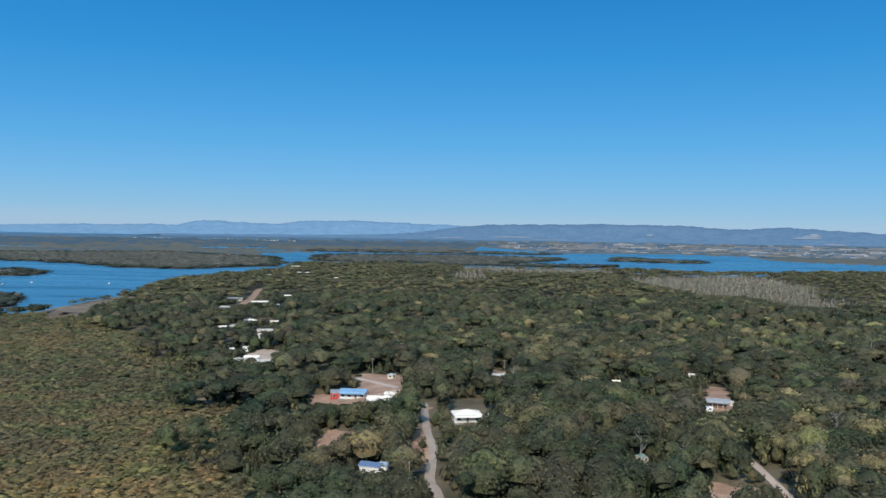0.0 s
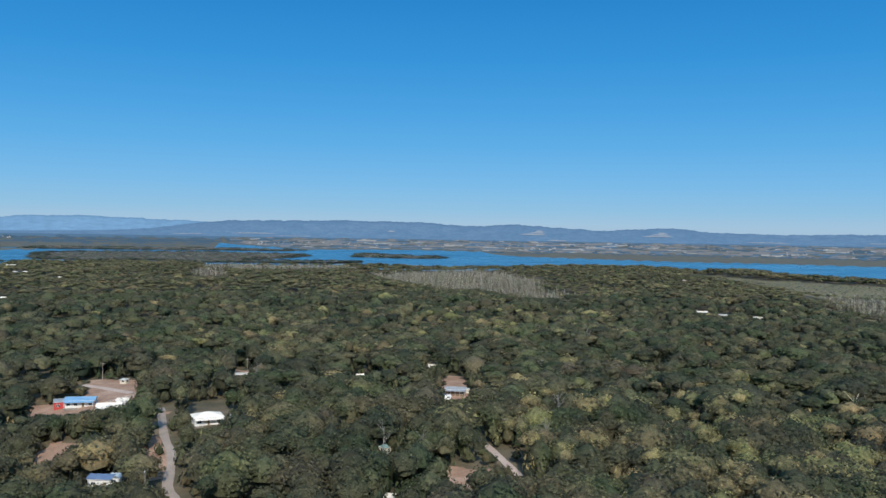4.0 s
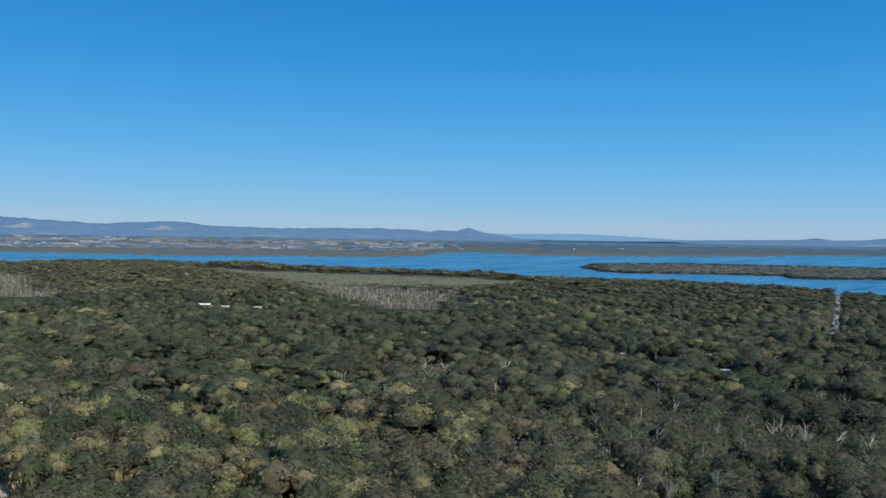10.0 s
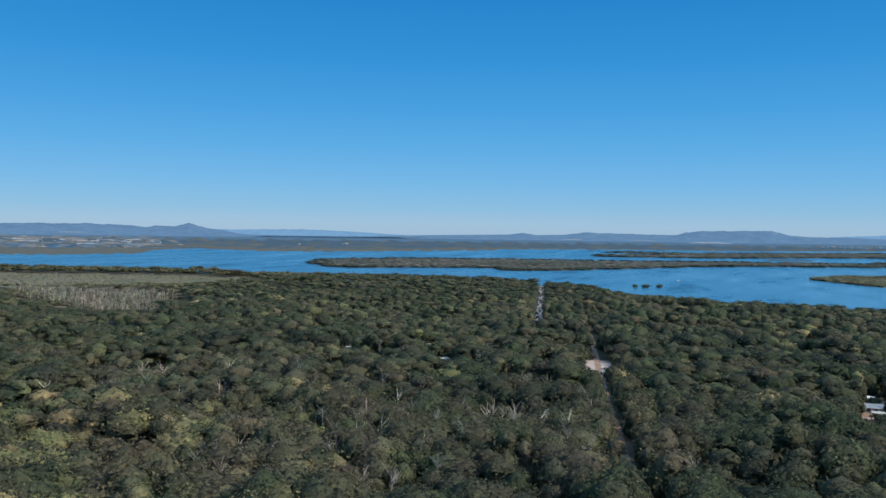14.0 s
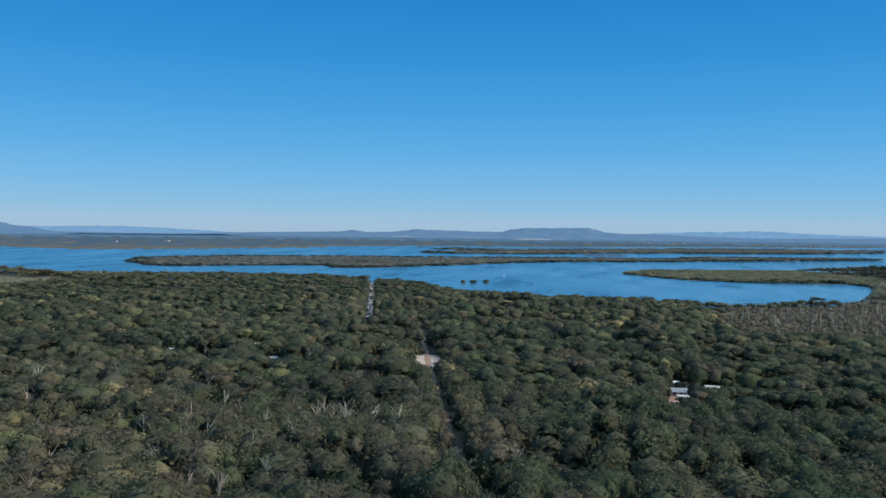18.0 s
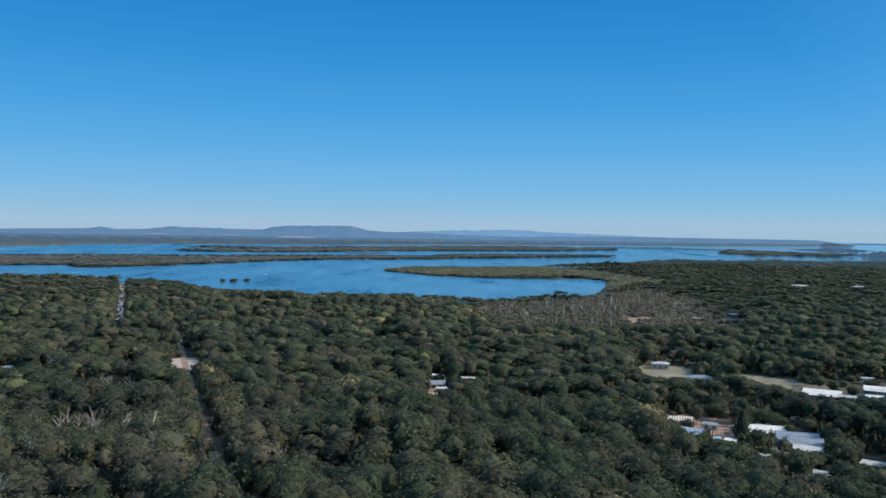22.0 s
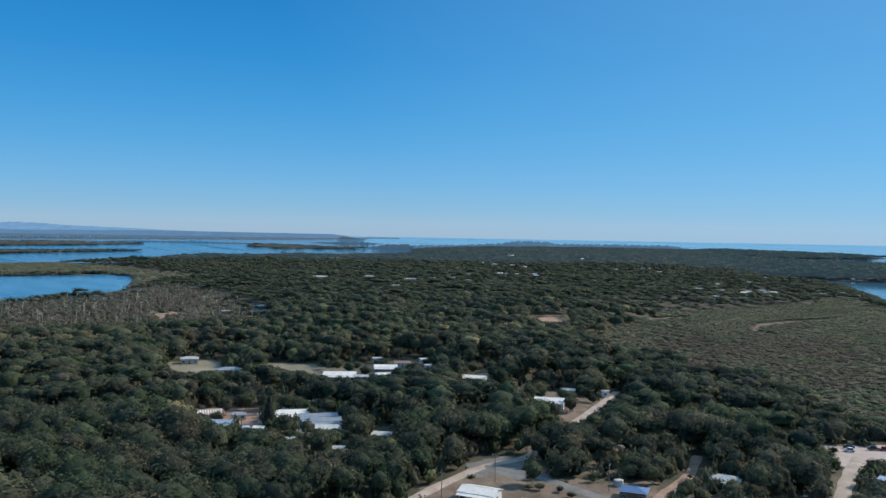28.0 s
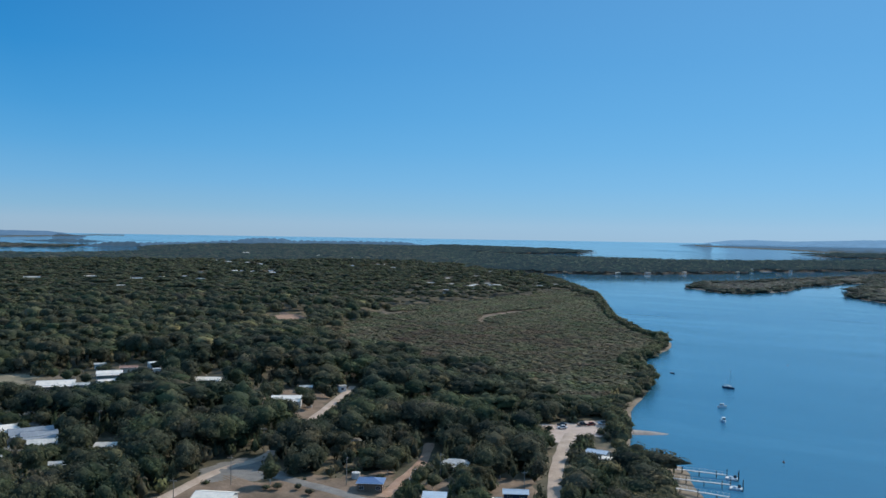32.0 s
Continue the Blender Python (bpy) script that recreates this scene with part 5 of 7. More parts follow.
def strewn(name, templates, co, radius, height, tint, mat, rng, dry=None, flat=False):
    """One mesh of many plants: co their middles (or feet), radius and height their sizes, tint their tone."""
    n = len(co)
    which = rng.randint(0, len(templates), n)
    turn, squash = rng.uniform(0, 6.28, n), rng.uniform(0.82, 1.22, n)
    dry = np.zeros(n) if dry is None else dry
    VV, FF, TT, DD, base = [], [], [], [], 0
    for k, (v, f) in enumerate(templates):
        m = np.where(which == k)[0]
        if not len(m):
            continue
        c, s = np.cos(turn[m])[:, None], np.sin(turn[m])[:, None]
        x, y, z = v[:, 0][None], v[:, 1][None], v[:, 2][None]
        lean = squash[m][:, None]
        p = np.stack([(x * c * lean - y * s / lean) * radius[m][:, None], (x * s * lean + y * c / lean) * radius[m][:, None], z * height[m][:, None]], 2) + co[m][:, None]
        VV.append(p.reshape(-1, 3))
        FF.append((f[None] + (np.arange(len(m)) * len(v))[:, None, None] + base).reshape(-1, 3))
        # the palest trees flower: tone raised on top, lowered further down
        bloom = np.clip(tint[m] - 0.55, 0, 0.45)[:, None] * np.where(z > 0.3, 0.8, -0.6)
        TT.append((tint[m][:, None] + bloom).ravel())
        DD.append(np.repeat(dry[m], len(v)))
        base += len(m) * len(v)
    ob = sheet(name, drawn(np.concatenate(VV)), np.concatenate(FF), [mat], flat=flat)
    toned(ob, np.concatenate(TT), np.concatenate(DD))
    return ob


def scattered(rng, r0, r1, step, a0=-30.0, a1=160.0):
    """Places strewn evenly over a sector of the plan, about step metres apart."""
    g = np.arange(-r1, r1, step)
    X, Y = np.meshgrid(g, g)
    X = X + (np.arange(len(g)) % 2)[:, None] * step * 0.5
    x = (X + rng.uniform(-0.45, 0.45, X.shape) * step).ravel()
    y = (Y + rng.uniform(-0.45, 0.45, X.shape) * step).ravel()
    d, a = np.hypot(x, y), np.degrees(np.arctan2(x, y))
    k = (d >= r0) & (d < r1) & (a > a0) & (a < a1)
    return x[k], y[k]


OPEN_YARDS = ("yard_by_blue_house", "yard_by_white_house", "bare_bank", "yard_of_grey_house", "grass_oval", "car_park", "corner_yard", "pink_clearing", "pasture")
# what stands open to view over the trees: houses, yards and roads
for name, poly in CLEARINGS.items():
    if name in OPEN_YARDS:
        px, py = np.array(poly, float).T
        X, Y = np.meshgrid(np.arange(px.min() + 1, px.max(), 6.0), np.arange(py.min() + 1, py.max(), 6.0))
        x, y = X.ravel(), Y.ravel()
        k = inside(poly, x, y) > 1.0
        SIGHT += [(a, b, land(a, b) + 0.8, 2.5) for a, b in zip(x[k], y[k])]
SHOWN = ("main_road", "gravel_drive", "forest_track", "hill_road", "side_road", "bush_track", "beach_road", "red_road")
SIGHT.append((309, -144, 13.0, 2.5))
ROADS = [len(SIGHT)]
for name in SHOWN:
    width, _, line = TRACKS[name]
    for (ax, ay), (bx, by) in zip(line, line[1:]):
        for u in np.linspace(0, 1, max(2, int(math.hypot(bx - ax, by - ay) / 5))):
            v = ay + (by - ay) * u
            if (name == "forest_track" and not 244 < v < 282) or (name == "hill_road" and -262 < v < -206):
                continue
            SIGHT.append((ax + (bx - ax) * u, ay + (by - ay) * u, land(ax + (bx - ax) * u, ay + (by - ay) * u) + 0.6, width * 0.4))

ROADS.append(len(SIGHT))


def headroom(x, y, rad):
    """How high a tree may stand without hiding what lies open behind it."""
    cap = np.full(len(x), 99.0)
    d = np.hypot(x, y)
    for sx, sy, sz, half in SIGHT:
        sd = math.hypot(sx, sy)
        across = np.abs(x * sy - y * sx) / sd
        along = (x * sx + y * sy) / sd
        k = (along > 0) & (along < sd + 1) & (across < half * along / sd + 0.6 * rad)
        cap[k] = np.minimum(cap[k], EYE - (EYE - sz) * along[k] / sd)
    return cap


# swamps, marsh and far clearings that the forest before them leaves open
for poly, lift in [(MARSH, 3.0), (DEAD[0], 6.0), (DEAD[1], 2.5), (DEAD[2], 2.0), (DEAD[3], 5.0), (DEAD[4], 4.0)] + [(CLEARINGS[k], 1.0) for k in ("pale_patch", "red_patch")]:
    px, py = np.array(poly, float).T
    gap = 60 if np.ptp(px) > 150 else 15
    X, Y = np.meshgrid(np.arange(px.min(), px.max(), gap), np.arange(py.min(), py.max(), gap))
    x, y = X.ravel(), Y.ravel()
    k = inside(poly, x, y) > 0
    SIGHT += [(a, b, land(a, b) + lift, gap * 0.5) for a, b in zip(x[k], y[k])]

# roofs and yards that the sun reaches
SUNLIT = [q for q in SIGHT[:ROADS[0]] + SIGHT[ROADS[1]:] if math.hypot(q[0], q[1]) < 700]


def sunroom(x, y, rad):
    """How high a tree may stand without shading an open yard or roof."""
    cap = np.full(len(x), 99.0)
    sx, sy = math.sin(radians(190)), math.cos(radians(190))
    for px, py, pz, half in SUNLIT:
        along, across = (x - px) * sx + (y - py) * sy, np.abs((x - px) * sy - (y - py) * sx)
        k = (along > 0) & (along < 36) & (across < half + 0.8 * rad)
        cap[k] = np.minimum(cap[k], pz + 1.0 + (along[k] - 0.3 * rad[k]) * 0.66)
    return cap


rng = np.random.RandomState(7)
NEAR = [crown_template(rng, 6, 340, 0.066, DOME, 0.16, 0.5) for _ in range(16)]
CLOSE = [crown_template(rng, 5, 130, 0.08, DOME, 0.2, 0.5) for _ in range(16)]
MID = [crown_template(rng, 2, 46, 0.115, DOME, 0.24, 0.5) for _ in range(20)]
FAR = [crown_template(rng, 1, 8, 0.32, KNOB, 0.2, 0.12) for _ in range(12)]
BUSH = [crown_template(rng, 1, 26, 0.19, KNOB, 0.15, 0.4) for _ in range(8)]
SMALL = [crown_template(rng, 1, 9, 0.28, KNOB, 0.2, 0.25) for _ in range(10)]
WISPS = [bare_template(rng, 16) for _ in range(8)]
BARE = [bare_template(rng, 4) for _ in range(8)]


def zone_of(x, y):
    """0 forest, 1 mangrove, 2 marsh, 3 dead trees"""
    z = np.zeros(len(x), int)
    j = 9 * waves(x, y, 40, 21) + 16 * waves(x, y, 130, 22)
    stray = 13 * np.sin(x * 91.7 + y * 47.3)
    z[np.max([inside(p, x, y) for p in (MANGROVE_WEST, MANGROVE_EAST, MANGROVE_SPIT)], 0) + j + stray * (y > 0) > 0] = 1
    z[inside(MARSH, x, y) + j > 0] = 2
    for zone in DEAD:
        mixed = 0.5 + 0.5 * np.sin(x * 12.9 + y * 78.2)
        z[(inside(zone, x, y) + j > 0) & (mixed > (0.05 if zone is DEAD[2] else 0.6 if zone is DEAD[3] else 0.2) - 0.01 * np.minimum(inside(zone, x, y), 20))] = 3
    return z


def bump_at(x, y, bearing, dist, size):
    return np.exp(-((x - dist * math.sin(radians(bearing))) ** 2 + (y - dist * math.cos(radians(bearing))) ** 2) / (size * size))


def tones(x, y, rng):
    """Each tree's tone, and how dry and grey-brown it is, over the plan."""
    gold = 0.30 * bump_at(x, y, 34, 300, 75) + 0.28 * bump_at(x, y, 41, 310, 90) + 0.2 * bump_at(x, y, 50, 230, 40) + 0.16 * bump_at(x, y, 8, 560, 160) + 0.12 * bump_at(x, y, 20, 700, 200) + 0.1 * bump_at(x, y, -8, 290, 60)
    grey = 0.36 * bump_at(x, y, 62, 280, 75) + 0.4 * bump_at(x, y, 80, 260, 40) + 0.4 * bump_at(x, y, 55, 400, 80) + 0.35 * bump_at(x, y, 48, 260, 60)
    dark = 0.15 * bump_at(x, y, 108, 250, 90) + 0.14 * bump_at(x, y, 143, 330, 110) + 0.1 * bump_at(x, y, 126, 420, 150)
    tint = rng.normal(0.33, 0.13, len(x)) - dark + gold * 1.7 * (rng.uniform(size=len(x)) < 0.4) + 0.1 * waves(x, y, 150, 12) + 0.45 * (rng.uniform(size=len(x)) < 0.025) + 0.24 * bump_at(x, y, 55, 250, 45) + 0.16 * bump_at(x, y, 0, 290, 40)
    dry = np.clip(grey * rng.uniform(0.2, 1.4, len(x)) + rng.uniform(0.3, 0.9, len(x)) * (rng.uniform(size=len(x)) < 0.1), 0, 1)
    return np.clip(tint, 0.02, 1), dry


CHOSEN = []
for r0, r1, step, tpl, size in ((185, 350, 8.0, NEAR, 1.0), (350, 570, 9.0, CLOSE, 1.05), (570, 950, 9.4, MID, 1.08), (950, 2300, 10.8, FAR, 1.15), (2300, 6600, 19.0, FAR, 2.0)):
    x, y = scattered(rng, r0, r1, step)
    s = inside(HOME, x, y)
    k = (s > 1.5) & (rng.uniform(size=len(x)) > 0.04)
    x, y, s = x[k], y[k], s[k]
    k = zone_of(x, y) == 0
    x, y, s = x[k], y[k], s[k]
    free = open_ground(x, y)
    k = free < -2.0
    x, y, s, free = x[k], y[k], s[k], free[k]
    n = len(x)
    g = ground_z(x, y)
    big = rng.uniform(size=n)
    rad = (4.0 + 5.6 * big ** 2.0 + 1.4 * waves(x, y, 45, 2)) * size
    tall = (10.6 + 3.6 * big + rng.uniform(-1.1, 1.1, n) + 3.4 * waves(x, y, 60, 8)) * np.clip(0.5 + s / 110, 0.5, 1)
    if r0 > 900:
        tall = tall - 1.5
    rad, tall = np.clip(rad, 2.6, 9.0 * size), np.clip(tall, 4.0, 19)
    rad = np.minimum(rad, 1.0 - free * 1.1)
    room = np.minimum(headroom(x, y, rad), sunroom(x, y, rad) if r0 < 900 else 99.0) - g
    room = np.maximum(room, 1.8)
    rad = rad * np.clip(np.minimum(room / tall, 1.0) ** 0.7, 0.3, 1)
    tall = np.minimum(tall, room)
    n = len(x)
    hgt = np.minimum(rad * (rng.uniform(0.78, 1.0, n) if r0 < 300 else rng.uniform(0.48, 0.72, n) if r0 < 900 else rng.uniform(0.3, 0.45, n)), tall * 0.48)
    tint, dry = tones(x, y, rng)
    # this ring's leaves are toned paler northward, haze put into their colour
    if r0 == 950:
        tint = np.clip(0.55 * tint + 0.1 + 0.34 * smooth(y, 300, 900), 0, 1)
    if r0 == 185:
        d, a = np.hypot(x, y), np.degrees(np.arctan2(x, y))
        seen = np.where((tall > 7) & (a > -29) & (a < 156) & (d > 190), d, 1e9)
        order = np.argsort(seen)[:290]
        CHOSEN = [(x[i], y[i], g[i], rad[i], tall[i], tint[i], dry[i]) for i in order]
        k = np.ones(n, bool)
        k[order] = False
        x, y, g, rad, tall, hgt, tint, dry = (v[k] for v in (x, y, g, rad, tall, hgt, tint, dry))
    # trees at an edge keep their leaves down to the ground
    edge = (open_ground(x, y) > -13) & (np.hypot(x, y) < 950)
    hgt = np.where(edge, np.minimum(tall * 0.5, rad * 1.05), hgt)
    co = np.stack([x, y, g + tall - hgt * 0.95], 1)
    # the outermost ring wears the leaves with painted haze
    tagged(strewn("forest", tpl, co, rad, hgt, tint, M_HAZYLEAF if r0 == 2300 else M_LEAF, rng, dry), "dense olive-green gum forest canopy", "forest", kind="stuff")

# wattles and saplings that fill the gaps and the edges of clearings
for r0, r1, step in ((185, 400, 6.4), (400, 600, 8.5)):
    x, y = scattered(rng, r0, r1, step)
    k = (inside(HOME, x, y) > 2) & (open_ground(x, y) < -0.6)
    x, y = x[k], y[k]
    k = zone_of(x, y) == 0
    x, y = x[k], y[k]
    rad = rng.uniform(1.5, 3.1, len(x))
    g = ground_z(x, y)
    tall = np.minimum(rng.uniform(4.5, 10.0, len(x)), np.minimum(headroom(x, y, rad), sunroom(x, y, rad)) - g)
    tall = np.maximum(tall, 0.9)
    k = tall > 0.7
    x, y, g, rad, tall = x[k], y[k], g[k], rad[k], tall[k]
    rad = np.minimum(rad, 0.5 + tall * 0.7)
    tint, dry = tones(x, y, rng)
    tagged(strewn("understorey", BUSH, np.stack([x, y, g + tall * 0.3], 1), rad, tall * 0.7, tint, M_LEAF, rng, dry), "bushy wattles and saplings under the gums", "shrubs", kind="stuff")

# scrub that creeps over the edges of the fire trail
line = TRACKS["fire_trail"][2]
u, v = rng.uniform(0, 1, 90), rng.normal(0, 2.6, 90)
(ax, ay), (bx, by) = line[0], line[-1]
run = math.hypot(bx - ax, by - ay)
x, y = ax + (bx - ax) * u - (by - ay) / run * v, ay + (by - ay) * u + (bx - ax) / run * v
rad = rng.uniform(0.7, 1.9, 90)
tagged(strewn("trail_scrub", BUSH, np.stack([x, y, ground_z(x, y) + 0.5], 1), rad, rad * 0.9, rng.uniform(0.15, 0.5, 90), M_LEAF, rng), "low green scrub along a sandy fire trail", "shrubs", kind="stuff")

# mangroves: low, even, close together
for r0, r1, step in ((150, 480, 3.2), (480, 1300, 4.8), (1300, 2450, 11.0)):
    x, y = scattered(rng, r0, r1, step)
    k = (zone_of(x, y) == 1) & (inside(HOME, x, y) > 0) & (open_ground(x, y) < -1)
    x, y = x[k], y[k]
    n = len(x)
    rad = rng.uniform(2.4, 4.2, n) * step / 3.5
    co = np.stack([x, y, ground_z(x, y) + rng.uniform(1.5, 2.2, n) + 0.5 * waves(x, y, 30, 14)], 1)
    # the rise in tint from 350 to 600 m is haze painted into the leaves
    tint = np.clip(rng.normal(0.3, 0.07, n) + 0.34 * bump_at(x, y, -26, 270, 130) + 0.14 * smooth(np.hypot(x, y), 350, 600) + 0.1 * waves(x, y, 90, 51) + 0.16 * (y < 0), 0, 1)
    brown = np.clip(0.6 * bump_at(x, y, 146, 720, 110) + 0.3 * bump_at(x, y, 150, 560, 90) + 0.3 * waves(x, y, 70, 52), 0, 0.9) * (y < 0)
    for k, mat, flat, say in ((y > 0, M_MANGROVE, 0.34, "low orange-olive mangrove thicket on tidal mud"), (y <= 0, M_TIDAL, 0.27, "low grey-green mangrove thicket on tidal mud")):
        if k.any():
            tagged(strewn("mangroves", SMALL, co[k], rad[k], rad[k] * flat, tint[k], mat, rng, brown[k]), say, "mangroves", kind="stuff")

# taller, darker mangroves leaning out over the waterline
x, y = scattered(rng, 150, 1500, 4.2, 90, 165)
s = inside(HOME, x, y)
k = (s > 1.5) & (s < 10) & (y < -170) & (x < 720) & (open_ground(x, y) < -0.5)
x, y = x[k], y[k]
n = len(x)
rad = rng.uniform(2.6, 4.4, n)
tagged(strewn("shore_mangroves", MID, np.stack([x, y, np.maximum(ground_z(x, y), -0.3) + rad * 0.9], 1), rad, rad * 0.85, np.clip(rng.normal(0.1, 0.08, n), 0, 1), M_MANGROVE, rng), "dark mangroves overhanging the waterline", "mangroves", kind="stuff")

x, y = scattered(rng, 1100, 2300, 9.0, 20, 60)
s = inside(HOME, x, y)
k = (s > 0) & (s < 45) & (inside(MARSH, x, y) > -220)
x, y = x[k], y[k]
n = len(x)
rad = rng.uniform(5.0, 7.5, n)
tagged(strewn("shore_mangroves", FAR, np.stack([x, y, ground_z(x, y) + 1.6], 1), rad, rad * 0.42, np.clip(rng.normal(0.3, 0.1, n), 0, 1), M_MANGROVE, rng), "low mangroves along the shore of a marsh", "mangroves", kind="stuff")

x, y = scattered(rng, 900, 1750, 7.0, 60, 118)
s = inside(HOME, x, y)
k = (s > -3) & (s < 16) & (y < 330)
x, y = x[k], y[k]
n = len(x)
rad = rng.uniform(4.0, 6.5, n)
tagged(strewn("shore_mangroves", FAR, np.stack([x, y, np.maximum(ground_z(x, y), 0) + 1.6], 1), rad, rad * 0.45, np.clip(rng.normal(0.25, 0.1, n), 0, 1), M_ISLAND, rng), "grey-green mangroves round a bay", "mangroves", kind="stuff")

# leafless grey shrubs among the dry trees
x, y = scattered(rng, 200, 460, 7.0, 40, 95)
k = (zone_of(x, y) == 0) & (open_ground(x, y) < -3) & (bump_at(x, y, 62, 270, 55) + bump_at(x, y, 75, 330, 45) + bump_at(x, y, 50, 390, 50) > rng.uniform(0.25, 1.6, len(x)))
x, y = x[k], y[k]
n = len(x)
tall = rng.uniform(8, 13.5, n)
tagged(strewn("bare_shrubs", WISPS, np.stack([x, y, ground_z(x, y)], 1), tall * 0.9, tall, rng.uniform(0.2, 0.8, n), M_DEAD, rng, flat=True), "grey leafless branches among dry gum trees", "dead trees", kind="stuff")

# dead paperbarks standing in the swamps, and the scrub under them
x, y = scattered(rng, 500, 2050, 7.2)
k = (zone_of(x, y) == 3) & (open_ground(x, y) < 0)
x, y = x[k], y[k]
n = len(x)
bare = (inside(DEAD[2], x, y) < -30) | (rng.uniform(size=n) < 0.3)
co = np.stack([x, y, ground_z(x, y)], 1)
tall = rng.uniform(6, 12, n)
tagged(strewn("dead_trees", BARE, co[bare], tall[bare], tall[bare], rng.uniform(0.3, 0.9, bare.sum()), M_DEAD, rng, flat=True), "grey leafless paperbark trees in a swamp", "dead trees", kind="stuff")
x, y = x + rng.uniform(-4, 4, n), y + rng.uniform(-4, 4, n)
rad = rng.uniform(3.0, 6.0, n)
tagged(strewn("swamp_scrub", FAR, np.stack([x, y, ground_z(x, y) + 1.0], 1), rad, rad * 0.5, rng.uniform(0.2, 0.8, n), M_SCRUB, rng), "brown swamp scrub among dead trees", "scrub", kind="stuff")

# low tufts on the marsh
x, y = scattered(rng, 900, 2300, 15.0)
k = zone_of(x, y) == 2
x, y = x[k], y[k]
n = len(x)
rad = rng.uniform(1.2, 3.2, n)
tagged(strewn("marsh_shrubs", FAR, np.stack([x, y, ground_z(x, y) + 0.4], 1), rad, rad * 0.45, rng.uniform(0.2, 0.8, n), M_ISLAND, rng), "scattered low shrubs on a salt marsh", "shrubs", kind="stuff")

# mangroves and woods of the other islands
ISLE_HOUSES = [(1010, -1915), (893, -1975), (850, -2060), (800, -2185), (712, -2350), (752, -2620), (640, -2620)]
for k, (a, b) in enumerate(ISLE_HOUSES):
    house(a, b, -150 + 9 * k, 9 + 3 * (k % 3), 7, 4.0, ("hip", "gable")[k % 2], (ROOF_WHITE, ROOF_PALE)[k // 2 % 2], WALL_WHITE)
for name, outlines in ISLETS.items():
    for poly in outlines:
        px, py = np.array(poly, float).T
        d = np.hypot(px, py).min()
        wood = name == "wooded_island"
        step = max(14.0, d / 90)
        g = [np.arange(a.min() - 20, a.max() + 20, step) for a in (px, py)]
        X, Y = np.meshgrid(*g)
        x, y = (X + rng.uniform(-0.4, 0.4, X.shape) * step).ravel(), (Y + rng.uniform(-0.4, 0.4, X.shape) * step).ravel()
        s = inside(poly, x, y) + 12 * waves(x, y, 140, 9)
        k = (s > 2) & np.all([np.hypot(x - a, y - b) > 17 for a, b in ISLE_HOUSES], 0)
        x, y, s = x[k], y[k], s[k]
        n = len(x)
        rad = step * rng.uniform(0.6, 0.95, n)
        edge = np.where(s < 40, 1.9, 0.75)
        hgt = (rng.uniform(6, 10, n) if wood else rng.uniform(1.6, 2.4, n) * edge)
        co = np.stack([x, y, islet_ground(x, y, poly, 8.0 if wood else 0.3) + hgt * (1.1 if wood else 0.6)], 1)
        tint = np.clip(rng.normal(0.2 if wood else 0.45, 0.05, n) - (0 if wood else 0.4) * (s < 36), 0, 1)
        tagged(strewn("island_woods" if wood else "island_mangroves", FAR, co, rad, hgt, tint, M_HAZYLEAF if wood else M_ISLAND, rng),
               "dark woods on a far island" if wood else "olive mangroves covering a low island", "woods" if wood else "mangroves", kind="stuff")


# ---- the nearest trees, one by one ----
def grown_tree(name, rng, tint, dry, label):
    """A gum about 10 m high and 10 m across: a tapered trunk, forking limbs, and a crown of leafy puffs round their ends."""
    e = tagged(new(name), label, "tree", "gum trees of the slope")
    bm = bmesh.new()
    lean = Vector((rng.uniform(-0.5, 0.5), rng.uniform(-0.5, 0.5), 0))
    fork = Vector((0, 0, 4.6)) + lean
    tube(bm, (0, 0, -0.8), fork * 0.5, 0.28, 0.22, 7)
    tube(bm, fork * 0.5, fork, 0.22, 0.17, 7)
    trunk = part("trunk", bm, M_BARK, e, "pale smooth bark")
    for k in range(6):
        a = 6.283 * k / 6 + rng.uniform(-0.3, 0.3)
        end = fork + Vector((math.cos(a) * rng.uniform(1.6, 3.2), math.sin(a) * rng.uniform(1.6, 3.2), rng.uniform(1.6, 3.6)))
        bm = bmesh.new()
        mid = fork.lerp(end, 0.5) + Vector((0, 0, -0.3))
        tube(bm, fork, mid, 0.13, 0.09, 5)
        tube(bm, mid, end, 0.09, 0.03, 5)
        part("limb", bm, M_BARK, trunk)
    v, f = crown_template(rng, 8, 560, 0.056, ICO1, 0.14, 0.45)
    v = v * np.array([5.0, 5.0, 4.4]) + np.array([lean.x, lean.y, 5.9])
    crown = sheet("crown", v, f, [M_LEAF])
    toned(crown, np.full(len(v), tint), np.full(len(v), dry))
    crown.parent = e
    return e


# garden trees between the houses
gx, gy = scattered(rng, 190, 540, 8.5, 60, 158)
free = np.array([max(float(inside(CLEARINGS[k], a, b)) for k in ("village_yards", "hall_lot", "shed_lot", "corner_yard", "long_house_yard", "gum_yard", "two_storey_yard", "navy_house_yard", "shore_yard", "pink_house_yard")) for a, b in zip(gx, gy)])
off_road = np.min([off_line(line, gx, gy) - width / 2 for width, _, line in TRACKS.values()], 0)
off_house = np.min([np.hypot(gx - o.location.x, gy - o.location.y) for o in bpy.data.objects if o.name.split(".")[0] in ("house", "shed")], 0)
k = (free > -2) & (off_road > 2.5) & (off_house > 7.5) & (rng.uniform(size=len(gx)) < 0.62)
gx, gy = gx[k], gy[k]
big = rng.uniform(2.4, 4.6, len(gx))
gz = ground_z(gx, gy)
room = headroom(gx, gy, big * 0.8) - gz
high = np.minimum(big * rng.uniform(1.7, 2.4, len(gx)), room + 0.6)
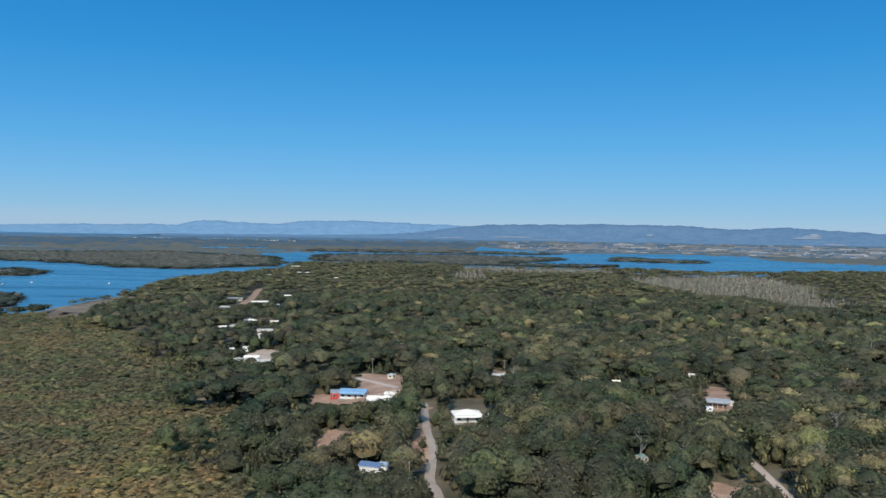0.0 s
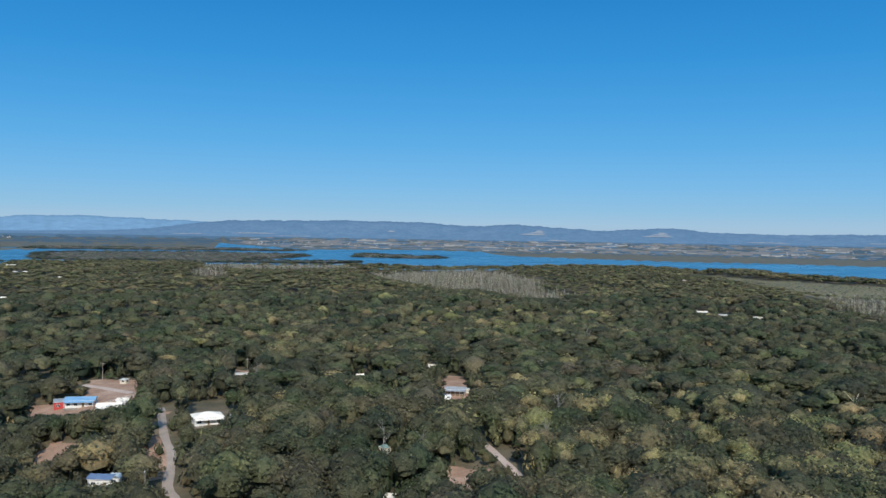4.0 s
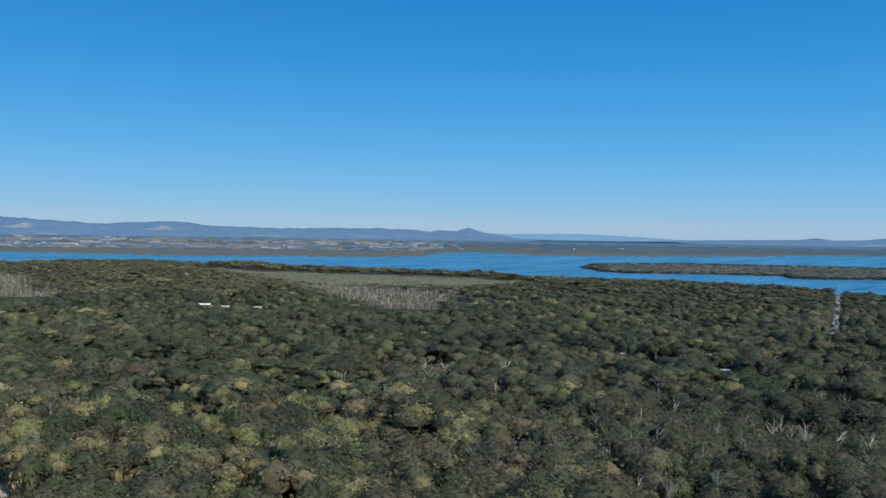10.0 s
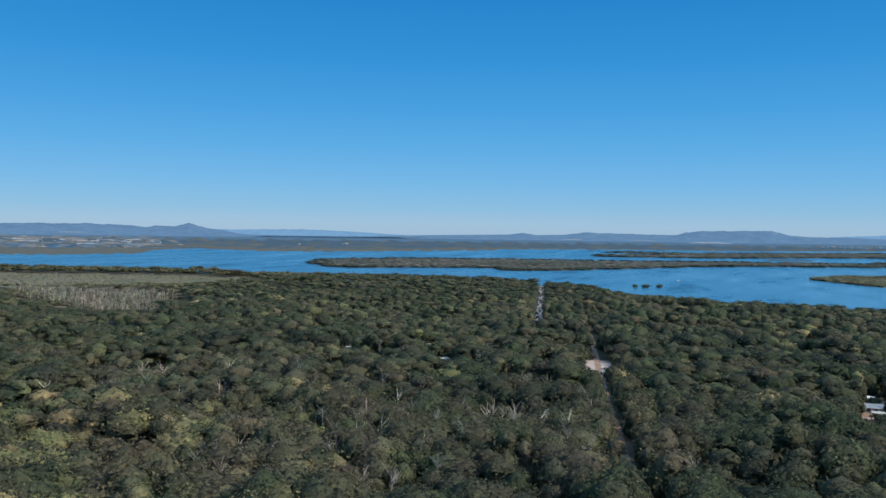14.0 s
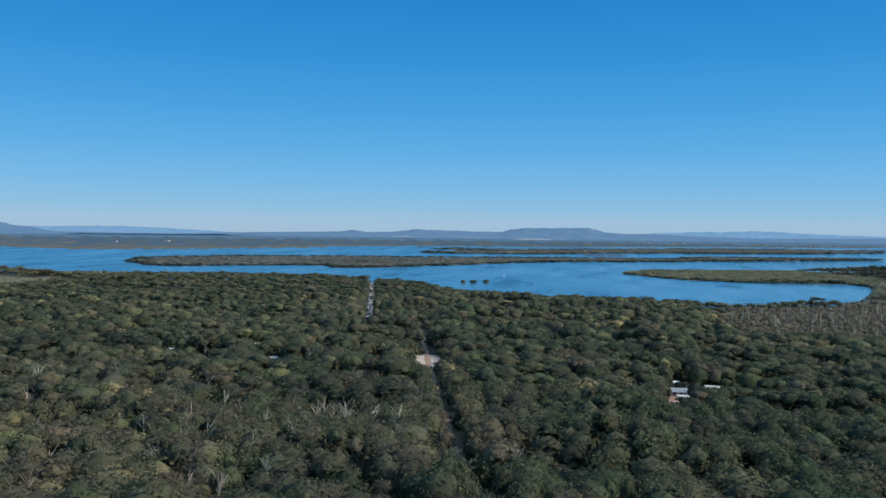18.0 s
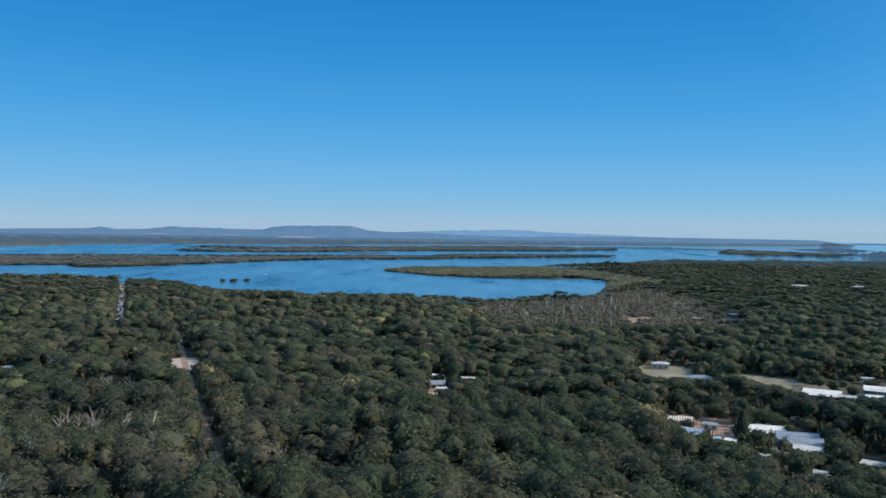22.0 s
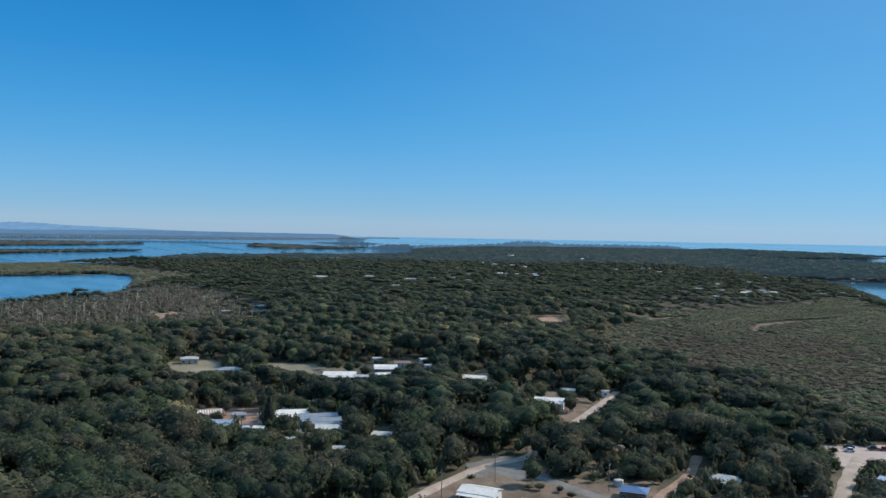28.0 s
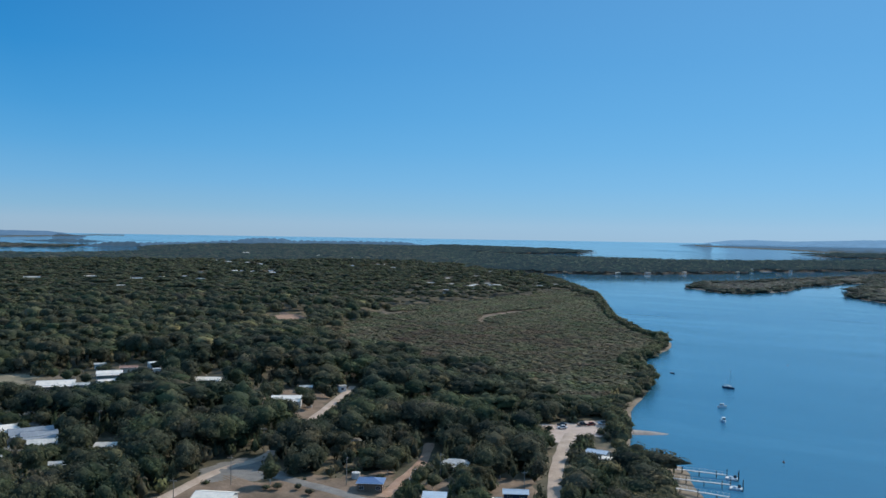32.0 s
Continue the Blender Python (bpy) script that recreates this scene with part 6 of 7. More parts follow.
for i in rng.permutation(np.where(high > 2.4)[0])[:95]:
    CHOSEN.append((gx[i], gy[i], gz[i], min(big[i], high[i] * 0.6), high[i], rng.uniform(0.12, 0.6), 0.6 * (rng.uniform() < 0.1)))

def pine(x, y, high, wide):
    """A dark conifer: a straight trunk and drooping whorls of needles that narrow to a point."""
    e = stand("pine_tree", x, y, 0, "tall dark conical pine standing beside the hall", "tree")
    r = np.random.RandomState(77)
    bm = bmesh.new()
    tube(bm, (0, 0, -0.5), (0, 0, high * 0.97), 0.28, 0.04, 8)
    part("trunk", bm, M_BARK, e, "brown trunk hidden among branches")
    V, F, base = [], [], 0
    for k in range(15):
        u = k / 14
        reach_out, z = wide * (1 - u) ** 0.8 + 0.25, 1.0 + (high - 1.2) * u
        for j in range(11 - k // 3):
            a = 2.4 * k + 6.283 * j / (11 - k // 3) + r.uniform(-0.25, 0.25)
            out = reach_out * r.uniform(0.8, 1.1)
            for w in np.linspace(0.3, 1, 6):
                c = np.array([math.cos(a) * out * w, math.sin(a) * out * w, z - 0.25 * out * w * w + 0.15 * r.uniform(-1, 1)])
                q = c + r.normal(size=(3, 3)) * np.array([0.42, 0.42, 0.2])
                V.append(q), F.append([base, base + 1, base + 2])
                base += 3
    core_v, core_f = ICO2
    taper = np.clip((1 - core_v[:, 2:]) / 2, 0.02, 1)
    V.append(core_v * np.array([wide * 0.75, wide * 0.75, 0]) * taper ** 0.4 + np.array([0, 0, 1]) * (high * 0.5 + core_v[:, 2:] * high * 0.46))
    F = np.concatenate([np.array(F), core_f + base])
    v = np.concatenate(V)
    crown = sheet("crown", v, F, [M_LEAF])
    toned(crown, np.full(len(v), -0.1), np.zeros(len(v)))
    crown.parent = e


pine(309, -144, 13.5, 3.4)

# the tree and bushes by the corner house
for tx, ty, tr, tt in ((204, -188.5, 3.9, 8.5), (198.5, -186.5, 2.0, 2.6), (201, -184, 1.6, 1.9), (188, -190, 1.8, 2.4)):
    CHOSEN.append((tx, ty, land(tx, ty), tr, tt, 0.14, 0.25))

STYLES = [(0.2, 0.0, "dark green gum tree with a dense rounded crown"), (0.34, 0.0, "olive-green gum tree with a lumpy spreading crown"), (0.46, 0.05, "olive gum tree with a broad domed crown"),
          (0.6, 0.0, "yellow-green gum tree with a sunlit crown"), (0.75, 0.0, "pale golden-leaved gum tree in flower"), (0.35, 0.75, "grey-brown dry-looking gum tree"), (0.28, 0.35, "dull grey-green casuarina-like tree")]
BASES = []
for i, (tx, ty, tg, tr, tt, tint, dry) in enumerate(CHOSEN):
    k = 5 if dry > 0.55 else 6 if dry > 0.2 else int(np.clip((tint - 0.1) / 0.14, 0, 4.99))
    m = Matrix.LocRotScale(Vector((tx, ty, tg)), Euler((0, 0, rng.uniform(0, 6.28))), Vector((tr / 5.0, tr / 5.0, tt / 10.2)))
    twin = 2 * k + int(rng.randint(0, 2))
    made = [b for b in BASES if b[0] == twin]
    if made:
        copy_thing(made[0][1], m @ Matrix.Diagonal([1 / v for v in made[0][1].scale] + [1]))
    else:
        e = grown_tree("gum_tree", rng, STYLES[k][0], STYLES[k][1], STYLES[k][2])
        e.matrix_basis = m
        BASES.append((twin, e))


# ---- boats, jetties, cars and other small things ----
def hull(bm, length, beam, height, draft=0.3):
    """A boat's hull along x, the bow at +x, with sheer and a raked stem."""
    rows = []
    for k in range(9):
        u = k / 8
        w = beam / 2 * (1 - max(0, (u - 0.45) / 0.55) ** 2.2) * (0.82 + 0.18 * min(1, u * 4))
        top = height * (1 + 0.35 * max(0, u - 0.4) ** 1.5)
        xx = -length / 2 + length * u
        rows.append([bm.verts.new(p) for p in ((xx - 0.04 * length * u, 0, -draft), (xx - 0.02 * length * u, -w * 0.7, 0.0), (xx, -w, top), (xx, -w * 0.9, top + 0.02), (xx, w * 0.9, top + 0.02), (xx, w, top), (xx - 0.02 * length * u, w * 0.7, 0.0))])
    for a, b in zip(rows, rows[1:]):
        for k in range(7):
            n = (k + 1) % 7
            bm.faces.new((a[k], a[n], b[n], b[k]))
    bm.faces.new(rows[0][::-1]), bm.faces.new(rows[-1])
    bmesh.ops.remove_doubles(bm, verts=bm.verts, dist=0.001)


def sailboat(x, y, turn):
    e = stand("sailboat", x, y, turn, "moored sailing yacht with bare mast and dark hull", "sailboat", 0.0)
    bm = bmesh.new()
    hull(bm, 8.4, 2.7, 0.95)
    part("hull", bm, M_HULL_BLUE, e, "dark blue hull")
    bm = bmesh.new()
    box(bm, (-1.6, -0.85, 0.9), (1.7, 0.85, 1.45))
    bmesh.ops.bevel(bm, geom=bm.edges[:], offset=0.12, segments=2, affect="EDGES")
    cabin = part("cabin", bm, M_HULL_WHITE, e, "white cabin top")
    for s in (-1, 1):
        boxed("port_light", (-1.0, s * 0.86 - 0.02, 1.1), (1.1, s * 0.86 + 0.02, 1.28), M_GLASS, cabin)
    bm = bmesh.new()
    tube(bm, (0.8, 0, 0.9), (0.8, 0, 10.6), 0.09, 0.06)
    mast = part("mast", bm, M_STEEL, e, "tall aluminium mast")
    bm = bmesh.new()
    tube(bm, (0.75, 0, 1.9), (-2.9, 0, 1.9), 0.06, 0.05)
    part("boom", bm, M_STEEL, mast)
    bm = bmesh.new()
    tube(bm, (0.5, 0, 2.05), (-2.8, 0, 2.0), 0.17, 0.1)
    part("furled_sail", bm, M_CANVAS, e, "sail furled along the boom")
    for p, name in (((4.1, 0, 1.2), "forestay"), ((-4.1, 0, 1.0), "backstay"), ((0.8, 1.25, 1.0), "shroud"), ((0.8, -1.25, 1.0), "shroud")):
        bm = bmesh.new()
        tube(bm, p, (0.8, 0, 10.4), 0.02, 0.02, 5)
        part(name, bm, M_STEEL, e)
    boxed("cockpit", (-3.6, -0.8, 0.7), (-1.8, 0.8, 1.0), M_HULL_WHITE, e)
    return e


def launch(x, y, turn, length, label):
    e = stand("motor_boat", x, y, turn, label, "boat", 0.0, "boats on the bay")
    bm = bmesh.new()
    hull(bm, length, length * 0.34, 0.85)
    part("hull", bm, M_HULL_WHITE, e)
    bm = bmesh.new()
    L = length
    box(bm, (-0.18 * L, -0.12 * L, 0.8), (0.16 * L, 0.12 * L, 2.0))
    for v in bm.verts:
        if v.co.z > 1.5:
            v.co.x -= 0.05 * L if v.co.x > 0 else 0
            v.co.y *= 0.85
    cabin = part("cabin", bm, M_HULL_WHITE, e)
    for s in (-1, 1):
        boxed("side_window", (-0.13 * L, s * 0.115 * L - 0.02, 1.3), (0.1 * L, s * 0.115 * L + 0.02, 1.75), M_GLASS, cabin)
    boxed("windscreen", (0.135 * L, -0.1 * L, 1.3), (0.155 * L, 0.1 * L, 1.8), M_GLASS, cabin)
    boxed("roof", (-0.22 * L, -0.13 * L, 2.0), (0.13 * L, 0.13 * L, 2.08), M_HULL_WHITE, cabin)
    bm = bmesh.new()
    box(bm, (-0.53 * L, -0.18, 0.1), (-0.46 * L, 0.18, 1.1))
    part("outboard_motor", bm, M_CAR_DARK, e, "black outboard motor")
    return e


def dinghy(x, y, turn):
    e = stand("dinghy", x, y, turn, "small dark moored dinghy", "dinghy", 0.0)
    bm = bmesh.new()
    hull(bm, 4.2, 1.5, 0.5, 0.15)
    part("hull", bm, M_HULL_BLUE, e)
    for k in range(2):
        boxed("thwart", (-1.0 + 1.3 * k, -0.6, 0.45), (-0.7 + 1.3 * k, 0.6, 0.55), M_TIMBER, e)
    return e


def buoy(x, y):
    e = stand("mooring_buoy", x, y, 0, "small dark mooring buoy afloat", "buoy", 0.0)
    bm = bmesh.new()
    bmesh.ops.create_uvsphere(bm, u_segments=10, v_segments=6, radius=0.45)
    part("float", bm, M_CAR_RED, e)
    bm = bmesh.new()
    tube(bm, (0, 0, 0.3), (0, 0, 1.3), 0.06, 0.04)
    part("staff", bm, M_PILE, e)


sailboat(154, -497, 155)
launch(139, -437, 60, 5.6, "small white cabin launch on its mooring")
launch(127, -403, 120, 6.2, "white motor boat swinging on its mooring")
dinghy(200, -529, 150)
for p in ((151, -616), (243, -1155), (85, -344)):
    buoy(*p)
launch(1745, 195, 20, 13.0, "white cruising boat anchored in the bay")
launch(-650, 1348, 70, 9.0, "white motor boat under way on the channel")
launch(-528, 1349, 70, 9.0, "white motor boat under way on the channel")
launch(-672, 1300, 70, 9.0, "white motor boat under way on the channel")


def jetty(x0, y0, x1, y1, pontoon, label):
    """A narrow timber jetty on piles from the shore to a floating landing at its head."""
    run = math.hypot(x1 - x0, y1 - y0)
    e = stand("jetty", x0, y0, math.degrees(math.atan2(y1 - y0, x1 - x0)), label, "jetty", 0.0, "private jetties")
    n = int(run / 0.5)
    deck = boxed("deck_beam", (0, -0.45, 1.3), (run, 0.45, 1.42), M_TIMBER, e)
    me = None
    for k in range(n):
        if me is None:
            first = boxed("plank", (0.02, -0.7, 1.43), (0.46, 0.7, 1.49), M_DECK, deck)
            me = first.data
        else:
            o = new("plank", me)
            o.parent = deck
            o.location = (k * 0.5, 0, 0.01 * ((k * 7) % 3))
    for k in range(int(run / 6) + 1):
        for s in (-1, 1):
            bm = bmesh.new()
            tube(bm, (k * 6.0, s * 0.75, -2.5), (k * 6.0, s * 0.75, 1.6 if k % 2 else 2.4), 0.12, 0.11)
            part("post", bm, M_PILE, e, "dark timber pile")
    bm = bmesh.new()
    tube(bm, (0, 0.78, 2.35), (run, 0.78, 2.35), 0.04, 0.04, 6)
    rail = part("handrail", bm, M_FRAME, e, "white handrail")
    for k in range(int(run / 2) + 1):
        boxed("rail_post", (k * 2.0 - 0.04, 0.74, 1.42), (k * 2.0 + 0.04, 0.82, 2.35), M_FRAME, rail)
    if pontoon:
        pad = boxed("pontoon", (run - 0.5, -1.3, -0.2), (run + 3.8, 1.6, 0.6), M_FRAME, e, "pale floating landing")
        boxed("gear_box", (run + 0.6, -0.9, 0.6), (run + 1.7, -0.2, 1.3), M_HULL_WHITE, pad)
        boxed("gear_box", (run + 2.2, 0.4, 0.6), (run + 3.2, 1.2, 1.5), M_CAR_DARK, pad)
        for px, py in ((run - 0.2, 1.8), (run + 3.9, 1.8), (run + 3.9, -1.5)):
            bm = bmesh.new()
            tube(bm, (px, py, -2.5), (px, py, 3.2), 0.16, 0.15)
            part("mooring_pile", bm, M_PILE, e, "tall dark mooring pile")
    return e


jetty(122, -300.5, 95, -306.5, True, "long narrow timber jetty with a floating landing")
jetty(116, -288, 90, -295, True, "long narrow timber jetty with a floating landing")
jetty(108, -278.5, 86, -280.5, False, "short timber jetty with white rail")

# the sand spit beside the beach
x, y, f = rings([0.01, 0.35, 0.7, 1.0], np.linspace(0, 360, 41))
along, across = Vector((-16.0, -8.0)).normalized(), Vector((8.0, -16.0)).normalized()
q = np.hypot(x, y)
taper = 1.15 - 0.45 * x
sx, sy = 150 + along.x * 15 * x + across.x * 4.4 * y * taper, -355 + along.y * 15 * x + across.y * 4.4 * y * taper
tagged(sheet("sand_spit", np.stack([sx, sy, 0.9 * (1 - q ** 2) - 0.12], 1), f, [M_SHINGLE]), "low grey sand and shingle spit running into the bay", "sand", kind="structure")


def car(x, y, turn, paint, label, long=4.4):
    e = stand("car", x, y, turn, label, "car", group="parked cars")
    e.location.z += 0.25
    bm = bmesh.new()
    box(bm, (-long / 2, -0.88, 0.35), (long / 2, 0.88, 0.95))
    bmesh.ops.bevel(bm, geom=bm.edges[:], offset=0.12, segments=2, affect="EDGES")
    body = part("body", bm, paint, e)
    bm = bmesh.new()
    box(bm, (-long * 0.32, -0.8, 0.9), (long * 0.2, 0.8, 1.55))
    for v in bm.verts:
        if v.co.z > 1.2:
            v.co.x *= 0.78
            v.co.y *= 0.84
    cabin = part("cabin", bm, M_GLASS, e, "dark tinted windows")
    boxed("roof", (-long * 0.25, -0.67, 1.54), (long * 0.15, 0.67, 1.6), paint, cabin)
    for sx in (-1, 1):
        for sy in (-1, 1):
            bm = bmesh.new()
            tube(bm, (sx * long * 0.31, sy * 0.72, 0.33), (sx * long * 0.31, sy * 0.92, 0.33), 0.33, 0.33, 14)
            wheel = part("wheel", bm, M_RUBBER, e)
            bm = bmesh.new()
            tube(bm, (sx * long * 0.31, sy * 0.92, 0.33), (sx * long * 0.31, sy * 0.935, 0.33), 0.2, 0.18, 10)
            part("rim", bm, M_STEEL, wheel)
        boxed("headlight" if sx > 0 else "tail_light", (sx * long / 2 - 0.03, -0.75, 0.65), (sx * long / 2 + 0.02, -0.45, 0.8), M_HULL_WHITE if sx > 0 else M_CAR_RED, body)
        boxed("headlight" if sx > 0 else "tail_light", (sx * long / 2 - 0.03, 0.45, 0.65), (sx * long / 2 + 0.02, 0.75, 0.8), M_HULL_WHITE if sx > 0 else M_CAR_RED, body)
    return e


car(177, -336, 35, M_CAR_WHITE, "white car parked on the sandy car park")
car(180, -341, 35, M_CAR_DARK, "dark car parked on the sandy car park")
car(173, -347, 60, M_CAR_DARK, "dark car parked on the sandy car park")
car(170, -350, 60, M_CAR_RED, "dull red car parked at the car park's edge")
car(167, -356, 40, M_CAR_WHITE, "white car parked at the car park's edge")
car(-11, 301, 80, M_CAR_RED, "dull red car parked beside the road")
car(-12, 352, 10, M_CAR_RED, "dull red car parked at the crossing")
car(318, -146, 20, M_CAR_WHITE, "white car parked by the sheds")
car(336, -172, 50, M_CAR_WHITE, "white car parked on the sealed yard")
car(372, -232, 10, M_CAR_DARK, "dark car parked on village grass")
car(246, -231, 60, M_CAR_WHITE, "white car parked beside the gravel road")


def caravan(x, y, turn, label):
    e = stand("caravan", x, y, turn, label, "caravan")
    e.location.z += 0.25
    bm = bmesh.new()
    box(bm, (-2.6, -1.1, 0.5), (2.6, 1.1, 2.6))
    bmesh.ops.bevel(bm, geom=bm.edges[:], offset=0.25, segments=3, affect="EDGES")
    body = part("body", bm, M_HULL_WHITE, e)
    for px in (-1.4, 1.3):
        boxed("window", (px - 0.5, -1.12, 1.4), (px + 0.5, -1.09, 2.0), M_GLASS, body)
    boxed("door", (-0.3, -1.13, 0.65), (0.35, -1.09, 2.2), M_FRAME, body)
    for s in (-1, 1):
        bm = bmesh.new()
        tube(bm, (0, s * 0.85, 0.34), (0, s * 1.05, 0.34), 0.34, 0.34, 12)
        part("wheel", bm, M_RUBBER, e)
    bm = bmesh.new()
    tube(bm, (2.5, 0, 0.5), (3.6, 0, 0.45), 0.06, 0.06, 6)
    part("drawbar", bm, M_STEEL, e)


caravan(112, 356, -20, "white caravan parked in front of a house")
caravan(306, -132, -110, "white caravan parked beside a blue-roofed house")
caravan(279, -250, -120, "small white caravan on dry grass")


def pole(x, y, high, turn, label="timber power pole with a crossarm"):
    e = stand("power_pole", x, y, turn, label, "power pole", group="power poles")
    bm = bmesh.new()
    tube(bm, (0, 0, -0.6), (0, 0, high), 0.17, 0.11)
    part("post", bm, M_TIMBER, e)
    arm = boxed("crossarm", (-1.1, 0.1, high - 0.7), (1.1, 0.22, high - 0.56), M_TIMBER, e)
    for k in (-0.95, -0.35, 0.35, 0.95):
        bm = bmesh.new()
        tube(bm, (k, 0.16, high - 0.56), (k, 0.16, high - 0.38), 0.05, 0.03, 6)
        part("insulator", bm, M_FRAME, arm)


for px, py, ph, pt in ((213, -180, 9.5, 30), (206, -153, 9.5, 30), (187, -206, 9.5, 120), (233, -212, 9.5, 40), (-9, 254, 9.5, 90), (-10, 330, 9.5, 90), (-36, 447, 9, 0), (112, 284, 9, 0),
                       (118, 269, 9, 0), (33, 440, 9, 0), (60, 405, 9, 0), (68, 402, 9, 0), (146, 420, 9, 0), (540, 268, 16, 0), (640, 190, 14, 0), (790, -262, 14, 0), (352, -196, 10, 30), (296, -186, 10, 30),
                       (137, -235, 9.5, 60), (168, -232, 9.5, 60), (505, 315, 15, 0), (470, 330, 14, 0)):
    pole(px, py, ph, pt)


def windmill(x, y):
    e = stand("windmill", x, y, 40, "farm windmill with a silvery bladed wheel", "windmill")
    for sx in (-1, 1):
        for sy in (-1, 1):
            bm = bmesh.new()
            tube(bm, (sx * 1.2, sy * 1.2, -0.3), (sx * 0.15, sy * 0.15, 9.6), 0.06, 0.05, 6)
            part("tower_leg", bm, M_STEEL, e)
    for k in range(3):
        h = 2.4 + 2.6 * k
        w = 1.2 - 1.05 * h / 9.6
        for a, b in (((-w, -w), (w, -w)), ((w, -w), (w, w)), ((w, w), (-w, w)), ((-w, w), (-w, -w))):
            bm = bmesh.new()
            tube(bm, (*a, h), (*b, h), 0.03, 0.03, 5)
            part("brace", bm, M_STEEL, e)
    bm = bmesh.new()
    tube(bm, (0, -0.75, 9.8), (0, 0.4, 9.8), 0.18, 0.18, 10)
    hub = part("hub", bm, M_STEEL, e)
    for k in range(14):
        a = 6.2832 * k / 14
        u, v = Vector((math.cos(a), 0, math.sin(a))), Vector((-math.sin(a), 0.35, math.cos(a))).normalized()
        bm = bmesh.new()
        base = Vector((0, -0.6, 9.8))
        slab(bm, [base + u * 0.4 - v * 0.1, base + u * 0.4 + v * 0.1, base + u * 1.5 + v * 0.26, base + u * 1.5 - v * 0.26], 0.02)
        part("blade", bm, M_HULL_WHITE, hub)
    bm = bmesh.new()
    slab(bm, [(0, 1.0, 9.5), (0.02, 1.0, 10.1), (0.02, 2.4, 10.3), (0, 2.4, 9.3)], 0.03)
    part("tail_vane", bm, M_HULL_WHITE, e)
    bm = bmesh.new()
    tube(bm, (0, 0.3, 9.8), (0, 1.2, 9.8), 0.04, 0.04, 6)
    part("tail_boom", bm, M_STEEL, e)


windmill(470, -152)


def fence(line, high, label):
    e = stand("fence", line[0][0], line[0][1], 0, label, "fence")
    ox, oy, oz = e.location
    for (ax, ay), (bx, by) in zip(line, line[1:]):
        run = math.hypot(bx - ax, by - ay)
        n = max(1, round(run / 2.2))
        for k in range(n + 1):
            px, py = ax + (bx - ax) * k / n, ay + (by - ay) * k / n
            z = land(px, py) - oz
            boxed("post", (px - ox - 0.06, py - oy - 0.06, z - 0.3), (px - ox + 0.06, py - oy + 0.06, z + high), M_FRAME, e)
        za, zb = land(ax, ay) - oz, land(bx, by) - oz
        for h in (0.45, 0.95):
            bm = bmesh.new()
            tube(bm, (ax - ox, ay - oy, za + h), (bx - ox, by - oy, zb + h), 0.06, 0.06, 6)
            part("rail", bm, M_FRAME, e)


fence([(171, -217), (177, -227), (182, -237)], 1.2, "low white post and rail fence by the track")
fence([(-30, 386), (-20, 392), (-14, 405)], 1.1, "low white post and rail fence round a yard")


def tank(x, y, label="round pale water tank beside a house"):
    e = stand("water_tank", x, y, 0, label, "water tank")
    bm = bmesh.new()
    tube(bm, (0, 0, -0.4), (0, 0, 2.1), 1.5, 1.5, 20)
    part("body", bm, ROOF_PALE, e)
    bm = bmesh.new()
    tube(bm, (0, 0, 2.1), (0, 0, 2.4), 1.52, 0.3, 20)
    part("lid", bm, ROOF_PALE, e)


for p in ((-50, 405), (20, 330), (128, 374), (190, -172), (190, -214), (330, -150), (275, -277), (397, -232)):
    tank(*p)


# mangrove clumps standing in the bay
rng = np.random.RandomState(23)
for cx, cy, size in ((1473, 236, 7), (1479, 219, 11), (1487, 197, 9)):
    e = tagged(new("mangrove_clump"), "dark round mangrove clump standing in the water", "mangrove", "clumps in the bay")
    e.location = (cx, cy, 0)
    v, f = crown_template(rng, 5, 220, 0.09)
    crown = sheet("crown", v * np.array([size, size * 0.8, 4.2]) + np.array([0, 0, 2.6]), f, [M_MANGROVE])
    toned(crown, np.full(len(v), 0.0), np.zeros(len(v)))
    crown.parent = e
    for k in range(4):
        bm = bmesh.new()
        a = 1.57 * k + 0.4
        tube(bm, (math.cos(a) * size * 0.4, math.sin(a) * size * 0.4, -1.0), (math.cos(a) * size * 0.3, math.sin(a) * size * 0.3, 2.4), 0.3, 0.2, 6)
        part("stem", bm, M_BARK, e)


# ---- bare dead trees standing out of the canopy ----
def dead_tree(rng, label):
    e = tagged(new("dead_tree"), label, "tree", "bare trees")
    bm = bmesh.new()
    tube(bm, (0, 0, -0.5), (0.1, 0, 8.5), 0.17, 0.1, 7)
    tube(bm, (0.1, 0, 8.5), (0.3, 0.1, 13.6), 0.1, 0.04, 7)
    trunk = part("trunk", bm, M_SNAG, e, "bleached grey trunk")
    for k in range(9):
        h = rng.uniform(7.2, 12.6)
        a, n = k * 2.4, rng.uniform(1.4, 3.2)
        p = Vector((0.12, 0, h))
        q = p + Vector((math.cos(a) * n * 0.6, math.sin(a) * n * 0.6, n * 0.7))
        r = q + Vector((math.cos(a + 0.5) * n * 0.5, math.sin(a + 0.5) * n * 0.5, n * 0.5))
        bm = bmesh.new()
        tube(bm, p, q, 0.07, 0.045, 5)
        tube(bm, q, r, 0.045, 0.02, 5)
        tube(bm, q, q + Vector((math.cos(a - 0.7) * n * 0.5, math.sin(a - 0.7) * n * 0.5, n * 0.45)), 0.04, 0.015, 5)
        part("branch", bm, M_SNAG, trunk)
    return e


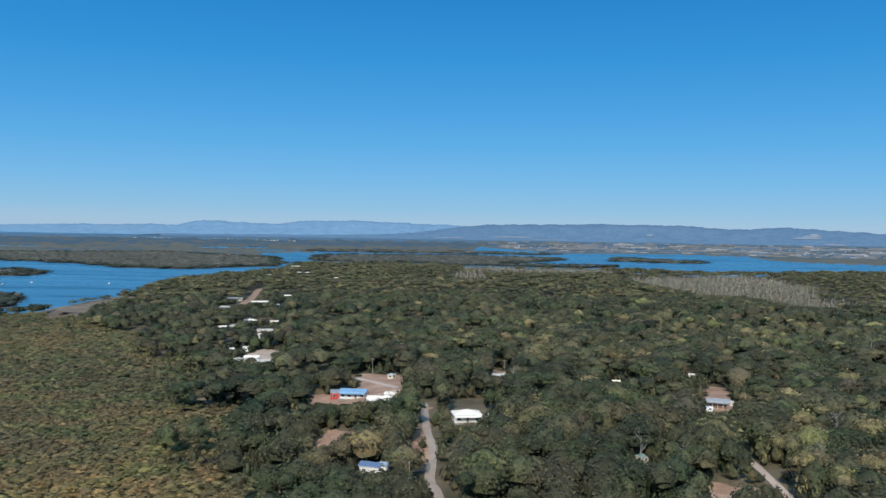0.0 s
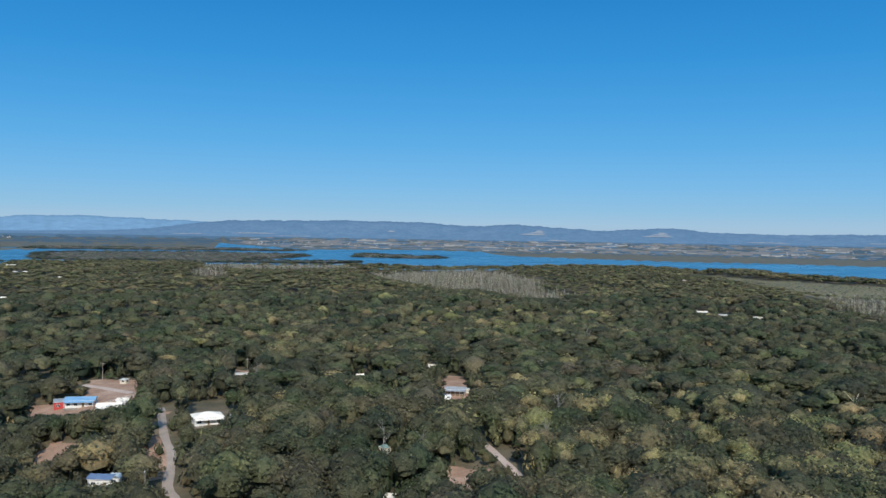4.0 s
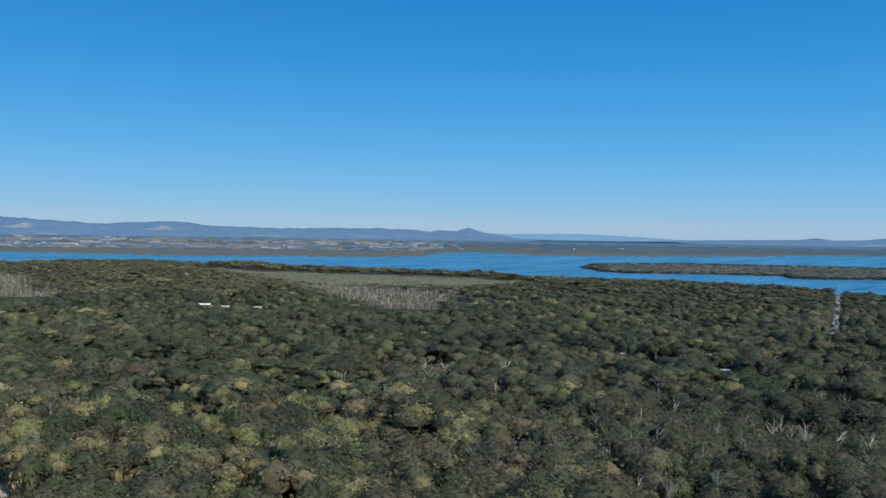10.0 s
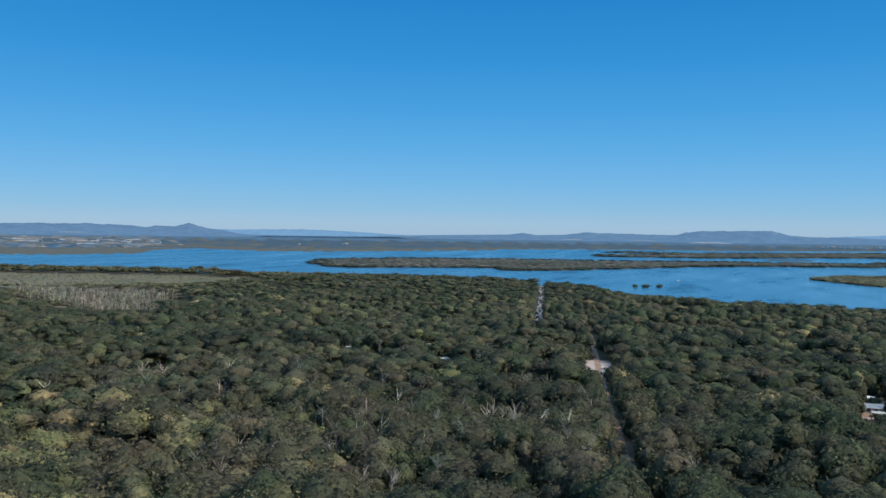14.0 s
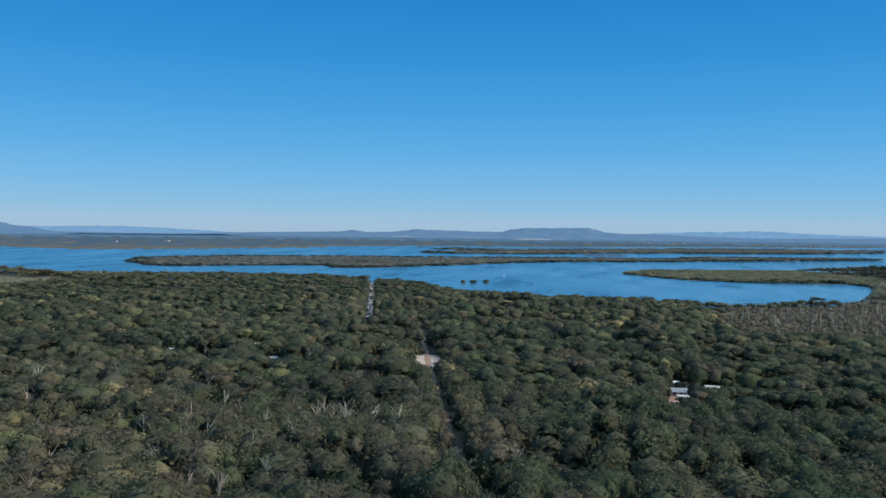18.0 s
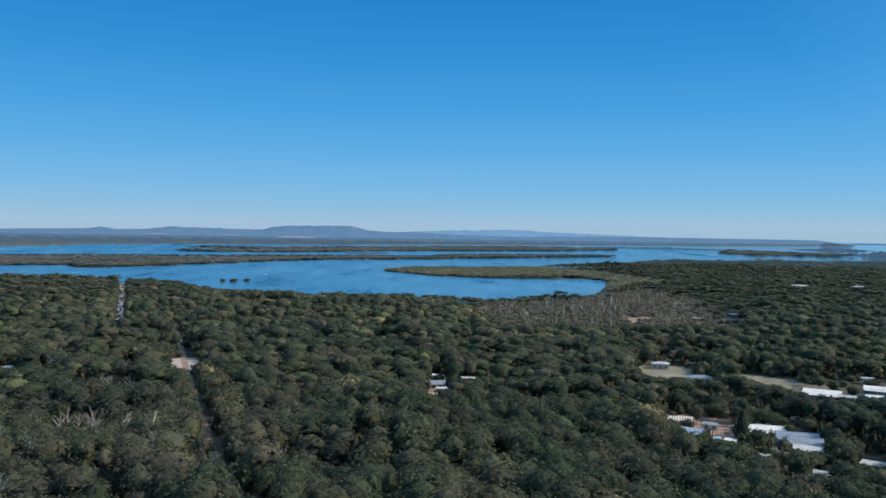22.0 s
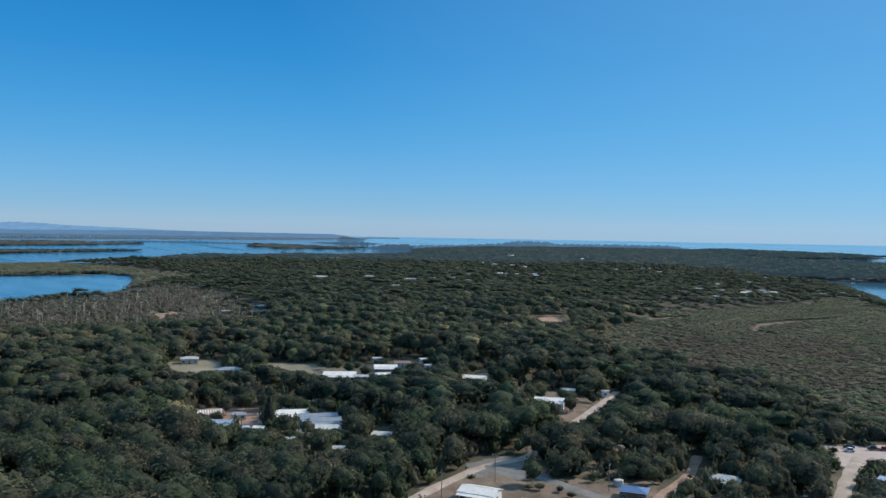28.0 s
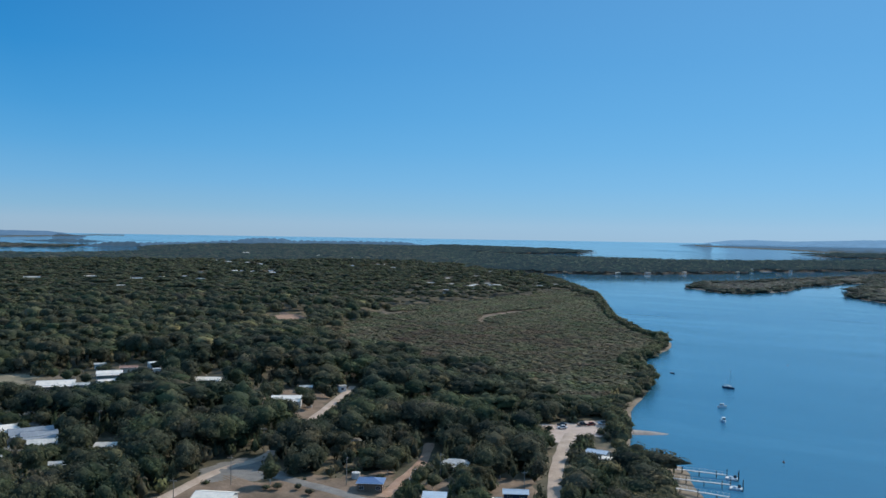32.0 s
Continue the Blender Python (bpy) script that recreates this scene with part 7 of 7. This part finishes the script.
spots = [(253, 499), (140, 300), (33, 388), (63, 266), (-18, 322), (171, 388), (118, 262), (75, 262), (300, 178), (330, 160), (262, 150), (290, 128), (258, 96), (345, 120), (228, 128), (262, 62),
         (222, 90), (336, 205), (296, 215), (390, 200), (430, 210), (380, 165), (440, 150), (355, 250), (455, 235), (400, 140), (470, 200), (240, 22), (250, 52)]
makers = []
for i, (px, py) in enumerate(spots):
    m = Matrix.LocRotScale(Vector((px, py, land(px, py))), Euler((0, 0, rng.uniform(0, 6.28))), Vector.Fill(3, 1.35 if i == 0 else float(rng.uniform(0.8, 1.1))))
    if len(makers) < 5:
        e = dead_tree(rng, "bleached leafless gum standing above the canopy")
        e.matrix_basis = m
        makers.append(e)
    else:
        b = makers[i % 5]
        copy_thing(b, m @ Matrix.Diagonal([1 / v for v in b.scale] + [1]))


# ---- far towns: pale buildings strewn along the other shore ----
def town(b0, b1, e0, e1, count, label):
    V, F = [], []
    for k in range(count * 3 // 5):
        a, el = radians(rng.uniform(b0, b1)), rng.uniform(e0, e1)
        d = EYE / math.tan(radians(-el))
        w, l, h = rng.uniform(6, 16), rng.uniform(6, 10), rng.uniform(3, 5)
        t = rng.uniform(0, 3.14)
        cx, cy = d * math.sin(a), d * math.cos(a)
        base = len(V)
        for z in (0, h):
            for px, py in ((-w, -l), (w, -l), (w, l), (-w, l)):
                V.append((cx + (px * math.cos(t) - py * math.sin(t)) / 2, cy + (px * math.sin(t) + py * math.cos(t)) / 2, 2.0 + z))
        V += [(cx - w / 2 * math.cos(t), cy - w / 2 * math.sin(t), h + 4.0), (cx + w / 2 * math.cos(t), cy + w / 2 * math.sin(t), h + 4.0)]
        F += [[base + i for i in q] for q in ((0, 1, 5, 4), (1, 2, 6, 5), (2, 3, 7, 6), (3, 0, 4, 7), (4, 5, 9, 8), (6, 7, 8, 9))]
    return tagged(sheet("far_town", drawn(np.array(V)), np.array(F), [ROOF_GREY if 3 < b0 < 60 else ROOF_PALE], flat=True), label, "town", kind="stuff")


for args in ((92.2, 95.4, -0.5, -0.36, 70), (97.8, 104.5, -0.52, -0.36, 130), (85, 87, -0.34, -0.28, 6), (-20, -17.8, -0.45, -0.4, 14), (-15.3, -13.8, -0.46, -0.42, 12), (-12.4, -9.8, -0.56, -0.48, 26), (-26, -24, -0.3, -0.26, 6),
             (4.2, 8.6, -0.82, -0.62, 40), (9, 20, -0.8, -0.5, 40), (21, 27, -0.9, -0.4, 50), (27, 45, -0.75, -0.35, 70), (58, 58.6, -0.76, -0.72, 6), (61.2, 61.7, -0.7, -0.66, 5), (45, 50, -0.82, -0.5, 40), (38.6, 40.8, -0.95, -0.86, 12)):
    town(*args, "pale roofs of a far town along the shore")
